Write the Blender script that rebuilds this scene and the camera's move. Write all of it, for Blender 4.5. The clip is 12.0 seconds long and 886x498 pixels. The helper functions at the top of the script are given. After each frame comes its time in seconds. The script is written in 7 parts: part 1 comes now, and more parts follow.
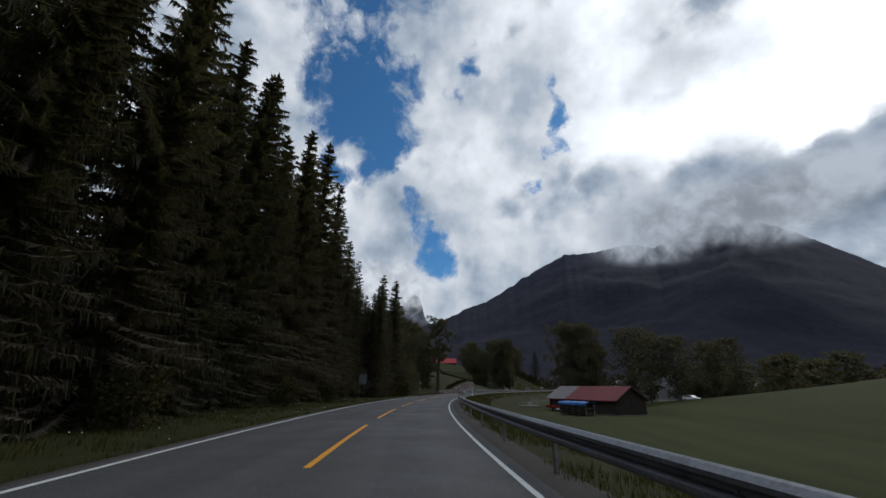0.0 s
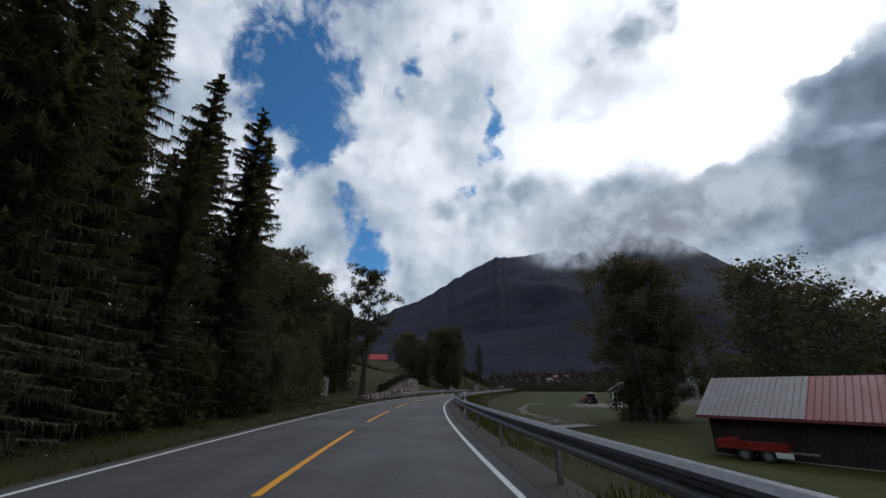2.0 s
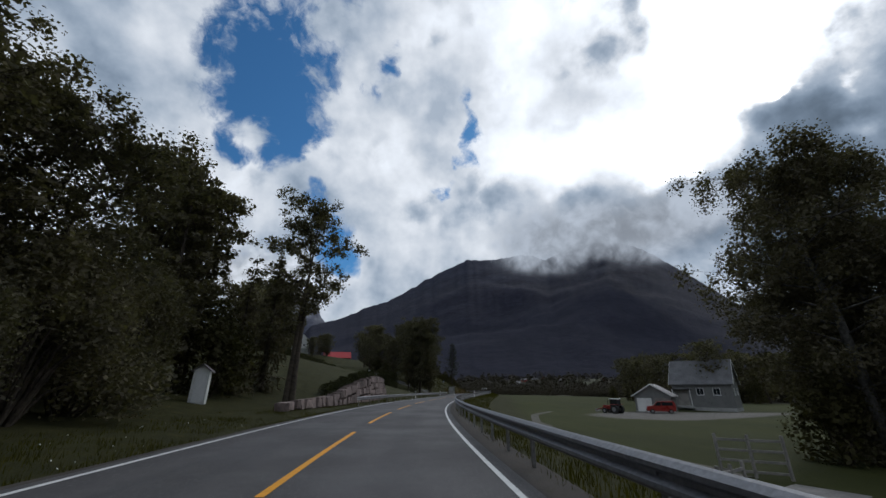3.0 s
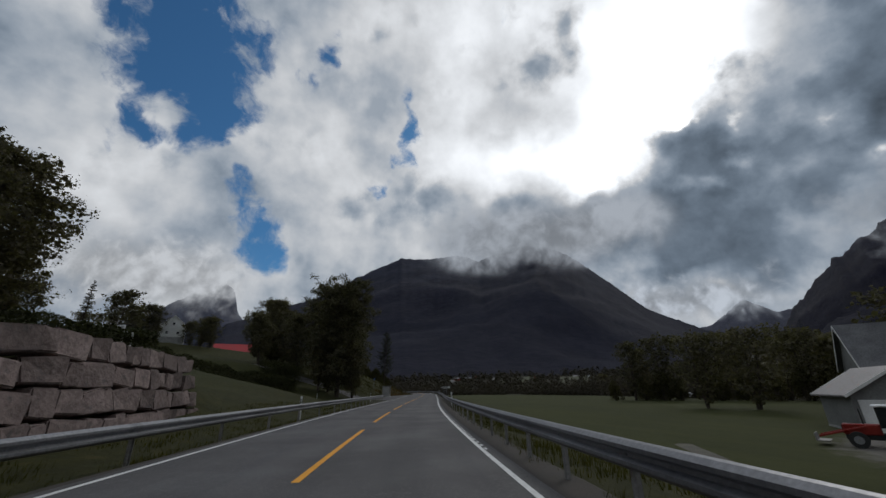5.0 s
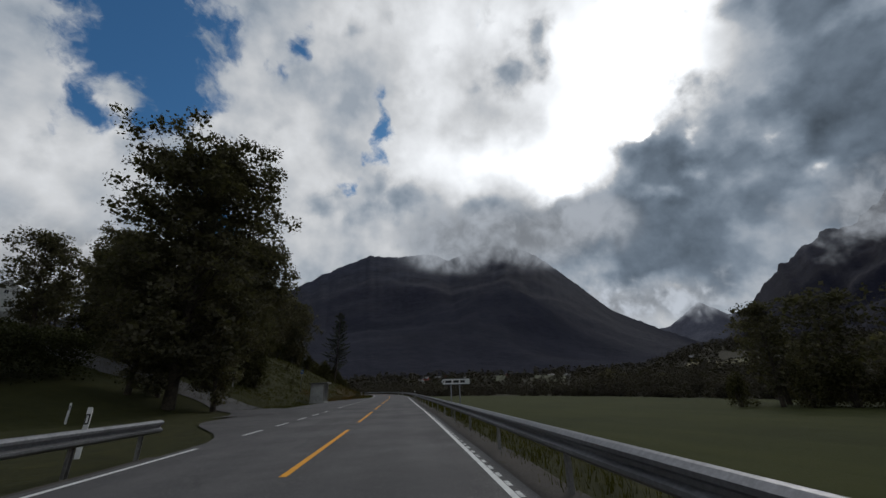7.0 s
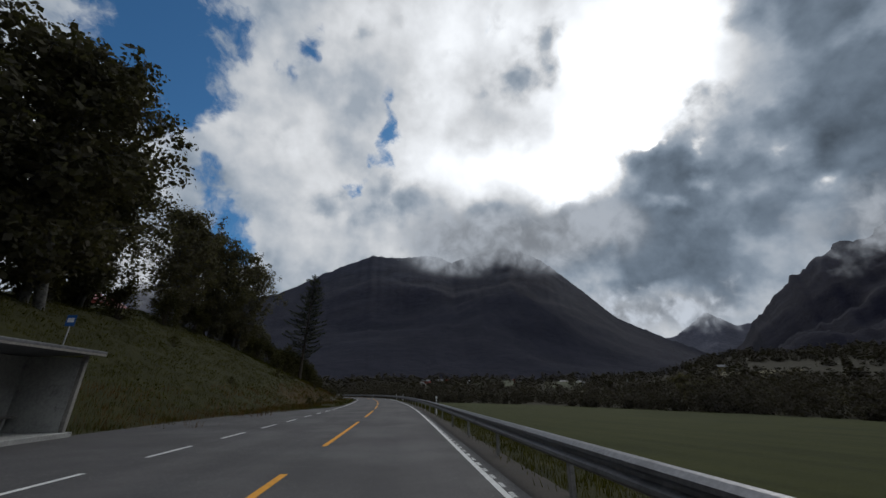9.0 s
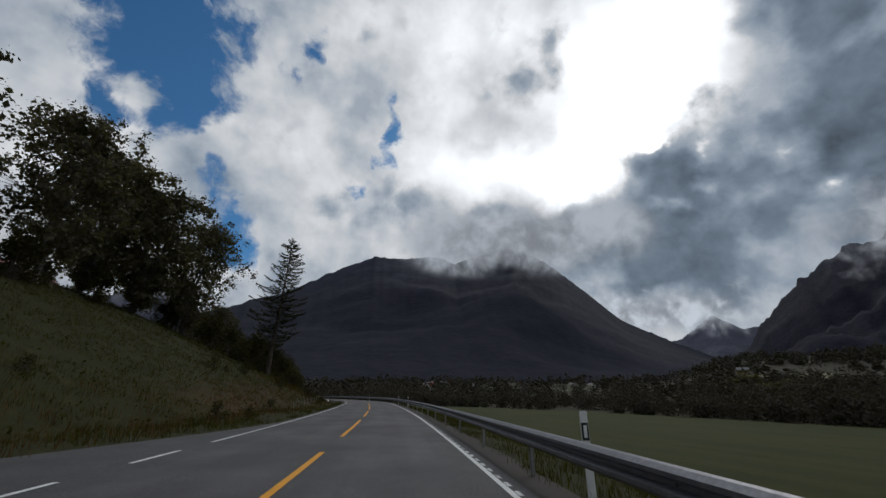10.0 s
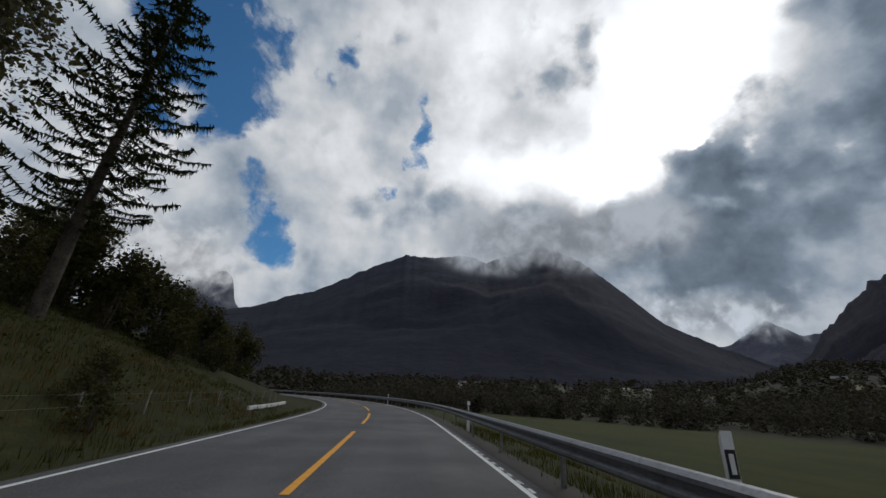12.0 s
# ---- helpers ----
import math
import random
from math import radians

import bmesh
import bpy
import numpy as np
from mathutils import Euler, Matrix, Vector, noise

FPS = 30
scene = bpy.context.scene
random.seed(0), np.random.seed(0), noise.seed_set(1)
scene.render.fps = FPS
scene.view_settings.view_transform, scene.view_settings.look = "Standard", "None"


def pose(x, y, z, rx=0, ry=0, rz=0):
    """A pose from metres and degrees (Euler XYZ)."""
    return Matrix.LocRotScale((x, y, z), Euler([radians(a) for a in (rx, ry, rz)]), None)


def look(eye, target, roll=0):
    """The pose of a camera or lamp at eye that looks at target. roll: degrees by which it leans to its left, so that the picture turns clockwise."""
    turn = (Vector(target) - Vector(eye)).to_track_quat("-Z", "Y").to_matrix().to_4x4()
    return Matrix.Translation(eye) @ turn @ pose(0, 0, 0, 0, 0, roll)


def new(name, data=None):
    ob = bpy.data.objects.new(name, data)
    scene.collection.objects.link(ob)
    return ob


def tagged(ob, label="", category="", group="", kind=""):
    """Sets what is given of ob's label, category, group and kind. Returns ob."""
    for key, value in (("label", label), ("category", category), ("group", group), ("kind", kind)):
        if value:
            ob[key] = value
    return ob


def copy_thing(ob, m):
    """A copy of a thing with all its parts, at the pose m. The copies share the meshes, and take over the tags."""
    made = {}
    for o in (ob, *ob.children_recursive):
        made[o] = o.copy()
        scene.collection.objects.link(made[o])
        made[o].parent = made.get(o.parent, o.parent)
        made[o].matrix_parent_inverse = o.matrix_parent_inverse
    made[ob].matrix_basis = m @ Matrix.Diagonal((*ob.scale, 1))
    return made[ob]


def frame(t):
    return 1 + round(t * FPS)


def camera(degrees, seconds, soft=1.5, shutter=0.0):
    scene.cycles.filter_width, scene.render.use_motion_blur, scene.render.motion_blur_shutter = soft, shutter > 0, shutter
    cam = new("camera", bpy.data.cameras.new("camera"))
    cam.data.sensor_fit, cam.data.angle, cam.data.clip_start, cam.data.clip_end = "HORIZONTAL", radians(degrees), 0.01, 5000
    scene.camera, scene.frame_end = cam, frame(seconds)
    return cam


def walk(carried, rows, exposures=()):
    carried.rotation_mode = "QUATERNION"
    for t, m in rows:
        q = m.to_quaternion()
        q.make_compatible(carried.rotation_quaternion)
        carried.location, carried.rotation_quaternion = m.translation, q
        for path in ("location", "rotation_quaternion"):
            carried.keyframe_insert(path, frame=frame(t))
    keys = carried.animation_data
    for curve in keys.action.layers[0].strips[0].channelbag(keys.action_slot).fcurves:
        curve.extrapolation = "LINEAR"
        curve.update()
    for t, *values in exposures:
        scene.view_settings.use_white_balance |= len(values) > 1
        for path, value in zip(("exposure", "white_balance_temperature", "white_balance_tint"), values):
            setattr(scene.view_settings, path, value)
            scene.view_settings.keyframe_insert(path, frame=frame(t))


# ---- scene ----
import itertools

cam = camera(99.8, 12.0)

PATH = [
    (0.0, pose(-0.02, -0.01, 1.30, 110.37, 0.0, 8.43) @ pose(0, 0, 0, 0, 0, 0.58)),
    (0.5, pose(-2.48, 10.83, 1.30, 110.52, 0.0, 5.96) @ pose(0, 0, 0, 0, 0, 0.74)),
    (1.0, pose(-4.48, 21.85, 1.30, 110.44, 0.0, 2.95) @ pose(0, 0, 0, 0, 0, 0.12)),
    (1.5, pose(-5.88, 33.02, 1.30, 110.29, 0.0, -0.10) @ pose(0, 0, 0, 0, 0, -0.69)),
    (2.0, pose(-6.77, 44.23, 1.30, 110.42, 0.0, -2.40) @ pose(0, 0, 0, 0, 0, -0.50)),
    (2.5, pose(-7.31, 55.46, 1.30, 110.40, 0.0, -4.95) @ pose(0, 0, 0, 0, 0, -0.58)),
    (3.0, pose(-7.34, 66.69, 1.30, 110.70, 0.0, -7.06) @ pose(0, 0, 0, 0, 0, 0.05)),
    (3.6, pose(-6.78, 80.15, 1.30, 110.74, 0.0, -10.11) @ pose(0, 0, 0, 0, 0, 0.14)),
    (4.0, pose(-5.99, 89.13, 1.30, 110.65, 0.0, -12.41) @ pose(0, 0, 0, 0, 0, -0.13)),
    (4.4, pose(-4.86, 98.11, 1.30, 110.60, 0.0, -14.71) @ pose(0, 0, 0, 0, 0, -0.45)),
    (5.0, pose(-2.51, 111.55, 1.30, 110.66, 0.0, -17.79) @ pose(0, 0, 0, 0, 0, -1.20)),
    (5.5, pose(0.04, 122.63, 1.30, 110.49, 0.0, -19.67) @ pose(0, 0, 0, 0, 0, -1.11)),
    (6.0, pose(2.83, 133.56, 1.30, 110.99, 0.0, -20.61) @ pose(0, 0, 0, 0, 0, -0.72)),
    (6.5, pose(5.81, 144.33, 1.30, 110.31, 0.0, -21.94) @ pose(0, 0, 0, 0, 0, -1.57)),
    (7.0, pose(8.95, 154.96, 1.30, 110.57, 0.0, -22.74) @ pose(0, 0, 0, 0, 0, -1.58)),
    (7.6, pose(12.73, 167.67, 1.30, 110.70, 0.0, -22.91) @ pose(0, 0, 0, 0, 0, -0.37)),
    (8.0, pose(15.20, 176.13, 1.30, 110.84, 0.0, -22.46) @ pose(0, 0, 0, 0, 0, -0.09)),
    (8.4, pose(17.61, 184.61, 1.30, 110.94, 0.0, -22.06) @ pose(0, 0, 0, 0, 0, 0.16)),
    (9.0, pose(21.15, 197.30, 1.30, 111.13, 0.0, -22.22) @ pose(0, 0, 0, 0, 0, 0.22)),
    (9.5, pose(24.11, 207.86, 1.30, 111.18, 0.0, -22.18) @ pose(0, 0, 0, 0, 0, 0.63)),
    (10.0, pose(27.07, 218.46, 1.30, 111.42, 0.0, -21.76) @ pose(0, 0, 0, 0, 0, 0.65)),
    (10.5, pose(29.95, 229.16, 1.30, 111.53, 0.0, -20.65) @ pose(0, 0, 0, 0, 0, 1.31)),
    (11.0, pose(32.68, 239.99, 1.30, 111.69, 0.0, -19.31) @ pose(0, 0, 0, 0, 0, 2.23)),
    (11.5, pose(35.12, 250.92, 1.30, 110.83, 0.0, -18.34) @ pose(0, 0, 0, 0, 0, 2.30)),
    (12.0, pose(37.51, 261.86, 1.30, 111.36, 0.0, -16.75) @ pose(0, 0, 0, 0, 0, 2.68)),
]
walk(cam, PATH, [(0.0, 0.16, 6150, 9), (1.0, 0.26, 6050, 9), (3.0, 0.22, 6100, 9), (5.0, -0.15, 6400, 9), (7.0, -0.15, 6450, 9), (9.0, -0.05, 6400, 9), (12.0, -0.05, 6400, 9)])

# ---------------------------------------------------------------- sky and sun
SUN_AZ, SUN_EL = -52.0, 40.0          # degrees to the left of +y, degrees up


class Nodes:
    """Short hand for building node trees."""

    def __init__(self, tree):
        self.t = tree
        tree.nodes.clear()

    def add(self, kind):
        return self.t.nodes.new(kind)

    def put(self, socket, value):
        if isinstance(value, bpy.types.NodeSocket):
            self.t.links.new(value, socket)
        else:
            socket.default_value = value

    def math(self, op, a, b=0.0, c=0.0, clamp=False):
        n = self.add("ShaderNodeMath")
        n.operation, n.use_clamp = op, clamp
        for i, v in enumerate((a, b, c)):
            self.put(n.inputs[i], v)
        return n.outputs[0]

    def mix(self, fac, a, b, kind="MIX"):
        n = self.add("ShaderNodeMix")
        n.data_type, n.blend_type = "RGBA", kind
        self.put(n.inputs[0], fac)
        self.put(n.inputs[6], a)
        self.put(n.inputs[7], b)
        return n.outputs[2]

    def span(self, v, lo, hi, to_lo=0.0, to_hi=1.0, smooth=True):
        n = self.add("ShaderNodeMapRange")
        n.interpolation_type = "SMOOTHSTEP" if smooth else "LINEAR"
        for i, x in enumerate((v, lo, hi, to_lo, to_hi)):
            self.put(n.inputs[i], x)
        return n.outputs[0]

    def noise(self, vec, scale, detail=5.0, rough=0.55, lacun=2.0, distort=0.0):
        n = self.add("ShaderNodeTexNoise")
        self.put(n.inputs["Vector"], vec)
        n.inputs["Scale"].default_value = scale
        n.inputs["Detail"].default_value = detail
        n.inputs["Roughness"].default_value = rough
        n.inputs["Lacunarity"].default_value = lacun
        n.inputs["Distortion"].default_value = distort
        return n.outputs["Fac"]

    def cells(self, vec, scale, feature="F1"):
        n = self.add("ShaderNodeTexVoronoi")
        n.feature = feature
        self.put(n.inputs["Vector"], vec)
        n.inputs["Scale"].default_value = scale
        return n

    def ramp(self, fac, stops):
        n = self.add("ShaderNodeValToRGB")
        el = n.color_ramp.elements
        while len(el) < len(stops):
            el.new(0.5)
        for e, (p, c) in zip(el, stops):
            e.position, e.color = p, (*c, 1)
        self.put(n.inputs[0], fac)
        return n.outputs[0]


# axes of the sky map: right, up and ahead
MAP_R, MAP_U, MAP_H = (0.945, -0.325, -0.018), (-0.098, -0.337, 0.936), (0.311, 0.884, 0.350)
# parts of the cloud cover on that map: across, up, two radii, weight
HOLES = [(-0.74, 0.64, 0.20, 0.17, 1.25), (-0.71, 0.47, 0.15, 0.14, 1.15), (-0.63, 0.36, 0.09, 0.06, 0.9), (-0.85, 0.36, 0.05, 0.09, 0.7), (-0.95, 0.27, 0.03, 0.05, 0.6), (-0.62, 0.92, 0.30, 0.18, 0.85),
         (-0.33, 0.54, 0.025, 0.04, 0.62), (-0.40, 0.46, 0.06, 0.03, 0.55), (-0.58, 0.22, 0.05, 0.05, 0.6), (-0.56, 0.12, 0.06, 0.05, 0.65), (-0.49, 0.05, 0.07, 0.05, 0.7), (-0.52, -0.03, 0.09, 0.05, 0.82),
         (-0.115, 0.34, 0.016, 0.08, 0.62), (-0.145, 0.24, 0.035, 0.025, 0.65), (-0.215, 0.17, 0.04, 0.02, 0.55), (0.145, 0.62, 0.02, 0.05, 0.6), (-0.77, 0.41, 0.05, 0.045, -1.0), (-0.56, 0.28, 0.09, 0.05, -0.6)]
GLOWS = [(0.60, 0.62, 0.20, 0.20, 1.4), (0.50, 0.42, 0.19, 0.15, 1.3), (0.37, 0.22, 0.12, 0.11, 1.2), (0.18, 0.24, 0.16, 0.09, 0.8), (0.08, 0.60, 0.22, 0.15, 0.5), (0.0, 0.34, 0.10, 0.14, 0.45),
         (-0.30, 0.38, 0.20, 0.14, 0.25), (0.98, 0.33, 0.07, 0.04, 1.2), (0.61, 0.335, 0.035, 0.03, 1.5), (0.745, 0.335, 0.035, 0.03, 1.2), (0.75, 0.24, 0.045, 0.022, 1.2), (0.645, 0.17, 0.035, 0.03, 1.3),
         (0.53, 0.055, 0.018, 0.04, 1.0), (1.16, 0.27, 0.05, 0.03, 1.0), (0.70, -0.11, 0.05, 0.03, 0.5), (0.79, -0.09, 0.04, 0.03, 0.5), (-0.95, 0.10, 0.20, 0.14, 0.14)]
HEADS = [(0.05, 0.42, 0.15, 0.07, 0.26), (0.18, 0.47, 0.15, 0.08, 0.24), (0.31, 0.56, 0.11, 0.09, 0.42), (0.41, 0.64, 0.09, 0.05, 0.3), (0.24, 0.245, 0.045, 0.03, 0.45), (-0.22, 0.30, 0.16, 0.10, 0.26), (0.18, 0.10, 0.32, 0.07, 0.60), (0.92, 0.19, 0.40, 0.20, 0.95),
         (1.06, 0.56, 0.25, 0.38, 1.15), (0.62, 0.22, 0.16, 0.18, 0.55), (0.52, 0.06, 0.26, 0.09, 0.60), (0.75, -0.04, 0.42, 0.12, 0.75), (-0.62, 0.27, 0.11, 0.05, 0.35), (-0.85, -0.02, 0.30, 0.06, 0.20),
         (0.50, 0.66, 0.03, 0.02, 0.3), (1.5, 0.4, 0.35, 0.6, 0.8)]


def build_world():
    w = bpy.data.worlds.new("sky")
    w.use_nodes = True
    scene.world = w
    N = Nodes(w.node_tree)
    d = N.add("ShaderNodeTexCoord").outputs["Generated"]

    def along(axis):
        n = N.add("ShaderNodeVectorMath")
        n.operation = "DOT_PRODUCT"
        N.put(n.inputs[0], d)
        n.inputs[1].default_value = axis
        return n.outputs["Value"]

    # cloud relief: the same field read again a little nearer the sun
    sun_way = (-math.sin(radians(SUN_AZ)) * math.cos(radians(SUN_EL)), math.cos(radians(SUN_AZ)) * math.cos(radians(SUN_EL)), math.sin(radians(SUN_EL)))
    moved = N.add("ShaderNodeVectorMath")
    moved.operation = "ADD"
    N.put(moved.inputs[0], d)
    moved.inputs[1].default_value = [0.035 * c for c in sun_way]
    mass = N.noise(d, 5.0, 7.0, 0.50)
    mass_sun = N.noise(moved.outputs[0], 5.0, 7.0, 0.50)
    warp = N.add("ShaderNodeTexNoise")
    N.put(warp.inputs["Vector"], d)
    warp.inputs["Scale"].default_value, warp.inputs["Detail"].default_value = 9.0, 7.0
    bent = N.mix(0.10, d, warp.outputs["Color"])
    knob = N.cells(bent, 12.0, "SMOOTH_F1")
    knob.inputs["Smoothness"].default_value = 0.7
    knobs = N.math("SUBTRACT", 0.45, knob.outputs["Distance"])
    wisp = N.noise(bent, 15.0, 6.0, 0.55)
    m0 = N.math("SUBTRACT", mass, 0.5)
    w0 = N.math("SUBTRACT", wisp, 0.5)
    relief = N.math("SUBTRACT", mass_sun, mass)

    ahead = N.math("MAXIMUM", along(MAP_H), 0.2)
    sep = N.add("ShaderNodeSeparateColor")
    N.put(sep.inputs[0], warp.outputs["Color"])
    p = N.math("MULTIPLY_ADD", N.math("SUBTRACT", sep.outputs[0], 0.5), 0.17, N.math("DIVIDE", along(MAP_R), ahead))
    q = N.math("MULTIPLY_ADD", N.math("SUBTRACT", sep.outputs[1], 0.5), 0.17, N.math("DIVIDE", along(MAP_U), ahead))

    def total(rows):
        out = 0.0
        for a, b, ra, rb, k in rows:
            u = N.math("MULTIPLY_ADD", p, 1 / ra, -a / ra)
            v = N.math("MULTIPLY_ADD", q, 1 / rb, -b / rb)
            r = N.math("MULTIPLY_ADD", u, u, N.math("MULTIPLY", v, v))
            out = N.math("MULTIPLY_ADD", N.math("POWER", 0.3679, r), k, out)
        return out

    holes, glow, heads = total(HOLES), total(GLOWS), total(HEADS)
    # the bright sheet behind, its brightness falling off from the sun
    lift = N.math("MULTIPLY_ADD", m0, 1.1, N.math("MULTIPLY_ADD", relief, 1.5, N.math("MULTIPLY", knobs, 0.20)))
    sheet = N.math("ADD", N.math("MAXIMUM", N.math("ADD", lift, 0.50), 0.24), N.math("MULTIPLY", glow, 0.85))
    # grey heads in front of it
    thick = N.math("ADD", heads, N.math("MULTIPLY_ADD", m0, 2.3, N.math("MULTIPLY_ADD", knobs, 1.1, N.math("MULTIPLY", w0, 0.8))))
    thick = N.math("SUBTRACT", thick, N.math("MULTIPLY", glow, 0.42))
    front = N.span(thick, 0.12, 0.72)
    deep = N.span(thick, 0.30, 1.35, 0.52, 0.20)
    grey = N.math("MAXIMUM", N.math("MULTIPLY_ADD", relief, 0.5, N.math("MULTIPLY_ADD", w0, 0.16, N.math("MULTIPLY_ADD", knobs, 0.08, deep))), 0.07)
    bright = N.math("ADD", N.math("MULTIPLY", grey, front), N.math("MULTIPLY", sheet, N.math("SUBTRACT", 1.0, front)))
    tint = N.mix(N.span(bright, 0.12, 0.7), (0.70, 0.90, 1.16, 1), (0.965, 0.985, 1.02, 1))
    comb = N.add("ShaderNodeCombineColor")
    for i in range(3):
        N.put(comb.inputs[i], N.math("MULTIPLY", bright, 10.0))
    cloud = N.mix(1.0, tint, comb.outputs[0], "MULTIPLY")
    # blue gaps with torn rims
    fleck = N.math("SUBTRACT", N.noise(bent, 38.0, 5.0, 0.6), 0.5)
    torn = N.math("MULTIPLY_ADD", fleck, 1.1, N.math("MULTIPLY_ADD", w0, 2.2, N.math("MULTIPLY_ADD", m0, 1.3, N.math("MULTIPLY", knobs, 0.7))))
    gap = N.math("MULTIPLY", N.span(N.math("SUBTRACT", holes, torn), 0.14, 1.0), N.span(holes, 0.08, 0.30))
    sky = N.add("ShaderNodeTexSky")
    sky.sky_type, sky.sun_disc, sky.altitude = "NISHITA", False, 300.0
    sky.sun_elevation, sky.sun_rotation = radians(SUN_EL), radians(-SUN_AZ)
    blue = N.mix(1.0, sky.outputs[0], (0.30, 0.60, 0.80, 1), "MULTIPLY")
    col = N.mix(gap, cloud, blue)
    bg = N.add("ShaderNodeBackground")
    N.put(bg.inputs[0], col)
    bg.inputs[1].default_value = 0.1
    out = N.add("ShaderNodeOutputWorld")
    N.t.links.new(bg.outputs[0], out.inputs[0])


build_world()

sun = new("sun", bpy.data.lights.new("sun", "SUN"))
sun.data.energy, sun.data.angle, sun.data.color = 0.5, radians(14), (1.0, 0.96, 0.9)
sun.matrix_world = look((0, 0, 100), (100 * math.sin(radians(SUN_AZ)) * math.cos(radians(SUN_EL)),
                                      -100 * math.cos(radians(SUN_AZ)) * math.cos(radians(SUN_EL)), 100 - 100 * math.sin(radians(SUN_EL))))

# ---------------------------------------------------------------- materials


def material(name, rough=0.8, metal=0.0, spec=0.4):
    m = bpy.data.materials.new(name)
    m.use_nodes = True
    N = Nodes(m.node_tree)
    p = N.add("ShaderNodeBsdfPrincipled")
    out = N.add("ShaderNodeOutputMaterial")
    N.t.links.new(p.outputs[0], out.inputs[0])
    p.inputs["Roughness"].default_value = rough
    p.inputs["Metallic"].default_value = metal
    p.inputs["Specular IOR Level"].default_value = spec
    return m, N, p


def bump(N, p, height, strength=0.5, dist=0.02):
    b = N.add("ShaderNodeBump")
    b.inputs["Strength"].default_value = strength
    b.inputs["Distance"].default_value = dist
    N.put(b.inputs["Height"], height)
    N.t.links.new(b.outputs[0], p.inputs["Normal"])


def place(N):
    return N.add("ShaderNodeNewGeometry").outputs["Position"]


def local(N):
    return N.add("ShaderNodeTexCoord").outputs["Object"]


def surface(name, a, b, grain=20.0, stain=0.7, rough=0.85, metal=0.0, relief=0.3, depth=0.01, third=None, spec=0.35, vary=0.0, where=place):
    """A surface of two tones, broken up by fine grain and by large stains; a third tone shows in spots."""
    m, N, p = material(name, rough, metal, spec)
    v = where(N)
    g = N.noise(v, grain, 4.0, 0.6)
    s = N.noise(v, stain, 4.0, 0.55)
    f = N.math("ADD", N.math("MULTIPLY", g, 0.55), N.math("MULTIPLY", s, 0.65))
    c = N.mix(N.span(f, 0.42, 0.78), (*a, 1), (*b, 1))
    if third:
        c = N.mix(N.math("MULTIPLY", N.span(N.noise(v, stain * 3.1, 5.0, 0.65), 0.56, 0.70), 0.8), c, (*third, 1))
    if vary:
        r = N.add("ShaderNodeObjectInfo").outputs["Random"]
        c = N.mix(1.0, c, N.ramp(r, [(0.0, (1 - vary,) * 3), (1.0, (1 + vary,) * 3)]), "MULTIPLY")
    N.put(p.inputs["Base Color"], c)
    N.put(p.inputs["Roughness"], N.span(s, 0.3, 0.7, max(rough - 0.12, 0.05), min(rough + 0.1, 1.0)))
    if relief:
        bump(N, p, N.math("ADD", g, N.math("MULTIPLY", s, 0.5)), relief, depth)
    return m


def foliage(name, dark, light, thin=0.35):
    """Leaves: a tone of its own for each leaf or spray, and light shining through."""
    m, N, p = material(name, 0.8, 0.0, 0.06)
    g = N.add("ShaderNodeNewGeometry")
    big = N.noise(place(N), 0.45, 3.0)
    f = N.math("ADD", N.math("MULTIPLY", g.outputs["Random Per Island"], 0.4), N.math("MULTIPLY", big, 0.6))
    c = N.mix(N.span(f, 0.2, 0.85), (*dark, 1), (*light, 1))
    r = N.add("ShaderNodeObjectInfo").outputs["Random"]
    c = N.mix(1.0, c, N.ramp(r, [(0.0, (0.84, 0.80, 0.76)), (1.0, (1.24, 1.13, 1.03))]), "MULTIPLY")
    N.put(p.inputs["Base Color"], c)
    tr = N.add("ShaderNodeBsdfTranslucent")
    N.put(tr.inputs[0], N.mix(1.0, c, (1.2, 1.3, 0.6, 1), "MULTIPLY"))
    mx = N.add("ShaderNodeMixShader")
    mx.inputs[0].default_value = thin
    N.t.links.new(p.outputs[0], mx.inputs[1])
    N.t.links.new(tr.outputs[0], mx.inputs[2])
    out = next(n for n in N.t.nodes if n.type == "OUTPUT_MATERIAL")
    N.t.links.new(mx.outputs[0], out.inputs[0])
    return m


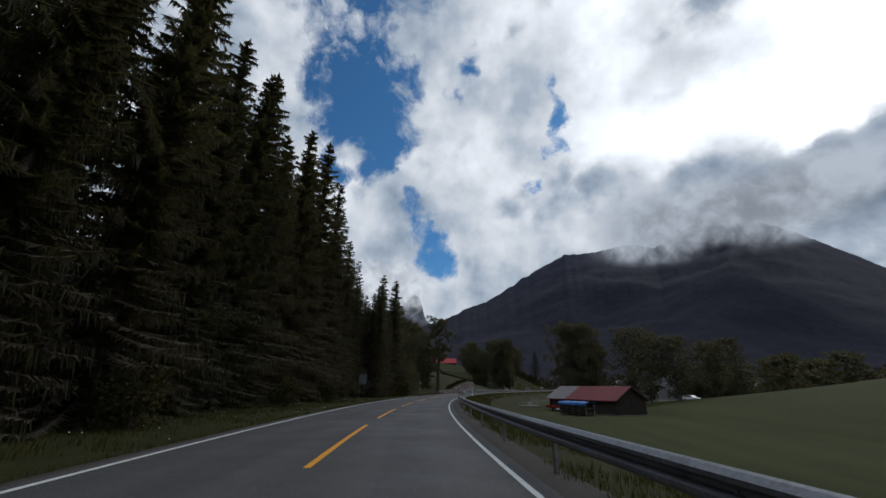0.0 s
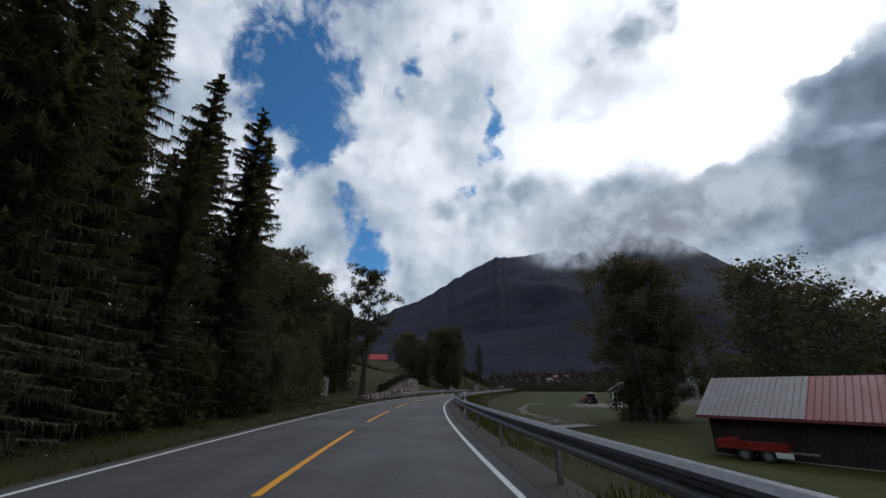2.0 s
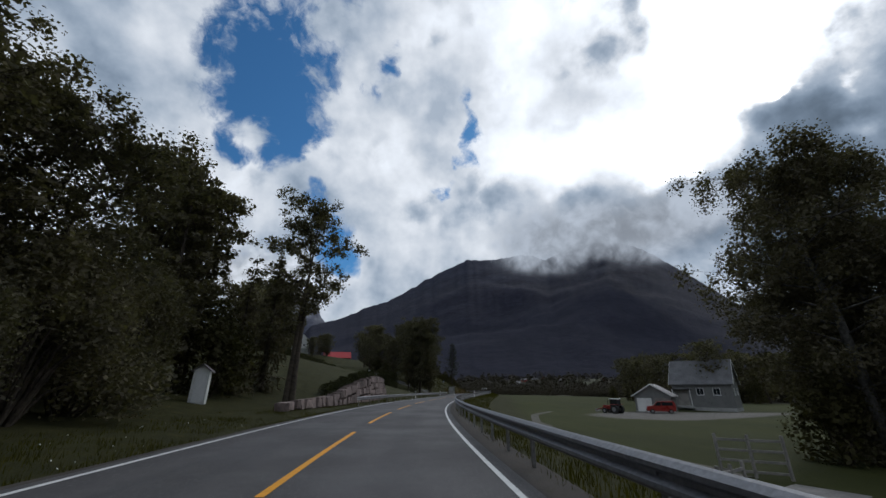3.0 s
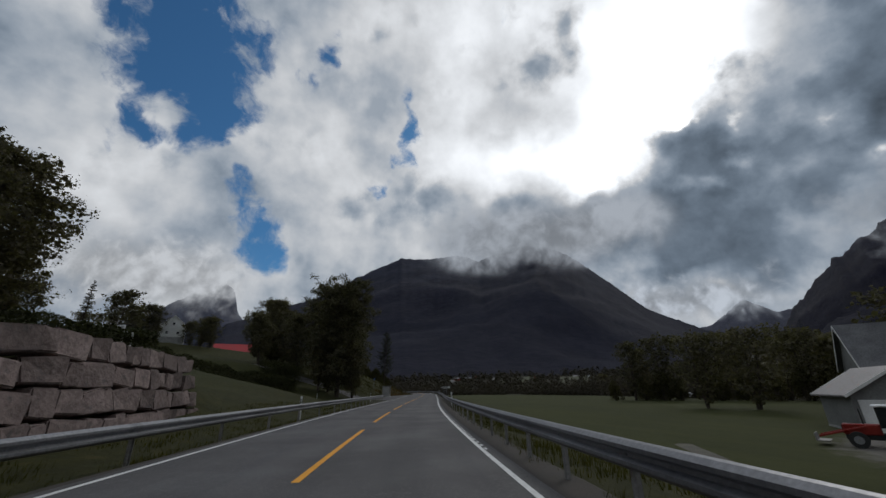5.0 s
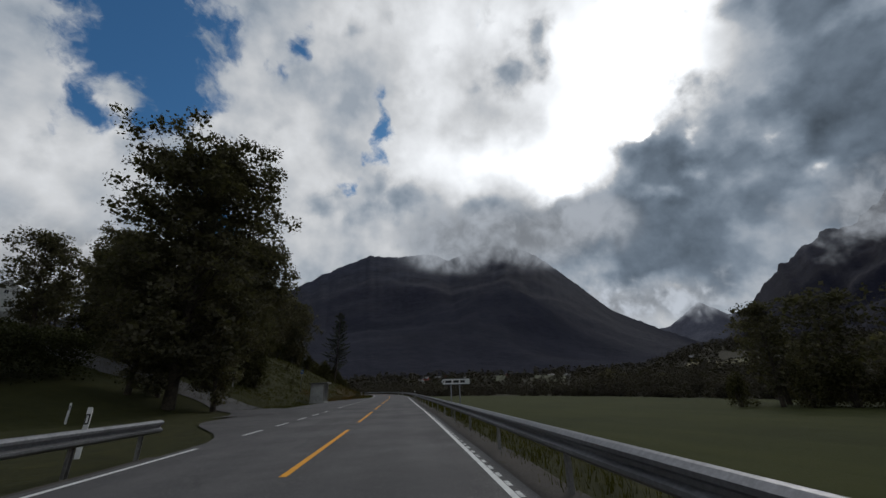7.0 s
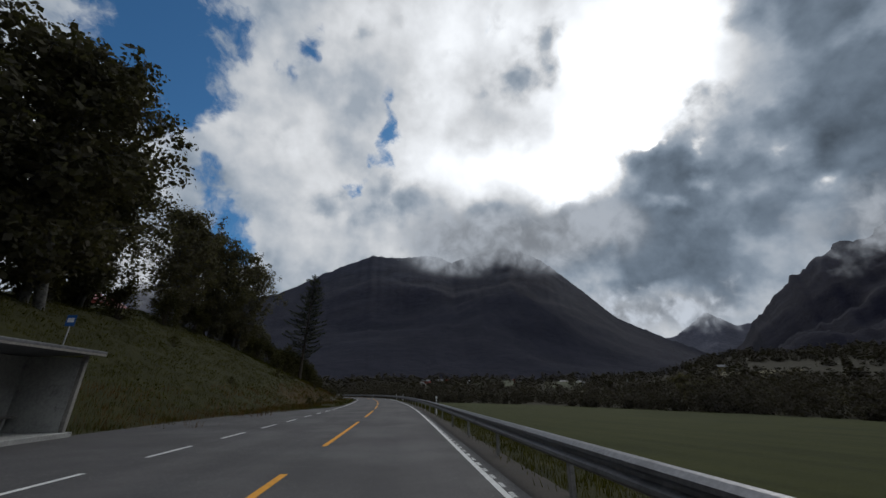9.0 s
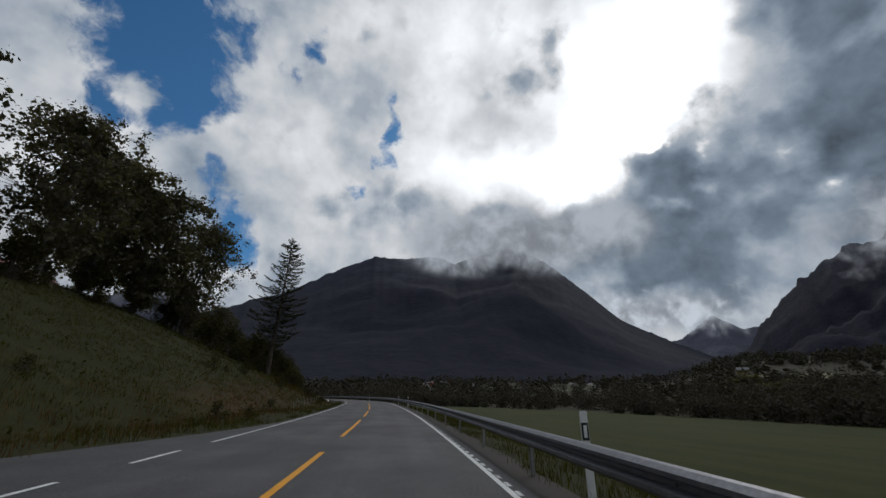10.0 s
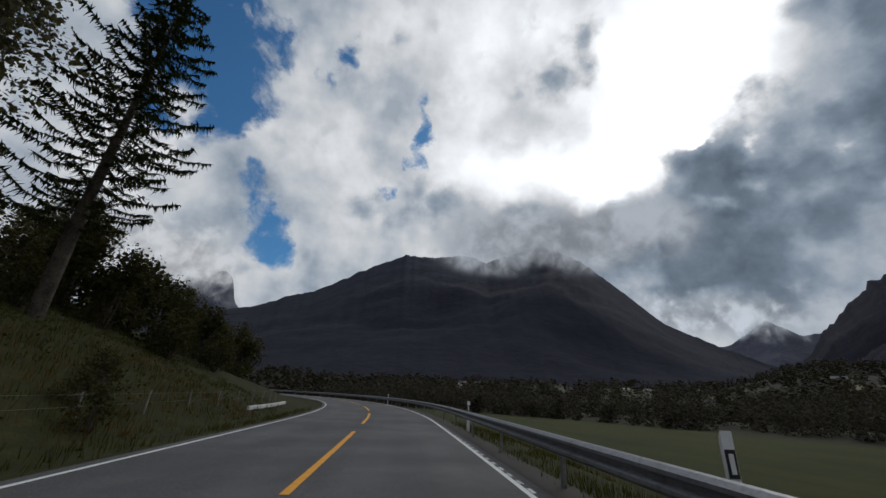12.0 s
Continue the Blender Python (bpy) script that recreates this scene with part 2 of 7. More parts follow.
def asphalt_material():
    m, N, p = material("asphalt", 0.75, 0.0, 0.4)
    v = place(N)
    chips = N.cells(v, 55.0)
    grain = N.noise(v, 90.0, 3.0, 0.6)
    patch = N.noise(v, 0.35, 5.0, 0.6)
    wear = N.add("ShaderNodeUVMap").outputs[0]
    sx = N.add("ShaderNodeSeparateXYZ")
    N.put(sx.inputs[0], wear)
    # wheel tracks: paler and smoother bands along the lane, u is metres across
    u = sx.outputs[0]
    tracks = None
    for c in (-4.0, -2.4, -0.75, 0.75):
        d = N.math("ABSOLUTE", N.math("SUBTRACT", u, c))
        b = N.span(d, 0.15, 0.6, 1.0, 0.0)
        tracks = b if tracks is None else N.math("ADD", tracks, b)
    streak = N.add("ShaderNodeMapping")
    N.put(streak.inputs[0], wear)
    streak.inputs["Scale"].default_value = (2.2, 0.06, 1)
    st = N.noise(streak.outputs[0], 1.0, 5.0, 0.65)
    c = N.mix(N.span(grain, 0.3, 0.75), (0.044, 0.041, 0.042, 1), (0.092, 0.086, 0.086, 1))
    c = N.mix(N.math("MULTIPLY", N.span(chips.outputs["Color"], 0.72, 0.95), 0.55), c, (0.24, 0.23, 0.22, 1))
    c = N.mix(N.math("MULTIPLY", tracks, 0.30), c, (0.112, 0.105, 0.104, 1))
    c = N.mix(N.math("MULTIPLY", N.span(st, 0.50, 0.75), 0.5), c, (0.045, 0.045, 0.047, 1))
    c = N.mix(N.math("MULTIPLY", N.span(patch, 0.45, 0.7), 0.35), c, (0.06, 0.06, 0.062, 1))
    # cracks
    cr = N.cells(v, 0.22, "DISTANCE_TO_EDGE")
    crack = N.math("MULTIPLY", N.span(cr.outputs[0], 0.0, 0.004, 1.0, 0.0), N.span(N.noise(v, 0.12, 2.0), 0.5, 0.6))
    c = N.mix(N.math("MULTIPLY", crack, 0.3), c, (0.02, 0.02, 0.02, 1))
    N.put(p.inputs["Base Color"], c)
    N.put(p.inputs["Roughness"], N.span(patch, 0.3, 0.7, 0.62, 0.85))
    bump(N, p, N.math("ADD", grain, chips.outputs["Distance"]), 0.5, 0.006)
    return m


def paint_material(name, col, under, wear):
    """Road paint, worn off in specks down to the asphalt."""
    m, N, p = material(name, 0.6, 0.0, 0.4)
    v = place(N)
    f = N.math("ADD", N.math("MULTIPLY", N.noise(v, 30.0, 4.0, 0.7), 0.6), N.math("MULTIPLY", N.noise(v, 1.6, 4.0), 0.5))
    c = N.mix(N.span(f, wear, wear + 0.14), (*col, 1), (*under, 1))
    c = N.mix(N.math("MULTIPLY", N.span(N.noise(v, 5.0, 4.0), 0.4, 0.7), 0.35), c, tuple(x * 0.6 for x in col) + (1,))
    N.put(p.inputs["Base Color"], c)
    bump(N, p, N.noise(v, 80.0, 3.0), 0.3, 0.004)
    return m


def ground_material():
    """Rough grass, mown field, gravel and leaf litter, by masks laid on the ground."""
    m, N, p = material("ground", 0.95, 0.0, 0.2)
    v = place(N)

    def mask(name):
        a = N.add("ShaderNodeAttribute")
        a.attribute_name = name
        return a.outputs["Fac"]

    fine = N.noise(v, 14.0, 4.0, 0.65)
    mid = N.noise(v, 1.3, 5.0, 0.6)
    big = N.noise(v, 0.09, 4.0, 0.55)
    f = N.math("ADD", N.math("MULTIPLY", fine, 0.5), N.math("MULTIPLY", mid, 0.5))
    rough = N.mix(N.span(f, 0.35, 0.68), (0.020, 0.0215, 0.005, 1), (0.044, 0.042, 0.010, 1))
    rough = N.mix(N.math("MULTIPLY", N.span(mid, 0.58, 0.78), 0.35), rough, (0.10, 0.066, 0.026, 1))
    field = N.mix(N.span(N.math("ADD", N.math("MULTIPLY", fine, 0.4), N.math("MULTIPLY", big, 0.6)), 0.35, 0.65),
                  (0.027, 0.032, 0.0055, 1), (0.039, 0.044, 0.008, 1))
    # mowing swaths and tracks across the field
    sw = N.add("ShaderNodeMapping")
    N.put(sw.inputs[0], v)
    sw.inputs["Rotation"].default_value = (0, 0, radians(-16))
    sw.inputs["Scale"].default_value = (0.55, 0.012, 1)
    swath = N.noise(sw.outputs[0], 1.0, 3.0, 0.6)
    field = N.mix(N.math("MULTIPLY", N.span(swath, 0.42, 0.62), 0.45), field, (0.051, 0.054, 0.011, 1))
    field = N.mix(N.math("MULTIPLY", N.span(N.noise(v, 0.03, 4.0, 0.6), 0.52, 0.68), 0.5), field, (0.021, 0.025, 0.005, 1))
    weed = N.mix(N.span(f, 0.35, 0.7), (0.036, 0.026, 0.011, 1), (0.105, 0.064, 0.028, 1))
    litter = N.mix(N.span(f, 0.35, 0.7), (0.018, 0.016, 0.010, 1), (0.05, 0.042, 0.024, 1))
    grav = N.mix(N.span(N.noise(v, 40.0, 3.0, 0.7), 0.35, 0.7), (0.075, 0.068, 0.06, 1), (0.22, 0.205, 0.185, 1))
    c = N.mix(mask("field"), rough, field)
    c = N.mix(mask("weed"), c, weed)
    c = N.mix(mask("litter"), c, litter)
    edge = N.math("ADD", mask("gravel"), N.math("MULTIPLY", N.math("SUBTRACT", mid, 0.5), 0.5))
    c = N.mix(N.span(edge, 0.35, 0.65), c, grav)
    N.put(p.inputs["Base Color"], c)
    bump(N, p, N.math("ADD", fine, mid), 0.8, 0.06)
    return m


def mountain_material(name="mountain", k=1.0, haze_blue=1.0):
    """Forest on the slopes, bare grey rock and gullies higher up and where it is steep, some snow. The blue cast is
    distance haze put into these colours.
    """
    m, N, p = material(name, 0.95, 0.0, 0.1)
    g = N.add("ShaderNodeNewGeometry")
    v = g.outputs["Position"]
    sep = N.add("ShaderNodeSeparateXYZ")
    N.put(sep.inputs[0], v)
    nz = N.add("ShaderNodeSeparateXYZ")
    N.put(nz.inputs[0], g.outputs["Normal"])
    n1 = N.noise(v, 0.006, 8.0, 0.65)
    n2 = N.noise(v, 0.04, 6.0, 0.65)
    n3 = N.noise(v, 0.0018, 5.0, 0.6)
    f = N.math("ADD", N.math("MULTIPLY", n1, 0.5), N.math("MULTIPLY", n2, 0.5))
    # blue raised in forest and rock alike, as painted aerial haze
    wood = N.mix(N.span(f, 0.36, 0.66), (0.0200 * k, 0.0206 * k, 0.0280 * k * haze_blue, 1), (0.0308 * k, 0.0322 * k, 0.0420 * k * haze_blue, 1))
    rock = N.mix(N.span(f, 0.38, 0.66), (0.0235 * k, 0.0262 * k, 0.036 * k * haze_blue, 1), (0.038 * k, 0.0425 * k, 0.057 * k * haze_blue, 1))
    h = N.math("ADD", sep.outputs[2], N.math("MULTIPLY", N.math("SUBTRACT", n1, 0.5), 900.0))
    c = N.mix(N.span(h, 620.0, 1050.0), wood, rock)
    c = N.mix(N.math("MULTIPLY", N.span(nz.outputs[2], 0.62, 0.45), N.span(n3, 0.45, 0.6)), c, rock)
    c = N.mix(N.math("MULTIPLY", N.span(h, 1150.0, 1300.0), N.span(n2, 0.55, 0.66)), c, (0.7, 0.72, 0.76, 1))
    N.put(p.inputs["Base Color"], c)
    bump(N, p, N.math("ADD", n1, N.math("MULTIPLY", n2, 0.3)), 0.28, 50.0)
    return m


M = dict(
    asphalt=asphalt_material(),
    white_line=paint_material("white_line", (0.72, 0.72, 0.70), (0.10, 0.10, 0.10), 0.66),
    worn_line=paint_material("worn_line", (0.66, 0.66, 0.64), (0.09, 0.09, 0.09), 0.53),
    yellow_line=paint_material("yellow_line", (0.80, 0.35, 0.012), (0.10, 0.09, 0.08), 0.70),
    ground=ground_material(),
    mountain=mountain_material(k=0.74, haze_blue=1.2),
    # paler copy of the mountain colours: distance haze put into the rock
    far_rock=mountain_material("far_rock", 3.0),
    # same mountain colours darkened throughout, with more of the haze blue
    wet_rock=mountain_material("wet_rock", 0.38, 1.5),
    shoulder=surface("shoulder_gravel", (0.032, 0.027, 0.023), (0.074, 0.063, 0.054), 32.0, 1.1, 0.95, relief=0.7, third=(0.040, 0.038, 0.018)),
    trodden=surface("trodden_path", (0.055, 0.050, 0.040), (0.125, 0.115, 0.092), 30.0, 0.9, 0.95, relief=0.5, third=(0.035, 0.038, 0.012)),
    gravel=surface("gravel", (0.07, 0.064, 0.058), (0.21, 0.195, 0.175), 38.0, 0.8, 0.95, relief=0.7),
    steel=surface("steel", (0.16, 0.162, 0.172), (0.26, 0.262, 0.275), 18.0, 0.5, 0.50, 0.75, 0.15, third=(0.13, 0.13, 0.14)),
    post_steel=surface("post_steel", (0.16, 0.155, 0.15), (0.32, 0.31, 0.30), 20.0, 1.0, 0.6, 0.5, 0.2, third=(0.13, 0.09, 0.06)),
    stone=surface("stone", (0.130, 0.098, 0.090), (0.270, 0.212, 0.196), 7.0, 1.1, 0.9, relief=0.8, depth=0.05, third=(0.10, 0.09, 0.088), vary=0.35),
    concrete=surface("concrete", (0.27, 0.27, 0.26), (0.42, 0.42, 0.40), 14.0, 0.9, 0.85, relief=0.3, third=(0.16, 0.16, 0.155)),
    spruce=foliage("spruce_needles", (0.078, 0.073, 0.064), (0.132, 0.123, 0.100), 0.3),
    larch=foliage("larch_needles", (0.030, 0.040, 0.018), (0.075, 0.085, 0.035), 0.2),
    birch=foliage("birch_leaves", (0.068, 0.065, 0.054), (0.124, 0.120, 0.086), 0.28),
    broad=foliage("broad_leaves", (0.072, 0.070, 0.056), (0.132, 0.128, 0.086), 0.28),
    bush=foliage("bush_leaves", (0.036, 0.036, 0.021), (0.080, 0.078, 0.037), 0.25),
    scrub=foliage("scrub_leaves", (0.052, 0.049, 0.046), (0.064, 0.060, 0.054), 0.2),
    hedge=foliage("hedge_leaves", (0.024, 0.028, 0.016), (0.056, 0.062, 0.030), 0.2),
    grass=foliage("grass_blades", (0.026, 0.030, 0.006), (0.080, 0.078, 0.016), 0.3),
    straw=foliage("dry_stems", (0.07, 0.038, 0.018), (0.17, 0.098, 0.045), 0.25),
    bark=surface("bark", (0.030, 0.024, 0.019), (0.10, 0.08, 0.06), 9.0, 2.0, 0.95, relief=0.8, depth=0.03),
    birch_bark=surface("birch_bark", (0.035, 0.032, 0.03), (0.15, 0.145, 0.135), 7.0, 2.0, 0.85, relief=0.5, third=(0.035, 0.03, 0.028)),
    pale_wood=surface("pale_wood", (0.14, 0.142, 0.138), (0.21, 0.212, 0.205), 9.0, 0.7, 0.75, relief=0.2, third=(0.11, 0.108, 0.10)),
    red_roof=surface("red_roof", (0.17, 0.040, 0.042), (0.25, 0.072, 0.072), 9.0, 0.5, 0.6, relief=0.15, third=(0.19, 0.085, 0.075), where=local),
    bright_roof=surface("bright_red_roof", (0.30, 0.020, 0.024), (0.40, 0.036, 0.038), 9.0, 0.5, 0.5, relief=0.15),
    grey_roof=surface("grey_roof", (0.14, 0.128, 0.128), (0.25, 0.235, 0.235), 9.0, 0.6, 0.6, relief=0.2, third=(0.24, 0.14, 0.12), where=local),
    slate=surface("slate", (0.075, 0.075, 0.08), (0.16, 0.16, 0.165), 9.0, 0.8, 0.7, relief=0.3),
    dark_wood=surface("dark_wood", (0.018, 0.014, 0.012), (0.055, 0.042, 0.034), 12.0, 1.0, 0.9, relief=0.5),
    red_wood=surface("red_wood", (0.22, 0.032, 0.024), (0.32, 0.06, 0.045), 12.0, 0.8, 0.85, relief=0.3),
    grey_wood=surface("grey_wood", (0.16, 0.15, 0.14), (0.32, 0.30, 0.275), 14.0, 1.2, 0.9, relief=0.4),
    white_wood=surface("white_wood", (0.60, 0.60, 0.58), (0.76, 0.76, 0.74), 10.0, 0.7, 0.7, relief=0.15, third=(0.48, 0.48, 0.45)),
    white=surface("white_plastic", (0.70, 0.70, 0.70), (0.80, 0.80, 0.79), 8.0, 1.0, 0.5, relief=0.05, third=(0.55, 0.54, 0.5)),
    black=surface("black_rubber", (0.012, 0.012, 0.012), (0.035, 0.035, 0.034), 20.0, 2.0, 0.75, relief=0.2),
    blue=surface("blue_tarpaulin", (0.035, 0.13, 0.42), (0.08, 0.22, 0.56), 6.0, 1.2, 0.45, relief=0.3, third=(0.16, 0.30, 0.58)),
    red=surface("red_paint", (0.20, 0.018, 0.014), (0.29, 0.032, 0.024), 8.0, 1.0, 0.35, relief=0.05, third=(0.30, 0.03, 0.025)),
    yellow_field=surface("ripe_field", (0.085, 0.075, 0.032), (0.13, 0.112, 0.046), 0.6, 0.02, 0.95, relief=0.2),
    far_field=surface("far_meadow", (0.040, 0.044, 0.020), (0.062, 0.066, 0.030), 0.6, 0.02, 0.95, relief=0.2),
    blue_sign=surface("blue_sign", (0.02, 0.09, 0.30), (0.03, 0.12, 0.38), 8.0, 1.0, 0.4, relief=0.0),
    sign_back=surface("sign_back", (0.20, 0.205, 0.21), (0.29, 0.295, 0.30), 9.0, 1.0, 0.55, 0.5, 0.05),
)


def glass_material():
    m, N, p = material("window_glass", 0.06, 0.0, 0.6)
    p.inputs["Base Color"].default_value = (0.02, 0.024, 0.028, 1)
    return m


M["glass"] = glass_material()

# ---------------------------------------------------------------- mesh helpers


def mesh_of(name, verts, faces, mat=None, smooth=False):
    me = bpy.data.meshes.new(name)
    me.from_pydata([tuple(map(float, v)) for v in verts], [], [tuple(map(int, f)) for f in faces])
    if mat:
        me.materials.append(mat)
    if smooth:
        me.polygons.foreach_set("use_smooth", [True] * len(me.polygons))
    me.update()
    return me


def thing(name, label, category, group="", kind="", at=None):
    """An empty at the base of a thing, to hold its parts."""
    ob = tagged(new(name), label, category, group, kind)
    if at is not None:
        ob.matrix_world = at
    return ob


def attach(ob, parent, label=""):
    ob.parent = parent
    return tagged(ob, label) if label else ob


def part(name, data, mat, parent, label="", smooth=False):
    """Links a bmesh or a (verts, faces) pair as one mesh object under a thing."""
    if isinstance(data, tuple):
        me = mesh_of(name, data[0], data[1], mat, smooth)
    else:
        me = bpy.data.meshes.new(name)
        data.to_mesh(me)
        data.free()
        me.materials.append(mat)
        if smooth:
            me.polygons.foreach_set("use_smooth", [True] * len(me.polygons))
    return attach(new(name, me), parent, label)


def box(sx, sy, sz, at=(0, 0, 0), bevel=0.01, turn=None):
    """A bevelled block; at is the middle of its foot."""
    bm = bmesh.new()
    bmesh.ops.create_cube(bm, size=1.0)
    bmesh.ops.scale(bm, vec=(sx, sy, sz), verts=bm.verts)
    if bevel:
        bmesh.ops.bevel(bm, geom=bm.edges[:], offset=min(bevel, 0.45 * min(sx, sy, sz)), segments=1, affect="EDGES")
    if turn is not None:
        bmesh.ops.transform(bm, matrix=turn, verts=bm.verts)
    bmesh.ops.translate(bm, vec=(at[0], at[1], at[2] + sz / 2), verts=bm.verts)
    return bm


def tube(r0, r1, h, at=(0, 0, 0), seg=12, axis="z"):
    bm = bmesh.new()
    bmesh.ops.create_cone(bm, cap_ends=True, segments=seg, radius1=r0, radius2=r1, depth=h)
    if axis == "x":
        bmesh.ops.rotate(bm, matrix=Matrix.Rotation(math.pi / 2, 3, "Y"), verts=bm.verts)
    if axis == "y":
        bmesh.ops.rotate(bm, matrix=Matrix.Rotation(math.pi / 2, 3, "X"), verts=bm.verts)
    bmesh.ops.translate(bm, vec=(at[0], at[1], at[2] + (h / 2 if axis == "z" else 0)), verts=bm.verts)
    return bm


def join(*bms):
    out = bms[0]
    for b in bms[1:]:
        me = bpy.data.meshes.new("tmp")
        b.to_mesh(me)
        b.free()
        out.from_mesh(me)
        bpy.data.meshes.remove(me)
    return out


def prism(profile, length, axis="y"):
    """A closed outline in x and z drawn out along y, its middle at 0."""
    n = len(profile)
    v = [(x, -length / 2, z) for x, z in profile] + [(x, length / 2, z) for x, z in profile]
    f = [tuple(range(n)), tuple(range(2 * n - 1, n - 1, -1))]
    f += [(i, i + n, (i + 1) % n + n, (i + 1) % n) for i in range(n)]
    if axis == "x":
        v = [(y, -x, z) for x, y, z in v]
    return v, f


# ---------------------------------------------------------------- the road's line
# heading of the driving lane's middle, degrees to the left of +y, against metres along it
TURNS = [(-70, 14.3), (0, 14.3), (22, 9.1), (45, 3.9), (67, -1.1), (81, -4.0), (99, -8.5), (112, -11.5), (124, -13.4), (146, -15.7), (164, -16.7), (190, -15.8), (214, -16.2), (226, -15.8), (246, -14.0), (268, -11.8), (288, -10.6), (305, -2.9), (330, 10.0), (360, 26.0), (400, 44.0), (640, 52.0)]
STEP = 0.5
S = np.arange(-70, 640 + STEP, STEP)
HEAD = np.radians(np.interp(S, *zip(*TURNS)))
_dx, _dy = -np.sin(HEAD) * STEP, np.cos(HEAD) * STEP
LX, LY = np.cumsum(_dx), np.cumsum(_dy)
_o = int(np.argmin(abs(S)))
LX, LY = LX - LX[_o], LY - LY[_o]


def at(s, lat, z=0.0):
    """The point s metres along the lane and lat metres to its right."""
    h = np.interp(s, S, HEAD)
    return np.array([np.interp(s, S, LX) + lat * math.cos(h), np.interp(s, S, LY) + lat * math.sin(h), z])


def stand(s, lat, z=0.0, turn=0.0):
    """A pose on the road's line, its y along the road."""
    x, y, _ = at(s, lat)
    return pose(x, y, z, 0, 0, math.degrees(np.interp(s, S, HEAD)) + turn)


def road_place(x, y):
    """Arrays of metres along the lane and metres to its right, for points of the plan."""
    x, y = np.ravel(x), np.ravel(y)
    s, lat = np.empty(len(x)), np.empty(len(x))
    cx, cy, cs, ch = LX[::4], LY[::4], S[::4], HEAD[::4]
    for i in range(0, len(x), 4000):
        j = slice(i, i + 4000)
        k = np.argmin((x[j, None] - cx) ** 2 + (y[j, None] - cy) ** 2, axis=1)
        ex, ey = x[j] - cx[k], y[j] - cy[k]
        s[j] = cs[k] - np.sin(ch[k]) * ex + np.cos(ch[k]) * ey
        lat[j] = np.cos(ch[k]) * ex + np.sin(ch[k]) * ey
    return s, lat


def smooth(a, lo, hi):
    t = np.clip((a - lo) / (hi - lo), 0, 1)
    return t * t * (3 - 2 * t)


CENTRE, EDGE_R, EDGE_L = -1.66, 1.74, -5.05
RAIL_R, RAIL_L = 2.50, -5.85


def left_edge(s):
    """How far the asphalt reaches on the far side: the bus bay and the side road's mouth widen it."""
    return -5.35 - 4.75 * smooth(s, 169.5, 181) * (1 - smooth(s, 222, 246))


WALL_FROM, WALL_TO = 93.0, 134.5


def field_end(s):
    """How far the mown field reaches from the road before the thickets begin."""
    return np.interp(s, [110, 150, 190, 215, 240, 262, 290, 315, 350, 640], [150, 110, 62, 62, 62, 60, 54, 45, 28, 18])


def wall_lat(s):
    return np.interp(s, [85, 93, 105, 120, 134.5], [-8.6, -9.2, -8.4, -8.8, -11.4])


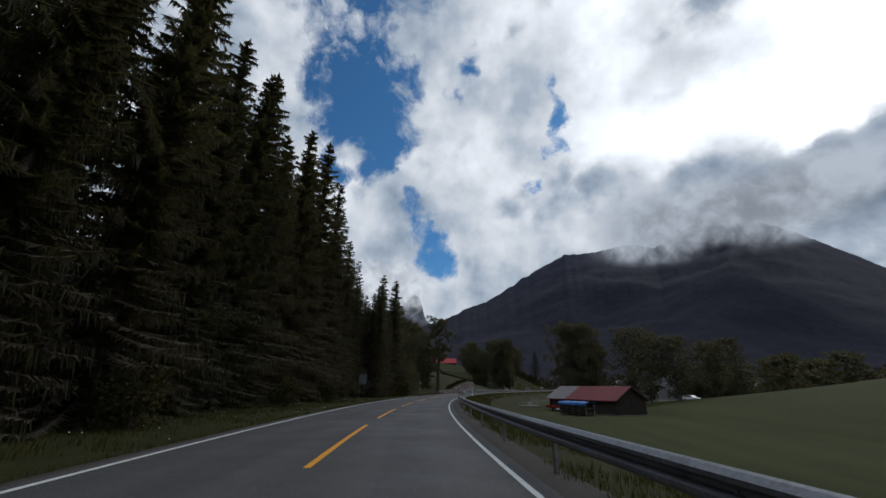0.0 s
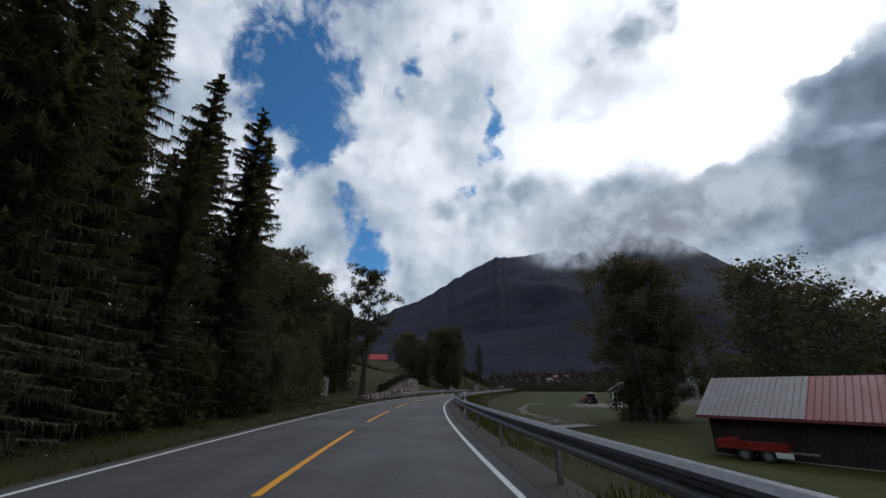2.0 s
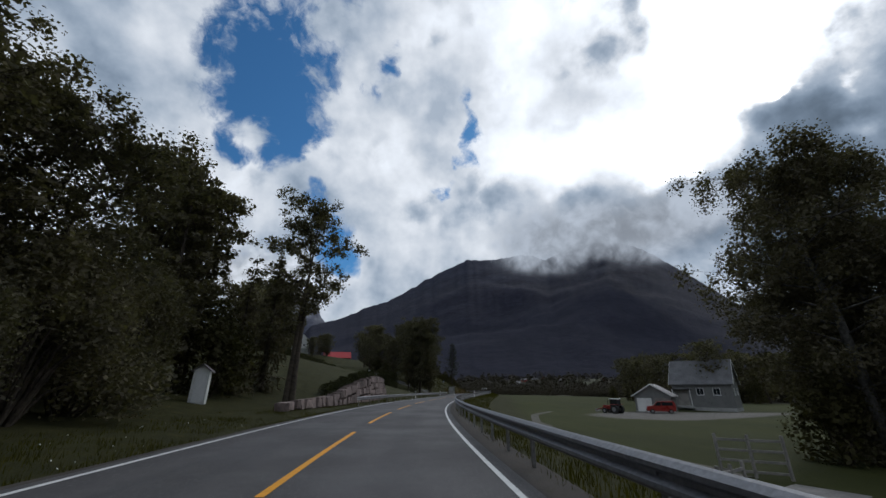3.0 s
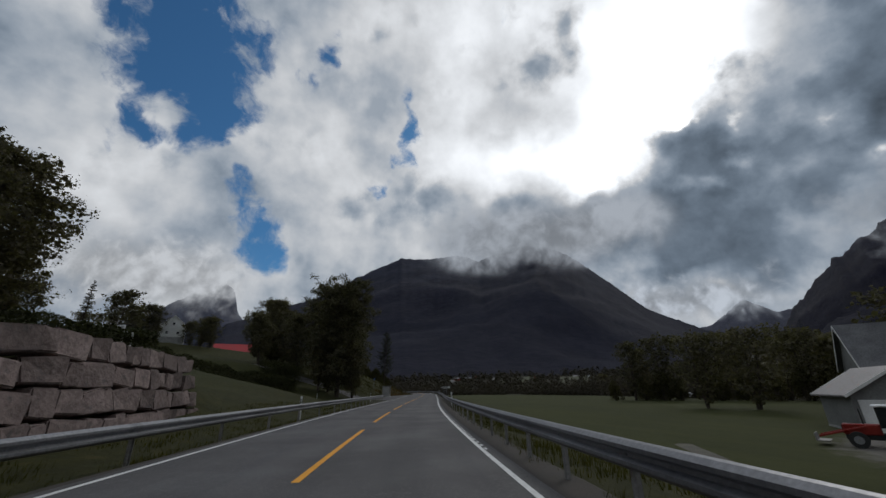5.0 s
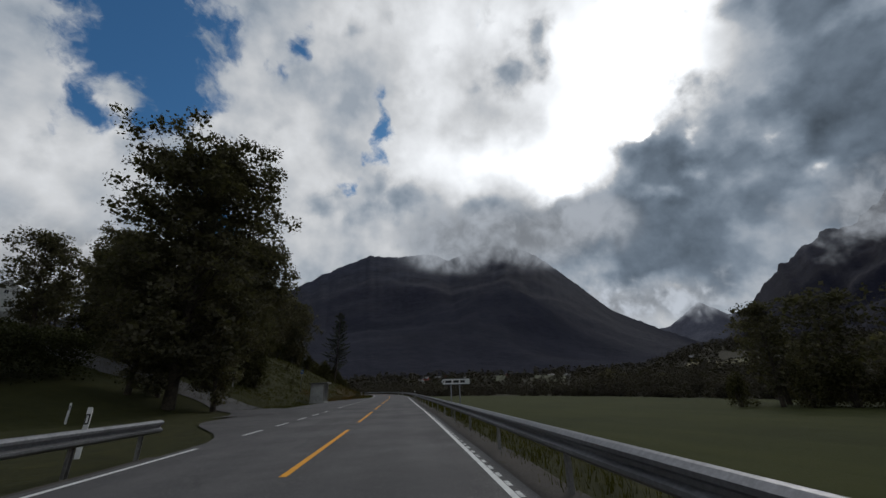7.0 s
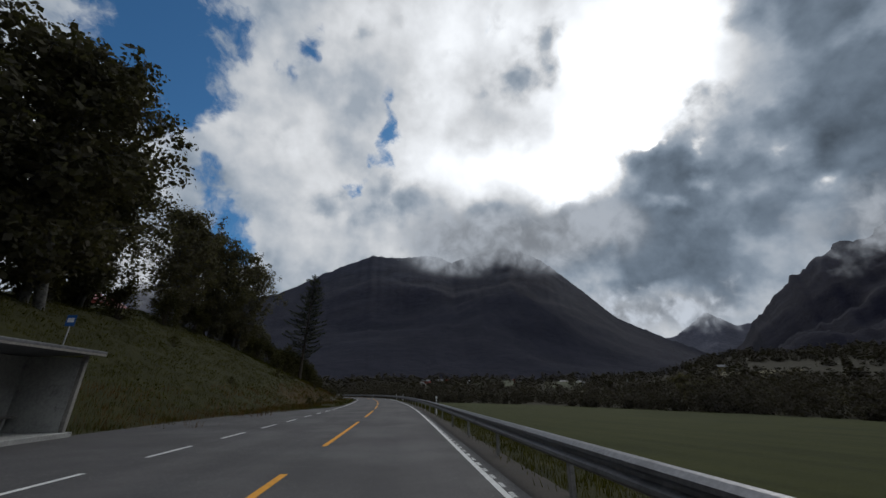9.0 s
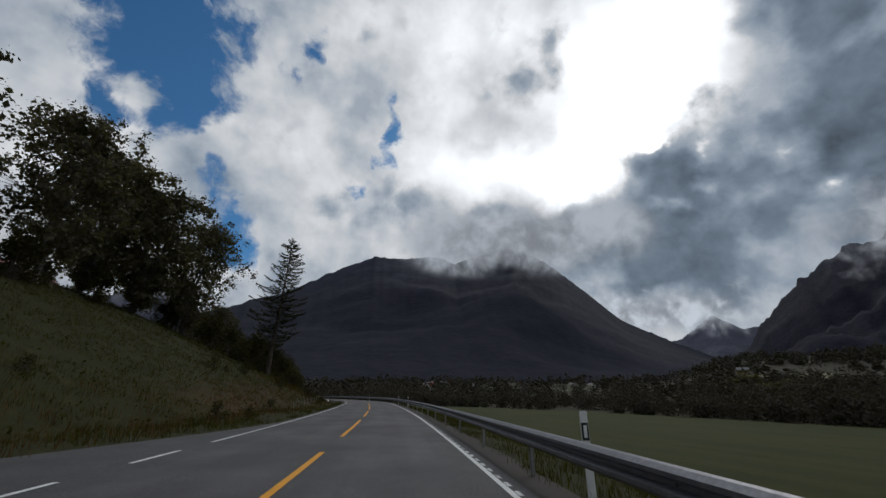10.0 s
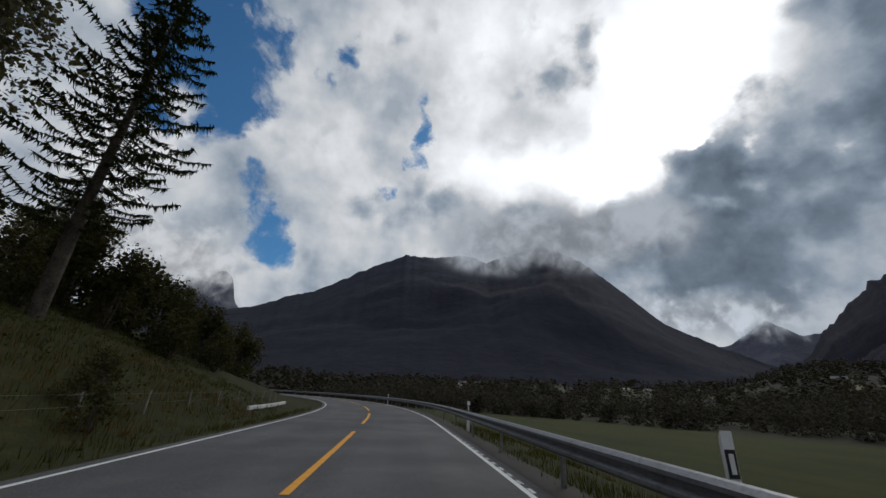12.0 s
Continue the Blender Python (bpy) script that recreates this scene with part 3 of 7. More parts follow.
def height(x, y):
    """The lie of the land."""
    s, lat = road_place(x, y)
    z = np.full(len(s), -0.05)
    # right: shoulder, embankment, field
    drop = np.interp(s, [-50, 20, 60, 140, 170, 300], [-2.0, -1.9, -1.75, -2.0, -1.7, -1.9])
    right = smooth(lat, 2.6, 10.5) * drop
    rise = np.interp(s, [-60, 30, 70, 105, 140], [0.16, 0.16, 0.14, 0.07, 0.0])
    right += np.clip(lat - 28, 0, 160) * rise
    right += -np.clip(lat - 60, 0, 90) * 0.012 * smooth(s, 130, 200)
    # left: verge, then the hillside
    d = -lat
    foot = np.interp(s, [-60, 85, 133, 140, 158, 168, 176, 188, 198, 204, 250, 275], [10.5, 10.5, 9.0, 8.0, 9.0, 16.0, 21.0, 18.0, 14.0, 12.0, 11.0, 8.0])
    grade = np.interp(s, [-60, 70, 90, 131, 160, 185, 205, 225, 262, 330], [0.10, 0.10, 0.20, 0.22, 0.24, 0.25, 0.32, 0.46, 0.47, 0.33])
    cap = np.interp(s, [190, 206, 242, 262], [34, 17, 18, 26])
    ease = np.interp(s, [190, 206, 242, 262], [0.55, 0.22, 0.22, 0.26])
    rise_l = np.clip(d - foot, 0, cap) * grade + np.clip(d - foot - cap, 0, 200) * grade * ease + np.clip(d - foot - 234, 0, 1500) * 0.22
    wl = -wall_lat(s)
    behind = smooth(d, wl + 0.7, wl + 1.9) * smooth(s, WALL_FROM + 8, WALL_FROM + 24) * (1 - smooth(s, WALL_TO - 0.2, WALL_TO + 3.5))
    rise_l += behind * np.interp(s, [112, 120, 128, 134], [1.6, 2.3, 2.6, 2.5])
    ditch = -0.22 * np.exp(-((d - 6.9) / 0.9) ** 2) * (1 - smooth(s, 160, 172) * (1 - smooth(s, 240, 250)))
    left = np.where(d > 5.2, rise_l + ditch, 0.0)
    far = smooth(np.hypot(x - 20, y - 150), 350, 1500)
    z = z + np.where(lat > 2.3, right, left)
    bumps = np.array([noise.noise((a * 0.11, b * 0.11, 0.3)) + 0.5 * noise.noise((a * 0.4, b * 0.4, 1.3)) for a, b in zip(np.ravel(x), np.ravel(y))])
    rough = smooth(np.abs(lat + 1.6), 5.5, 12.0) * (1 - 0.75 * smooth(lat, 10, 16))
    z = z + bumps * 0.22 * rough
    bay = smooth(lat, left_edge(s) - 0.5, left_edge(s) + 0.2)
    z = np.where((lat < 2.2) & (lat > left_edge(s) - 0.6), np.minimum(z, -0.05), z)
    z = np.where(far > 0, z * (1 - far) + far * np.clip(z, -6, 8), z)
    # the ground climbs gently towards the mountain's foot
    ex, ey = np.ravel(x) - 25, np.ravel(y) - 215
    turn = np.degrees(np.arctan2(-ex, ey))
    ahead = smooth(turn, -115, -95) * (1 - smooth(turn, 20, 40)) * smooth(np.abs(lat), 40, 140)
    return z + ahead * np.clip(np.hypot(ex, ey) - 280, 0, 900) * (0.05 + 0.055 * smooth(-turn, 50, 60))


def ground_z(x, y):
    return float(height(np.array([x]), np.array([y]))[0])


def stretch(lo, hi, step, far, grow=1.18):
    """Even steps from lo to hi, then ever longer ones out to far."""
    mid = list(np.arange(lo, hi + step / 2, step))
    out, w = [], step
    a = lo
    while a > -far:
        w *= grow
        a -= w
        out.append(a)
    left = out[::-1]
    out, w, a = [], step, mid[-1]
    while a < far:
        w *= grow
        a += w
        out.append(a)
    return np.array(left + mid + out)


def build_ground():
    xs = stretch(-62, 96, 1.5, 4600)
    ys = stretch(-24, 330, 1.5, 4600)
    gx, gy = np.meshgrid(xs, ys)
    x, y = gx.ravel(), gy.ravel()
    z = height(x, y)
    nx, ny = len(xs), len(ys)
    i = np.arange((ny - 1) * (nx - 1))
    a = (i // (nx - 1)) * nx + i % (nx - 1)
    faces = np.stack([a, a + 1, a + nx + 1, a + nx], 1)
    me = bpy.data.meshes.new("ground")
    me.from_pydata(np.stack([x, y, z], 1).tolist(), [], faces.tolist())
    s, lat = road_place(x, y)
    d = -lat
    n = np.array([noise.noise((p * 0.05, q * 0.05, 7.0)) for p, q in zip(x, y)])
    masks = {
        "field": np.maximum(smooth(lat, 9.5, 12.5) * (1 - smooth(lat, field_end(s), field_end(s) + 5)), 0.35 * smooth(d, 12, 20) * smooth(s, 133, 142) * (1 - smooth(s, 196, 204))),
        "weed": smooth(n + 0.75 * smooth(s, 244, 258) * (1 - smooth(s, 272, 286)), 0.30, 0.80) * smooth(d, 8, 10) * (1 - smooth(d, 12, 15)) * smooth(s, 205, 225),
        "litter": np.maximum(smooth(d, 11, 14) * (1 - smooth(s, 74, 86)) * (1 - smooth(d, 70, 90)), 0.9 * smooth(lat, field_end(s) + 1, field_end(s) + 6) * smooth(s, 150, 190)),
        "gravel": np.zeros(len(x)),
    }
    # the drive and yard by the white house
    yard = np.exp(-(((x - 33) / 14) ** 2 + ((y - 119) / 11) ** 2) ** 2)
    masks["gravel"] = np.clip(yard, 0, 1)
    for name, v in masks.items():
        at_ = me.attributes.new(name, "FLOAT", "POINT")
        at_.data.foreach_set("value", v.astype(np.float32))
    me.materials.append(M["ground"])
    me.polygons.foreach_set("use_smooth", [True] * len(me.polygons))
    me.update()
    return tagged(new("ground", me), "rough green verge, hillside and mown valley field", "ground", kind="structure")


ground = build_ground()


def ribbon(s0, s1, lat0, lat1, z, step=1.0, cols=1):
    """A strip along the road, with metres across and along as its map."""
    n = max(int(math.ceil((s1 - s0) / step)), 1)
    v, uv = [], []
    for i in range(n + 1):
        s = s0 + (s1 - s0) * i / n
        a = lat0(s) if callable(lat0) else lat0
        b = lat1(s) if callable(lat1) else lat1
        for c in range(cols + 1):
            l = a + (b - a) * c / cols
            v.append(at(s, l, z))
            uv.append((l, s))
    w = cols + 1
    f = [(i * w + c, i * w + c + 1, (i + 1) * w + c + 1, (i + 1) * w + c) for i in range(n) for c in range(cols)]
    return v, f, uv


def strip(name, data, mat, parent=None, label=""):
    v, f, uv = data
    me = mesh_of(name, v, f, mat)
    lay = me.uv_layers.new()
    for loop in me.loops:
        lay.data[loop.index].uv = uv[loop.vertex_index]
    ob = new(name, me)
    if parent:
        attach(ob, parent, label)
    return ob


road = strip("road", ribbon(-68, 560, left_edge, 2.05, 0.0, 1.5, 8), M["asphalt"])
tagged(road, "worn grey asphalt country road curving along the valley", "road", kind="structure")


def shoulder(s0, s1, lats, label):
    """A narrow gravel shoulder sloping from the asphalt's edge into the verge."""
    v, f, uv = [], [], []
    n = int((s1 - s0) / 1.5)
    for i in range(n + 1):
        s_ = s0 + (s1 - s0) * i / n
        for l, z in lats:
            l += 0.10 * noise.noise((s_ * 0.6, l, 2.0))
            v.append(at(s_, l, z))
            uv.append((l, s_))
    w = len(lats)
    f = [(i * w + c, i * w + c + 1, (i + 1) * w + c + 1, (i + 1) * w + c) for i in range(n) for c in range(w - 1)]
    return tagged(strip("shoulder", (v, f, uv), M["shoulder"]), label, "road shoulder", kind="structure")


shoulder(-60, 560, ((1.98, -0.008), (2.35, -0.022), (2.72, -0.04), (3.1, -0.18)), "dark dirty gravel shoulder under the guard rail")
shoulder(-60, 168, ((-5.95, -0.20), (-5.65, -0.03), (-5.28, -0.006)), "narrow dark gravel edge beside the verge")
strip("edge_line", ribbon(-60, 560, EDGE_R - 0.05, EDGE_R + 0.05, 0.006), M["white_line"], road, "white solid edge line")
strip("edge_line", ribbon(-60, 169, EDGE_L - 0.06, EDGE_L + 0.06, 0.006), M["white_line"], road, "white solid edge line")
strip("edge_line", ribbon(237, 560, EDGE_L - 0.05, EDGE_L + 0.05, 0.006), M["white_line"], road, "white solid edge line")
# milled rumble cuts just outside the edge line
rumble_v, rumble_f = [], []
for k in range(300):
    s = 122 + k * 0.6
    b = len(rumble_v)
    rumble_v += [at(s, EDGE_R + 0.06, 0.008), at(s, EDGE_R + 0.13, 0.008), at(s + 0.3, EDGE_R + 0.13, 0.008), at(s + 0.3, EDGE_R + 0.06, 0.008)]
    rumble_f.append((b, b + 1, b + 2, b + 3))
tagged(part("rumble_marks", (rumble_v, rumble_f), M["worn_line"], road, "broken white rumble marks"), kind="stuff")


# broken tar along the lane's edge
tar = random.Random(12)
tar_v, tar_f = [], []
for k in range(70):
    c = at(249.0 + tar.random() * 4.2, 0.7 + 0.75 * tar.random() ** 0.7, 0.004)
    r, a0, b = 0.02 + 0.06 * tar.random() ** 2, tar.uniform(0, 6.28), len(tar_v)
    for j in range(5):
        q = r * tar.uniform(0.5, 1.3)
        tar_v.append((c[0] + q * math.cos(a0 + j * 1.257), c[1] + 1.6 * q * math.sin(a0 + j * 1.257), c[2]))
    tar_f.append(tuple(range(b, b + 5)))
tagged(part("tar_flecks", (tar_v, tar_f), M["black"], road, "dark broken flecks in the asphalt"), kind="stuff")


def dash(s, length, lat, width, mat, name):
    strip(name, ribbon(s, s + length, lat - width / 2, lat + width / 2, 0.007, 1.5), mat, road)


# far ends of the yellow dashes against their count
ENDS = [(-6, -39.0), (0, 25.8), (2, 47.4), (5, 81.1), (10, 139.2), (13, 172.7), (15, 196.6), (17, 221.5), (19, 246.2), (32, 404.0)]
for k in range(-6, 32):
    e0, e1 = (float(np.interp(j, *zip(*ENDS))) for j in (k - 1, k))
    gap = 0.29 * (e1 - e0)
    dash(e0 + gap, e1 - e0 - gap, CENTRE, 0.13, M["yellow_line"], "centre_dash")
s = 172.05
while s < 236:
    dash(s, 1.85, EDGE_L, 0.11, M["white_line"], "bay_dash")
    s += 3.55
# side road climbing away behind the large trees
side_pts = [at(187.0, -6.5), at(192.5, -10.5), at(197.6, -16.4), at(199.0, -24.0), at(199.0, -31.0), at(201.0, -38.0), at(206.0, -45.0)]


def side_road():
    v = []
    pts = [np.array(p) for p in side_pts]
    n = 28
    for i in range(n + 1):
        u = i / n * (len(pts) - 1)
        k = min(int(u), len(pts) - 2)
        t = u - k
        p0, p1, p2, p3 = pts[max(k - 1, 0)], pts[k], pts[k + 1], pts[min(k + 2, len(pts) - 1)]
        p = 0.5 * (2 * p1 + (p2 - p0) * t + (2 * p0 - 5 * p1 + 4 * p2 - p3) * t * t + (3 * p1 - 3 * p2 + p3 - p0) * t ** 3)
        d = (p2 - p0) * (1 - t) + (p3 - p1) * t
        d = d / np.linalg.norm(d)
        nrm = np.array([d[1], -d[0], 0])
        w = 2.0 + 4.0 * math.exp(-i / 4.0)
        for c in range(5):
            q = p + nrm * w * (c / 2 - 1)
            v.append((q[0], q[1], max(ground_z(q[0], q[1]) + 0.07, -0.012)))
    f = [(i * 5 + c, i * 5 + c + 1, i * 5 + c + 6, i * 5 + c + 5) for i in range(n) for c in range(4)]
    me = mesh_of("side_road", v, f, M["asphalt"], True)
    lay = me.uv_layers.new()
    for loop in me.loops:
        p = me.vertices[loop.vertex_index].co
        lay.data[loop.index].uv = (p.x * 0.3 + 40, p.y)
    return tagged(new("side_road", me), "narrow grey side road climbing from the junction", "road", kind="structure")


side_road()


def field_path():
    """A narrow trodden path across the meadow, from the footbridge towards the house."""
    pts = [(6.6, 82.0), (6.2, 90.0), (6.2, 98.0), (8.4, 110.0), (12.5, 122.0), (18.5, 131.0)]
    v, n = [], 40
    ts = np.linspace(0, len(pts) - 1, n + 1)
    px = np.interp(ts, range(len(pts)), [p[0] for p in pts])
    py = np.interp(ts, range(len(pts)), [p[1] for p in pts])
    for i in range(n + 1):
        a, b = max(i - 1, 0), min(i + 1, n)
        d = np.array([px[b] - px[a], py[b] - py[a]])
        d = d / np.linalg.norm(d)
        w = 0.62 + 0.12 * noise.noise((i * 0.4, 3.0, 0.0))
        for k in (-1, -0.5, 0.5, 1):
            x, y = px[i] + d[1] * w * k, py[i] - d[0] * w * k
            v.append((x, y, ground_z(x, y) + (0.05 if abs(k) < 1 else -0.03)))
    f = [(i * 4 + c, i * 4 + c + 1, i * 4 + c + 5, i * 4 + c + 4) for i in range(n) for c in range(3)]
    return tagged(new("path", mesh_of("path", v, f, M["trodden"], True)), "pale trodden gravel path across the meadow", "path", kind="structure")


field_path()

# ---------------------------------------------------------------- mountains


def massif(name, label, skyline, crest, foot, seed, rough=0.10, steps=44, mat="mountain", crag=1.0):
    """A mountain side from its foot up to a skyline given as azimuth and elevation."""
    az = np.arange(skyline[0][0], skyline[-1][0] - 0.01, -0.3)
    xs_, ys_ = zip(*[(-a, e) for a, e in skyline])
    el = np.interp(-az, xs_, ys_)
    v = []
    for a, e in zip(az, el):
        ra = radians(a)
        jag = crag * (0.22 * noise.noise((a * 0.9, seed, 0)) + 0.14 * noise.noise((a * 2.7, seed, 2)))
        top = crest * math.tan(radians(max(e + (jag - 0.45) * min(e / 8, 1), 0.2)))
        for k in range(steps + 1):
            t = k / steps
            r = foot + (crest - foot) * t
            x, y = -math.sin(ra) * r, math.cos(ra) * r
            q = noise.fractal((x * 0.0016, y * 0.0016, seed), 0.9, 2.1, 6)
            rid = abs(noise.noise((x * 0.0013, y * 0.0013, seed + 5)))
            z = top * (0.35 * t + 0.65 * t ** 1.5) + top * rough * (q - 1.2 * rid) * math.sin(math.pi * min(t, 1)) * (1 - 0.55 * t)
            v.append((x, y, z - 8 * (1 - t)))
        r = crest * 1.2
        v.append((-math.sin(ra) * r, math.cos(ra) * r, top * 0.7))
    w = steps + 2
    f = [(i * w + k, (i + 1) * w + k, (i + 1) * w + k + 1, i * w + k + 1) for i in range(len(az) - 1) for k in range(w - 1)]
    me = mesh_of(name, v, f, M[mat], True)
    return tagged(new(name, me), label, "mountain", kind="structure")


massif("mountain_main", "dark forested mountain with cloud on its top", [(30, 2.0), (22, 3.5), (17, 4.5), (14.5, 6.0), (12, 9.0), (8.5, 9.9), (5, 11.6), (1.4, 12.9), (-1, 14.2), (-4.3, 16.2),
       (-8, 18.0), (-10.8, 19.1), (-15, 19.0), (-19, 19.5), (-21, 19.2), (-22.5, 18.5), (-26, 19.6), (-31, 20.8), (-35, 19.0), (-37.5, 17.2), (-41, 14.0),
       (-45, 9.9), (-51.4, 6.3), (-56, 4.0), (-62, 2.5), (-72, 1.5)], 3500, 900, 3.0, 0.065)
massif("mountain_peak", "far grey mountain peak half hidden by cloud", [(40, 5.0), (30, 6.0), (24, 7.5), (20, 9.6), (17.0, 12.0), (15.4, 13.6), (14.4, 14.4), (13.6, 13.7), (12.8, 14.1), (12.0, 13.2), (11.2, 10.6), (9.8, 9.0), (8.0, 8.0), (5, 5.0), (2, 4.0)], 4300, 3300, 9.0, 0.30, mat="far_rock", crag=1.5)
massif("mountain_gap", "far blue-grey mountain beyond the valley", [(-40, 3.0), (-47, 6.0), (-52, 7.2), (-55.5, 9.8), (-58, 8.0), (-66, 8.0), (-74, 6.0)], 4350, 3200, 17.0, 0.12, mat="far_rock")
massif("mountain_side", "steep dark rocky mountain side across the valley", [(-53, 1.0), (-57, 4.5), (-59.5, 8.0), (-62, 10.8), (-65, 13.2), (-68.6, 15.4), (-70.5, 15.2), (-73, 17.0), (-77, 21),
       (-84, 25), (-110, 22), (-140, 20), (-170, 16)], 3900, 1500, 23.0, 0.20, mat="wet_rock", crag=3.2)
massif("mountain_behind", "wooded valley side behind the road", [(178, 14), (140, 18), (100, 22), (70, 20), (50, 12), (38, 8.0), (28, 3.0)], 3600, 1200, 31.0, 0.12)


def cloud_bank(name, label, a0, a1, e0, e1, r, seed, low, high, scale, bias, tint=(0.90, 0.97, 1.08)):
    """A bank of cloud against a mountain: a curved sheet that thins out at its edges and through rents."""
    n, m = 40, 16
    v, uv = [], []
    for i in range(n + 1):
        for k in range(m + 1):
            a = radians(a0 + (a1 - a0) * i / n)
            e = radians(e0 + (e1 - e0) * k / m)
            rr = r + 90 * noise.noise((i * 0.3, k * 0.3, seed))
            v.append((-math.sin(a) * rr, math.cos(a) * rr, rr * math.tan(e)))
            uv.append((i / n, k / m))
    f = [(i * (m + 1) + k, (i + 1) * (m + 1) + k, (i + 1) * (m + 1) + k + 1, i * (m + 1) + k + 1) for i in range(n) for k in range(m)]
    mat = bpy.data.materials.new(name)
    mat.use_nodes = True
    N = Nodes(mat.node_tree)
    pos = place(N)
    q = N.add("ShaderNodeMapping")
    N.put(q.inputs[0], pos)
    q.inputs["Scale"].default_value = (scale, scale, scale * 0.9)
    q.inputs["Location"].default_value = (seed, seed * 0.7, 0)
    big = N.noise(q.outputs[0], 1.0, 5.0, 0.5, distort=0.3)
    det = N.noise(q.outputs[0], 2.4, 5.0, 0.5, distort=0.3)
    t = N.add("ShaderNodeSeparateXYZ")
    N.put(t.inputs[0], N.add("ShaderNodeUVMap").outputs[0])
    u, w = t.outputs[0], t.outputs[1]
    side = N.math("MULTIPLY", N.span(u, 0.0, 0.40), N.span(u, 1.0, 0.60))
    rim = N.math("MULTIPLY", side, N.math("MULTIPLY", N.span(w, 0.0, 0.55), N.span(w, 1.0, 0.40)))
    thick = N.math("ADD", N.math("MULTIPLY", N.math("SUBTRACT", big, 0.5), 2.0), N.math("MULTIPLY", N.math("SUBTRACT", det, 0.5), 0.8))
    thick = N.math("MULTIPLY_ADD", rim, 1.5, N.math("MULTIPLY", thick, N.span(rim, 0.0, 0.25)))
    alpha = N.math("MULTIPLY", N.span(thick, 0.60 - bias, 1.75 - bias), N.span(rim, 0.0, 0.15))
    tone = N.span(N.math("ADD", N.math("MULTIPLY", big, 0.6), N.math("MULTIPLY", det, 0.4)), 0.36, 0.64, low, high)
    col = N.add("ShaderNodeCombineColor")
    for c, k in enumerate(tint):
        N.put(col.inputs[c], N.math("MULTIPLY", tone, k))
    em = N.add("ShaderNodeEmission")
    N.put(em.inputs[0], col.outputs[0])
    tr = N.add("ShaderNodeBsdfTransparent")
    mx = N.add("ShaderNodeMixShader")
    N.put(mx.inputs[0], alpha)
    N.t.links.new(tr.outputs[0], mx.inputs[1])
    N.t.links.new(em.outputs[0], mx.inputs[2])
    out = N.add("ShaderNodeOutputMaterial")
    N.t.links.new(mx.outputs[0], out.inputs[0])
    me = mesh_of(name, v, f, mat, True)
    lay = me.uv_layers.new()
    for loop in me.loops:
        lay.data[loop.index].uv = uv[loop.vertex_index]
    return tagged(new(name, me), label, "cloud", kind="structure")


cloud_bank("cloud_bank_main", "grey cloud resting on the mountain top", -10, -54, 14.2, 28.0, 2550, 2.0, 0.24, 0.46, 0.0034, 0.72)
cloud_bank("cloud_bank_peak", "white cloud wrapped round the far peak", 36, 6, 6.5, 21, 3200, 5.0, 0.36, 0.64, 0.0046, 0.56, (0.95, 0.98, 1.03))
cloud_bank("cloud_bank_side", "torn grey cloud along the steep mountain side", -57, -92, 8.5, 24, 2700, 8.0, 0.20, 0.42, 0.0050, 0.12)
cloud_bank("cloud_bank_gap", "pale torn cloud in the gap between the mountains", -34, -66, 4.5, 16, 3650, 11.0, 0.22, 0.62, 0.0045, 0.25)

# ---------------------------------------------------------------- trees


def limb(path, radii, seg=6):
    """A tapered round limb along a list of points."""
    v, f = [], []
    for i, p in enumerate(path):
        d = (path[min(i + 1, len(path) - 1)] - path[max(i - 1, 0)]).normalized()
        a = d.cross(Vector((0.3, 0.9, 0.2))).normalized()
        b = d.cross(a)
        for k in range(seg):
            t = 2 * math.pi * k / seg
            v.append(p + (a * math.cos(t) + b * math.sin(t)) * radii[i])
    for i in range(len(path) - 1):
        for k in range(seg):
            n = (k + 1) % seg
            f.append((i * seg + k, i * seg + n, (i + 1) * seg + n, (i + 1) * seg + k))
    return v, f


class Soup:
    """Collects loose faces."""

    def __init__(self):
        self.v, self.f = [], []

    def add(self, v, f):
        o = len(self.v)
        self.v += [tuple(p) for p in v]
        self.f += [tuple(i + o for i in q) for q in f]

    def pair(self):
        return self.v, self.f


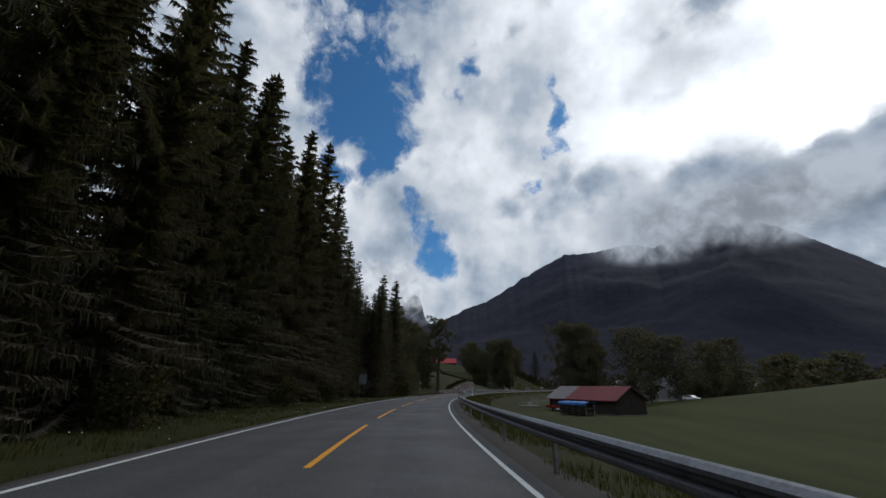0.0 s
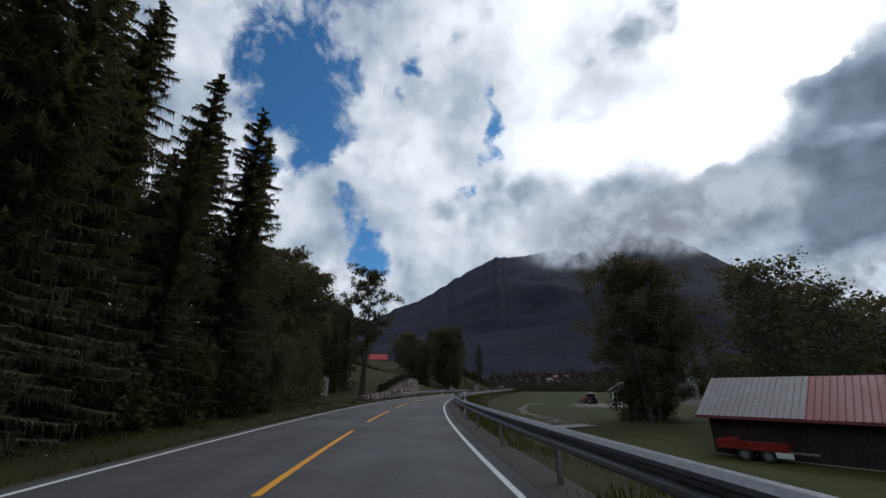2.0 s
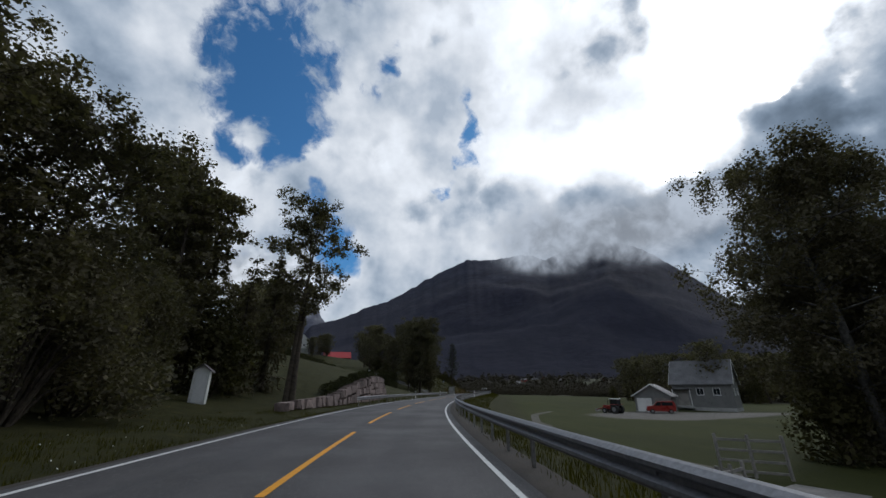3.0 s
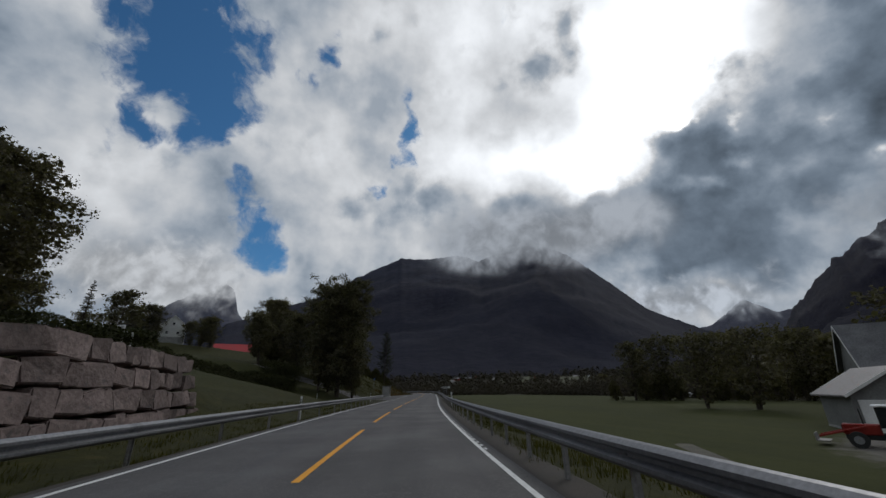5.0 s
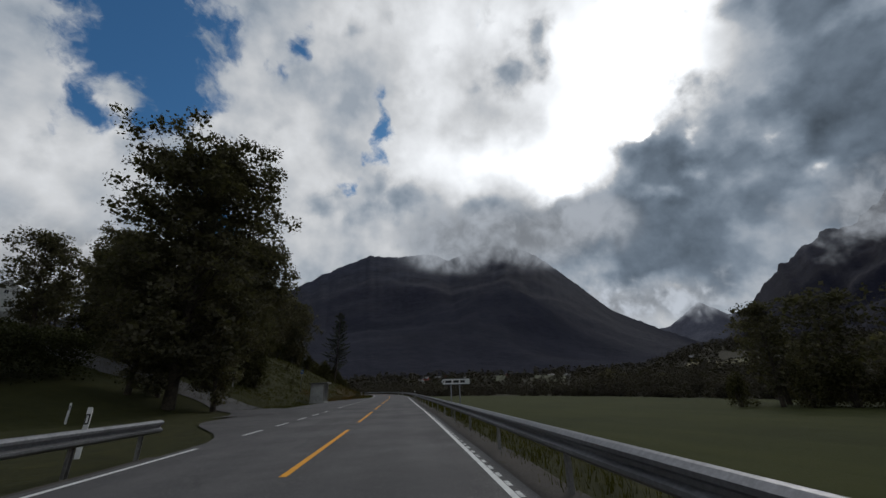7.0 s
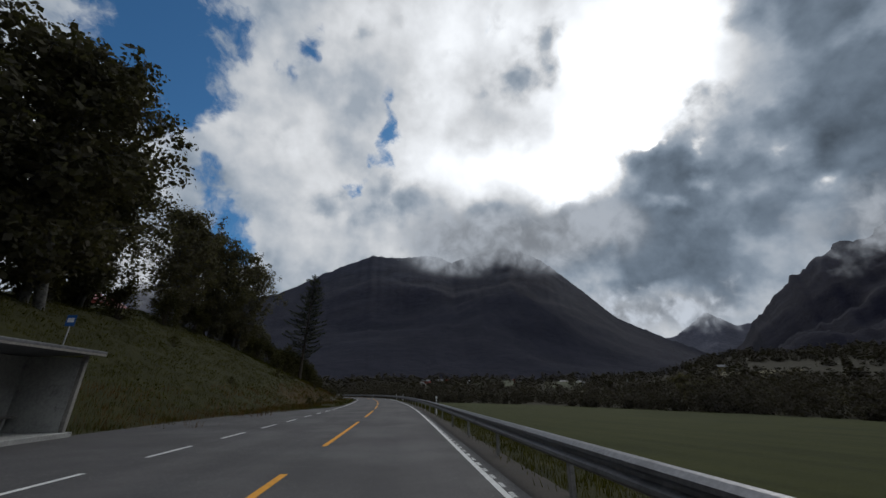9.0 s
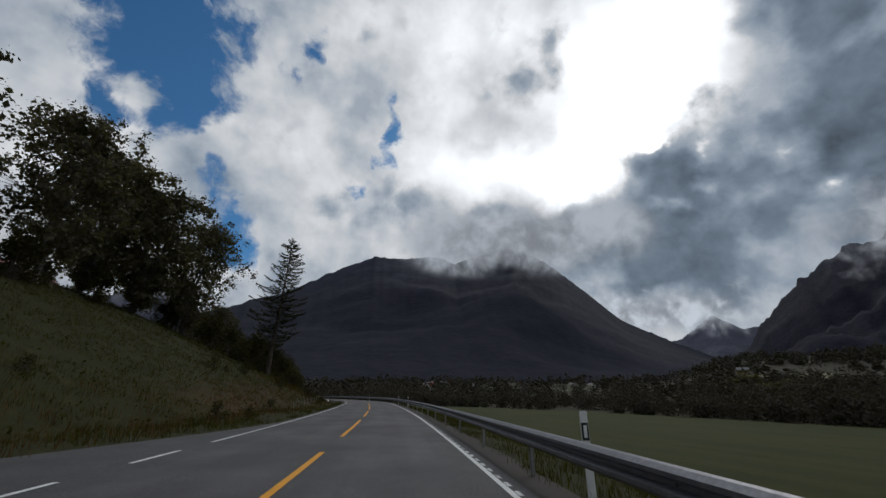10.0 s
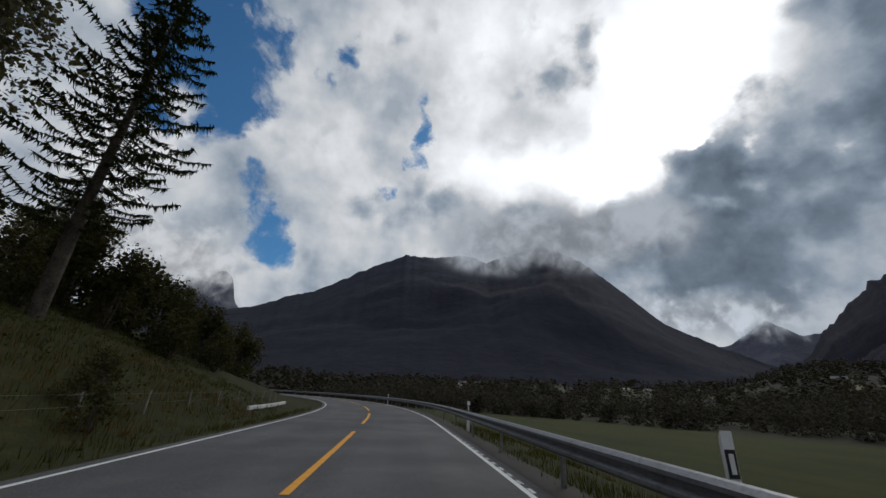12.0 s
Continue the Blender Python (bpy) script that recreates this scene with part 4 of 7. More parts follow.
def spruce_meshes(h, r, rnd, dense=1.0, drop=0.45, low=0.03, fine=1.0):
    """Trunk and crown of a spruce: whorls of drooping boughs with hanging sprays of twigs."""
    wood = Soup()
    wood.add(*limb([Vector((0, 0, -0.3)), Vector((0, 0, h * 0.5)), Vector((0, 0, h * 0.97))], [h * 0.014 + 0.06, h * 0.009 + 0.02, 0.015], 7))
    v, f = [], []
    z = h * low
    while z < h * 0.985:
        t = z / h
        reach = r * 1.08 * (1 - t) ** 0.72 * (0.6 + 0.4 * min(t / 0.12, 1)) * (0.86 + 0.28 * noise.noise((z * 0.7, r * 3, h))) + 0.12
        n = max(int((5 + 4 * (1 - t)) * dense), 4)
        a0 = rnd.uniform(0, 6.28)
        for k in range(n):
            a = a0 + 6.283 * k / n + rnd.uniform(-0.3, 0.3)
            L = reach * rnd.uniform(0.5, 1.2)
            up = Vector((0, 0, 1))
            out = Vector((math.cos(a), math.sin(a), 0))
            side = Vector((-math.sin(a), math.cos(a), 0))
            sag = drop * (1 - t) - 0.15 * t * 2
            base = Vector((0, 0, z + rnd.uniform(-0.35, 0.35)))
            m = max(int((3 + L * 2.2 * dense) * fine), 3)
            for i in range(m):
                u = (i + 0.6) / m
                p = base + out * (L * u) - up * (sag * L * u * (1.25 - 0.55 * u))
                w = ((0.30 + 0.42 * (1 - u)) * min(L, 1.6) * rnd.uniform(0.45, 1.1) * 0.55 + 0.07) * (1 - 0.11 * (fine - 1))
                q = out * (w * rnd.uniform(0.35, 0.9))
                for sg in (-1, 1):
                    tip = p + side * (sg * w) + q - up * (w * rnd.uniform(0.15, 0.75))
                    b = (0.10 + 0.05 * w) / fine ** 0.7 * (2.0 if u < 0.5 and fine > 1 else 1.0)
                    o = len(v)
                    v.extend((tuple(p - out * b), tuple(p + out * b - up * 0.02), tuple(tip)))
                    f.append((o, o + 1, o + 2))
                if rnd.random() < 0.8:
                    tip = p - up * rnd.uniform(0.25, 0.7) * min(1.0, L / 2 + 0.3) + out * 0.1
                    o = len(v)
                    v.extend((tuple(p - out * (0.13 / fine)), tuple(p + out * (0.13 / fine)), tuple(tip + side * rnd.uniform(-0.1, 0.1))))
                    f.append((o, o + 1, o + 2))
            p = base + out * L - up * (sag * L * 0.7)
            o = len(v)
            v.extend((tuple(p - out * 0.35 + side * 0.07), tuple(p - out * 0.35 - side * 0.07), tuple(p + out * 0.22 + up * 0.06)))
            f.append((o, o + 1, o + 2))
        z += (0.34 + 0.16 * (1 - t)) / dense ** 0.5 * (0.8 + 0.025 * h * 0.5)
    return wood.pair(), (v, f)


def larch_meshes(h, r, rnd):
    """An open larch: long uneven level boughs with gaps, a bare lower trunk."""
    wood = Soup()
    bend = lambda t: Vector((0.5 * math.sin(t * 2.2) * t, 0.25 * t, h * t))
    ts = [0, 0.2, 0.4, 0.6, 0.8, 0.98]
    wood.add(*limb([bend(t) + Vector((0, 0, -0.3 if t == 0 else 0)) for t in ts], [0.36 * (1 - t) + 0.02 for t in ts], 8))
    v, f = [], []
    boughs = []
    for k in range(190):
        t = 0.20 + 0.79 * (k / 190) ** 0.9
        a = k * 2.4 + rnd.uniform(-0.5, 0.5)
        L = r * ((1 - t) ** 0.75 * 0.95 + 0.10) * rnd.uniform(0.35, 1.15) * (0.75 if t < 0.35 else 1)
        out = Vector((math.cos(a), math.sin(a), 0))
        side = Vector((-math.sin(a), math.cos(a), 0))
        base = bend(t)
        rise = rnd.uniform(-0.12, 0.10)
        pts = [base + out * (L * u) + Vector((0, 0, L * (rise * u - 0.22 * u * (1 - u) * 2 + 0.10 * u * u))) for u in (0, 0.35, 0.7, 1.0)]
        boughs.append(limb(pts, [0.05 * (1 - t) + 0.02, 0.03, 0.018, 0.006], 4))
        m = max(int(L * 14), 8)
        for i in range(m):
            u = 0.14 + 0.86 * (i + rnd.random()) / m
            j = min(int(u * 3), 2)
            p = pts[j].lerp(pts[j + 1], u * 3 - j)
            for c in range(3):
                w = rnd.uniform(0.2, 0.6)
                tip = p + side * rnd.uniform(-1, 1) * w + out * rnd.uniform(-0.1, 0.4) * w + Vector((0, 0, rnd.uniform(-0.95, 0.2) * w))
                o = len(v)
                v.extend((tuple(p + out * 0.055), tuple(p - out * 0.055), tuple(tip)))
                f.append((o, o + 1, o + 2))
    return wood.pair(), (v, f), boughs


def leaf_faces(points, size, rnd, hang=0.0, wide=0.36):
    """Small folded leaves at the given points."""
    v, f = [], []
    for p in points:
        a, b = rnd.uniform(0, 6.283), rnd.uniform(-0.9, 0.9)
        s = size * rnd.uniform(0.6, 1.35)
        d = Vector((math.cos(a) * math.cos(b), math.sin(a) * math.cos(b), math.sin(b) - hang)).normalized()
        e = d.cross(Vector((rnd.uniform(-1, 1), rnd.uniform(-1, 1), rnd.uniform(-1, 1)))).normalized()
        o = len(v)
        v.extend((tuple(p), tuple(p + d * s * 0.55 + e * s * wide), tuple(p + d * s), tuple(p + d * s * 0.55 - e * s * wide)))
        f.append((o, o + 1, o + 2, o + 3))
    return v, f


def broadleaf_meshes(h, w, rnd, leaves=5200, size=0.24, clear=0.14, droop=0.0, lumps=46, stems=1, lean=0.0, full=0.62):
    """Trunk, limbs and leaves. The crown is a set of clumps at the ends of the limbs, with gaps between them."""
    wood = Soup()
    tips = []
    for st in range(stems):
        off = Vector((rnd.uniform(-0.5, 0.5), rnd.uniform(-0.5, 0.5), 0)) * (stems > 1)
        tilt = Vector((rnd.uniform(-1, 1) * w * 0.12, rnd.uniform(-1, 1) * w * 0.12, 0)) * (1 + 1.2 * (stems > 1)) + Vector((lean, 0, 0))
        ts = [0, 0.15, 0.4, 0.65, 0.9]
        wob = [Vector((rnd.uniform(-0.2, 0.2), rnd.uniform(-0.2, 0.2), 0)) for _ in ts]
        trunk = [off + tilt * t + wob[i] * t * 2 + Vector((0, 0, h * t - (0.4 if i == 0 else 0))) for i, t in enumerate(ts)]
        k = 0.016 * h / stems ** 0.5 + 0.05
        wood.add(*limb(trunk, [k * 1.25, k, k * 0.7, k * 0.4, k * 0.12], 8))
        for b in range(lumps // stems):
            t = clear + (0.97 - clear) * ((b + rnd.random()) / (lumps // stems)) ** 0.85
            i = min(int(np.searchsorted(ts, t)) - 1, 3)
            i = max(i, 0)
            p = trunk[i].lerp(trunk[i + 1], min((t - ts[i]) / (ts[i + 1] - ts[i]), 1))
            prof = math.sin(math.pi * min(max((t - clear * 0.5) / (1.06 - clear * 0.5), 0.0), 1.0)) ** full
            L = w * 0.5 * prof * rnd.uniform(0.55, 1.12)
            a = b * 2.4 + rnd.uniform(-0.7, 0.7)
            d = Vector((math.cos(a), math.sin(a), rnd.uniform(0.15, 0.75) * (1 - droop)))
            end = p + d * L
            mid = p.lerp(end, 0.5) + Vector((0, 0, 0.12 * L))
            wood.add(*limb([p, mid, end], [k * 0.34 * (1 - t * 0.6), k * 0.2 * (1 - t * 0.6), 0.012], 5))
            tips.append((end, 0.34 + 0.075 * w * rnd.uniform(0.5, 1.1)))
            tips.append((mid, 0.34 + 0.07 * w * rnd.uniform(0.5, 1.0)))
            for _ in range(4):
                e2 = p.lerp(end, rnd.uniform(0.35, 0.95)) + Vector((rnd.uniform(-1, 1), rnd.uniform(-1, 1), rnd.uniform(-0.3, 0.8))) * (L * 0.42 + 0.2)
                wood.add(*limb([mid, e2], [k * 0.12, 0.008], 3))
                tips.append((e2, 0.30 + 0.06 * w * rnd.uniform(0.5, 1.1)))
    pts, hearts = [], []
    tot = sum(r ** 2 for _, r in tips)
    for c, r in tips:
        for _ in range(int(leaves * r * r / tot)):
            q = Vector((rnd.gauss(0, 1), rnd.gauss(0, 1), rnd.gauss(0, 1)))
            u = rnd.random() ** 0.42
            q = q.normalized() * r * u
            q.z *= 0.72
            p = c + q
            if droop and rnd.random() < 0.75:
                p.z -= droop * rnd.random() * r * 2.1
            (hearts if u < 0.66 else pts).append(p)
    thin = 0.30 if droop else 0.33
    v, f = leaf_faces(pts, size, rnd, droop * 1.2, thin)
    v2, f2 = leaf_faces(hearts, size * 1.75, rnd, droop * 1.2, thin + 0.06)
    o = len(v)
    return wood.pair(), (v + v2, f + [tuple(i + o for i in q) for q in f2])


def bush_meshes(h, w, rnd, leaves, fine=1.0):
    """A bush leafy down to the ground: uneven clumps on short stems."""
    wood = Soup()
    pts, hearts = [], []
    clumps = []
    for k in range(20):
        a, t = k * 2.4 + rnd.uniform(-0.5, 0.5), rnd.random() ** 0.8
        reach = w * 0.36 * (1 - 0.75 * t ** 2) * rnd.uniform(0.35, 1.1)
        c = Vector((math.cos(a) * reach, math.sin(a) * reach, h * (0.10 + 0.76 * t)))
        clumps.append((c, w * rnd.uniform(0.13, 0.24)))
        wood.add(*limb([Vector((c.x * 0.12, c.y * 0.12, -0.2)), Vector((c.x * 0.5, c.y * 0.5, c.z * 0.6)), c], [0.012 * h, 0.008 * h, 0.004], 4))
    tot = sum(r * r for _, r in clumps)
    for c, r in clumps:
        for _ in range(int(leaves * r * r / tot)):
            q = Vector((rnd.gauss(0, 1), rnd.gauss(0, 1), rnd.gauss(0, 1))).normalized()
            u = rnd.random() ** 0.4
            p = c + Vector((q.x, q.y, q.z * 1.1)) * r * u * rnd.uniform(0.9, 1.15)
            p.z = max(p.z, 0.02)
            (hearts if u < 0.7 else pts).append(p)
    v, f = leaf_faces(pts, (0.022 * h + 0.045) * fine, rnd)
    v2, f2 = leaf_faces(hearts, (0.048 * h + 0.07) * fine, rnd)
    o = len(v)
    return wood.pair(), (v + v2, f + [tuple(i + o for i in q) for q in f2])


def make_tree(name, label, category, meshes, wood, leaf, group):
    """One tree with its parts, kept as the pattern for its copies."""
    root = thing(name, label, category, group)
    part("trunk", meshes[0], wood, root, smooth=True)
    part("crown", meshes[1], leaf, root)
    for b in meshes[2] if len(meshes) > 2 else ():
        part("bough", b, wood, root)
    return root


SPENT = set()


def plant(pattern, s, lat, scale=1.0, turn=None, z=None, plan=False):
    """Stands a tree on the ground: the pattern itself the first time, then copies."""
    x, y = (s, lat) if plan else at(s, lat)[:2]
    z = ground_z(x, y) - 0.05 if z is None else z
    rnd = random.Random(int(x * 31 + y * 17))
    turn = rnd.uniform(0, 360) if turn is None else turn
    m = pose(x, y, z, 0, 0, turn) @ Matrix.Diagonal((scale, scale, scale * rnd.uniform(0.95, 1.05), 1))
    if pattern.name not in SPENT:
        SPENT.add(pattern.name)
        pattern.matrix_basis = m
        return pattern
    made = copy_thing(pattern, m)
    made.scale = m.to_scale()
    return made


R = random.Random(5)
SPR_G, BIR_G, BRD_G, BSH_G = "spruces beside the road", "birches", "broadleaved trees", "bushes"
spruces = [make_tree("spruce", "tall dark green spruce with drooping boughs", "spruce", spruce_meshes(h, r, R, 1.05, fine=3.5), M["bark"], M["spruce"], SPR_G)
           for h, r in ((22.0, 3.7), (20.0, 3.3), (23.5, 4.1))]
backs = [make_tree("spruce", "tall dark spruce standing deep in the wood", "spruce", spruce_meshes(h, r, R, 0.62), M["bark"], M["spruce"], SPR_G)
         for h, r in ((22.5, 4.2), (20.5, 3.9))]
young = make_tree("young_spruce", "slender young dark spruce", "spruce", spruce_meshes(12.0, 2.0, R, 0.9), M["bark"], M["spruce"], SPR_G)
def birch_pair(n, size):
    return [make_tree("birch", "large weeping birch with hanging twigs", "birch", broadleaf_meshes(h, w, R, n, size, 0.07, 0.5, 80, st), M["birch_bark"], M["birch"], BIR_G)
            for h, w, st in ((17.0, 9.5, 2), (15.0, 9.0, 3))]


def broad_pair(n, size):
    return [make_tree("broadleaf_tree", "dark green broadleaved tree with an uneven crown", "tree", broadleaf_meshes(h, w, R, int(n * k), size, c, 0.0, 70, st), M["bark"], M["broad"], BRD_G)
            for h, w, k, c, st in ((18.0, 9.0, 1.0, 0.12, 1), (13.0, 8.0, 0.75, 0.08, 2))]


barn_birches, birches, birch_mids = birch_pair(90000, 0.125), birch_pair(16000, 0.25), birch_pair(6500, 0.28)
broads, mids = broad_pair(14500, 0.215), broad_pair(4000, 0.34)
aspen = make_tree("aspen", "tall thin-crowned aspen with bare forked stems", "tree", broadleaf_meshes(20.0, 9.5, R, 14000, 0.19, 0.30, 0.0, 34, 2), M["bark"], M["broad"], BRD_G)
poplar = make_tree("poplar", "narrow upright dark poplar", "tree", broadleaf_meshes(17.0, 4.8, R, 9500, 0.22, 0.06, 0.0, 60, 2), M["bark"], M["broad"], BRD_G)
ash = make_tree("broadleaf_tree", "huge spreading ash tree with a lobed crown", "tree", broadleaf_meshes(21.5, 14.0, R, 50000, 0.225, 0.08, 0.0, 120, 1, full=0.34), M["bark"], M["broad"], BRD_G)
NR = random.Random(21)
near_broad = make_tree("broadleaf_tree", "dark green broadleaved tree at the edge of the wood", "tree", broadleaf_meshes(13.0, 8.0, NR, 30000, 0.13, 0.08, 0.0, 70, 2), M["bark"], M["broad"], BRD_G)
near_bush = make_tree("bush", "dense dark leafy bush at the edge of the wood", "bush", bush_meshes(5.5, 5.0, NR, 11000, 0.52), M["bark"], M["broad"], BSH_G)
bushes = [make_tree("bush", "leafy green bush on the verge", "bush", bush_meshes(h, w, R, n), M["bark"], M["bush"], BSH_G)
          for h, w, n in ((5.5, 4.6, 3000), (3.0, 3.6, 2000), (1.5, 2.0, 700))]
larch = make_tree("larch", "tall old larch with thin uneven boughs", "larch", larch_meshes(22.8, 6.9, R), M["bark"], M["larch"], "larches")

# the spruce wood beside the road
for i in range(26):
    s_ = -15 + i * 2.12
    plant(spruces[(i * 2 + i // 3) % 3], s_, -12.1 - 1.3 * (i % 2) + R.uniform(-0.4, 0.4), R.uniform(0.96, 1.06) * (1.12 if 16 < i < 25 else 1.0))
plant(spruces[2], 39.6, -11.8, 1.0)
for i in range(12):
    plant(spruces[i % 3], 42.0 + i * 1.85, -10.3 - 1.6 * (i % 2) - (1.7 if i < 6 else 0.0) + R.uniform(-0.3, 0.3), R.uniform(0.62, 0.74))
for s, lat, k, sc in ((64.0, -12.6, 0, 0.93), (67.2, -11.3, 1, 1.02), (70.3, -12.2, 0, 0.90), (68.5, -15.0, 2, 0.88)):
    plant(spruces[k], s, lat, sc)
for s, lat, k, sc in ((44.0, -13.6, 0, 1.0), (47.0, -13.9, 1, 1.04), (50.4, -13.9, 2, 0.92)):
    plant(spruces[k], s, lat, sc)
for i in range(7):
    plant(spruces[i % 3], 52.6 + i * 1.9, -14.2 - 0.8 * (i % 2), 0.66 + 0.03 * (i % 3))
for i in range(20):
    plant(backs[i % 2], -16 + i * 3.1, -16.2 + R.uniform(-1.2, 1.2), R.uniform(0.90, 1.06))
for i in range(6):
    plant(backs[(i + 1) % 2], -16 + i * 10.0, -19.5 + R.uniform(-1.2, 1.2), R.uniform(1.0, 1.2))
    plant(backs[i % 2], -12 + i * 9.6, -20.5 + R.uniform(-1.2, 1.2), R.uniform(1.0, 1.2))
    plant(backs[i % 2], 46 + i * 4.0, -16.5 + R.uniform(-1.2, 1.2), R.uniform(0.70, 0.82))
for s, lat, k, sc in ((61.0, -16.5, 0, 0.98), (63.5, -18.5, 1, 1.05), (66.0, -20.0, 0, 1.05), (59.0, -18.0, 1, 1.0), (56.0, -15.6, 0, 0.85), (54.0, -9.7, 2, 0.66)):
    plant(backs[k % 2] if lat < -12 else spruces[k], s, lat, sc)
for i in range(22):
    plant(backs[i % 2], -14 + i * 3.3, -28.0 - 5.0 * (i % 3) + R.uniform(-1.5, 1.5), R.uniform(0.95, 1.2))
for i in range(12):
    plant(backs[(i + 1) % 2], -14 + i * 6.4, -23.0 + R.uniform(-2, 2), R.uniform(0.75, 0.95))
for s, lat, k, sc in ((-6, -9.6, 1, 0.8), (3, -9.4, 1, 0.7), (14, -9.4, 1, 0.8), (27, -9.3, 1, 0.7), (36, -9.4, 1, 0.8), (42, -10.2, 1, 0.7),
                      (54.5, -10.4, 0, 0.75), (58, -9.6, 1, 1.1), (62, -9.3, 0, 0.8), (66.5, -9.4, 1, 1.1), (71, -9.8, 3, 0.95), (74, -11.0, 3, 1.1), (76.5, -11.6, 3, 1.0), (69, -10.4, 3, 0.85)):
    plant(near_bush if k == 3 else bushes[k], s, lat, sc)
# broadleaved trees by the white kiosk, and those on the slope behind the stone wall
for pat, s, lat, sc in ((near_broad, 74, -15.0, 0.85), (near_broad, 78, -16.5, 0.95), (near_broad, 82.5, -15.4, 0.95), (poplar, 92.5, -17.3, 0.95), (poplar, 96, -18.3, 1.02), (poplar, 94.5, -21.0, 1.08), (near_bush, 77.5, -12.6, 1.0), (near_bush, 80.5, -12.4, 1.2), (near_bush, 83.5, -13.2, 1.3), (near_bush, 86.5, -14.2, 1.4), (near_bush, 89.3, -15.6, 1.4), (near_bush, 86.0, -18.0, 1.6), (near_bush, 91.5, -18.0, 1.5), (near_bush, 82.0, -17.0, 1.5), (bushes[0], 95.5, -15.2, 1.2), (bushes[0], 98.0, -16.5, 1.3),
                        (mids[0], 84, -22.5, 0.9), (poplar, 97, -22.5, 1.05), (mids[0], 72, -22, 0.8), (aspen, 101.5, -12.0, 0.93), (young, 103.5, -15.5, 1.15), (young, 107, -17.5, 1.2), (young, 99, -15.5, 0.85)):
    plant(pat, s, lat, sc)
for pat, x, y, sc in ((birches[0], -30, 143, 0.85), (birches[0], -34.5, 158.0, 1.15), (birch_mids[1], -38.5, 156.0, 1.15), (birches[1], -35.0, 149.5, 1.05), (mids[1], -31.0, 136.0, 0.8),
                      (poplar, -36.0, 163.0, 1.0), (mids[0], -50.0, 222.0, 0.95),
                      (mids[1], -30.5, 125.0, 0.75), ):
    plant(pat, x, y, sc, plan=True)
for pat, x, y, sc in ((birches[1], -62.5, 274.0, 0.95), (poplar, -68.0, 262.0, 1.0), (broads[1], -66.5, 270.0, 1.0), (broads[1], -46.0, 276.0, 0.85), (young, -49.5, 286.0, 1.1), (broads[1], -52.0, 283.0, 0.75),
                      (broads[1], -42.0, 272.0, 0.8), (young, -44.5, 283.0, 1.0),
                      (mids[1], -38, 141, 0.8), (young, -46, 176, 0.9), (mids[1], -52, 196, 0.8),
                      (mids[1], -57, 170, 0.9), (mids[0], -62, 205, 0.8), (young, -36, 205, 0.7),
                      (mids[1], -60, 232, 0.8), (mids[0], -70, 185, 0.8), (young, -49, 205, 1.0)):
    plant(pat, x, y, sc, plan=True)
# the great trees at the junction
for pat, x, y, sc in ((ash, 1.0, 192.3, 0.99), (broads[0], -2.6, 195.0, 0.64), (broads[1], 3.9, 193.0, 0.72), (broads[1], -0.6, 195.8, 0.80), (broads[1], -7.5, 206.5, 0.95), (broads[1], -1.2, 205.8, 0.95), (broads[0], -2.0, 208.5, 0.85), (bushes[0], -0.5, 206.0, 0.8), (broads[0], 4.5, 211.0, 0.60), (bushes[0], 6.0, 209.0, 0.8), (broads[0], -15.0, 222.0, 1.02), (broads[0], -17.0, 229.0, 1.06), (broads[1], -12.0, 217.0, 1.1),
                      (broads[1], -20.5, 238.0, 1.05), (broads[1], -16.0, 208.0, 0.85), (bushes[0], -9.5, 212.0, 1.2), (bushes[0], -14.0, 216.0, 1.3)):
    plant(pat, x, y, sc, plan=True)
# birches on the bank
for pat, x, y, sc in ((birches[0], 3.2, 234.5, 1.32), (birches[1], 0.5, 242.0, 1.2), (birch_mids[0], -4.0, 228.0, 1.15), (birches[1], 1.0, 231.0, 1.45), (birches[0], 5.6, 261.5, 1.08), (birches[1], 1.4, 244.6, 1.02),
                      (birches[1], 8.5, 275.5, 1.22), (birches[1], 5.0, 270.0, 1.15), (birches[0], 11.6, 285.5, 1.10), (bushes[0], 2.0, 238.0, 0.6),
                      (bushes[0], -2.0, 233.0, 0.6), (bushes[0], 4.5, 246.0, 0.9), (bushes[0], 0.0, 250.0, 1.2), (bushes[0], 5.5, 258.0, 0.9), (bushes[0], 7.0, 269.0, 0.9), (young, 2.7, 313.0, 0.85)):
    plant(pat, x, y, sc, plan=True)
for pat, x, y, sc in ((broads[1], 5.5, 284.0, 0.7), (broads[1], 10.0, 293.0, 0.7), (broads[1], 1.0, 279.0, 0.75), (broads[1], 14.5, 303.0, 0.7), (bushes[0], 9.5, 286.0, 1.0), (bushes[0], 13.5, 293.0, 1.0), (mids[1], 12.0, 302.0, 0.5), (bushes[0], 17.5, 297.0, 1.2), (bushes[0], 20.0, 303.0, 1.1),
                      (bushes[1], 22.5, 294.0, 1.2), (bushes[0], 25.0, 306.0, 1.0), (bushes[1], 25.5, 298.5, 1.1), (bushes[0], 16.0, 286.0, 0.9), (bushes[1], 20.0, 287.5, 1.2),
                      (bushes[1], 23.5, 284.5, 0.9), (mids[1], 8.0, 310.0, 0.6), (mids[1], 20.0, 318.0, 0.6), (mids[1], 12.0, 325.0, 0.7), (bushes[0], 28.0, 316.0, 1.2),
                      (bushes[0], 23.0, 326.0, 1.3)):
    plant(pat, x, y, sc, plan=True)
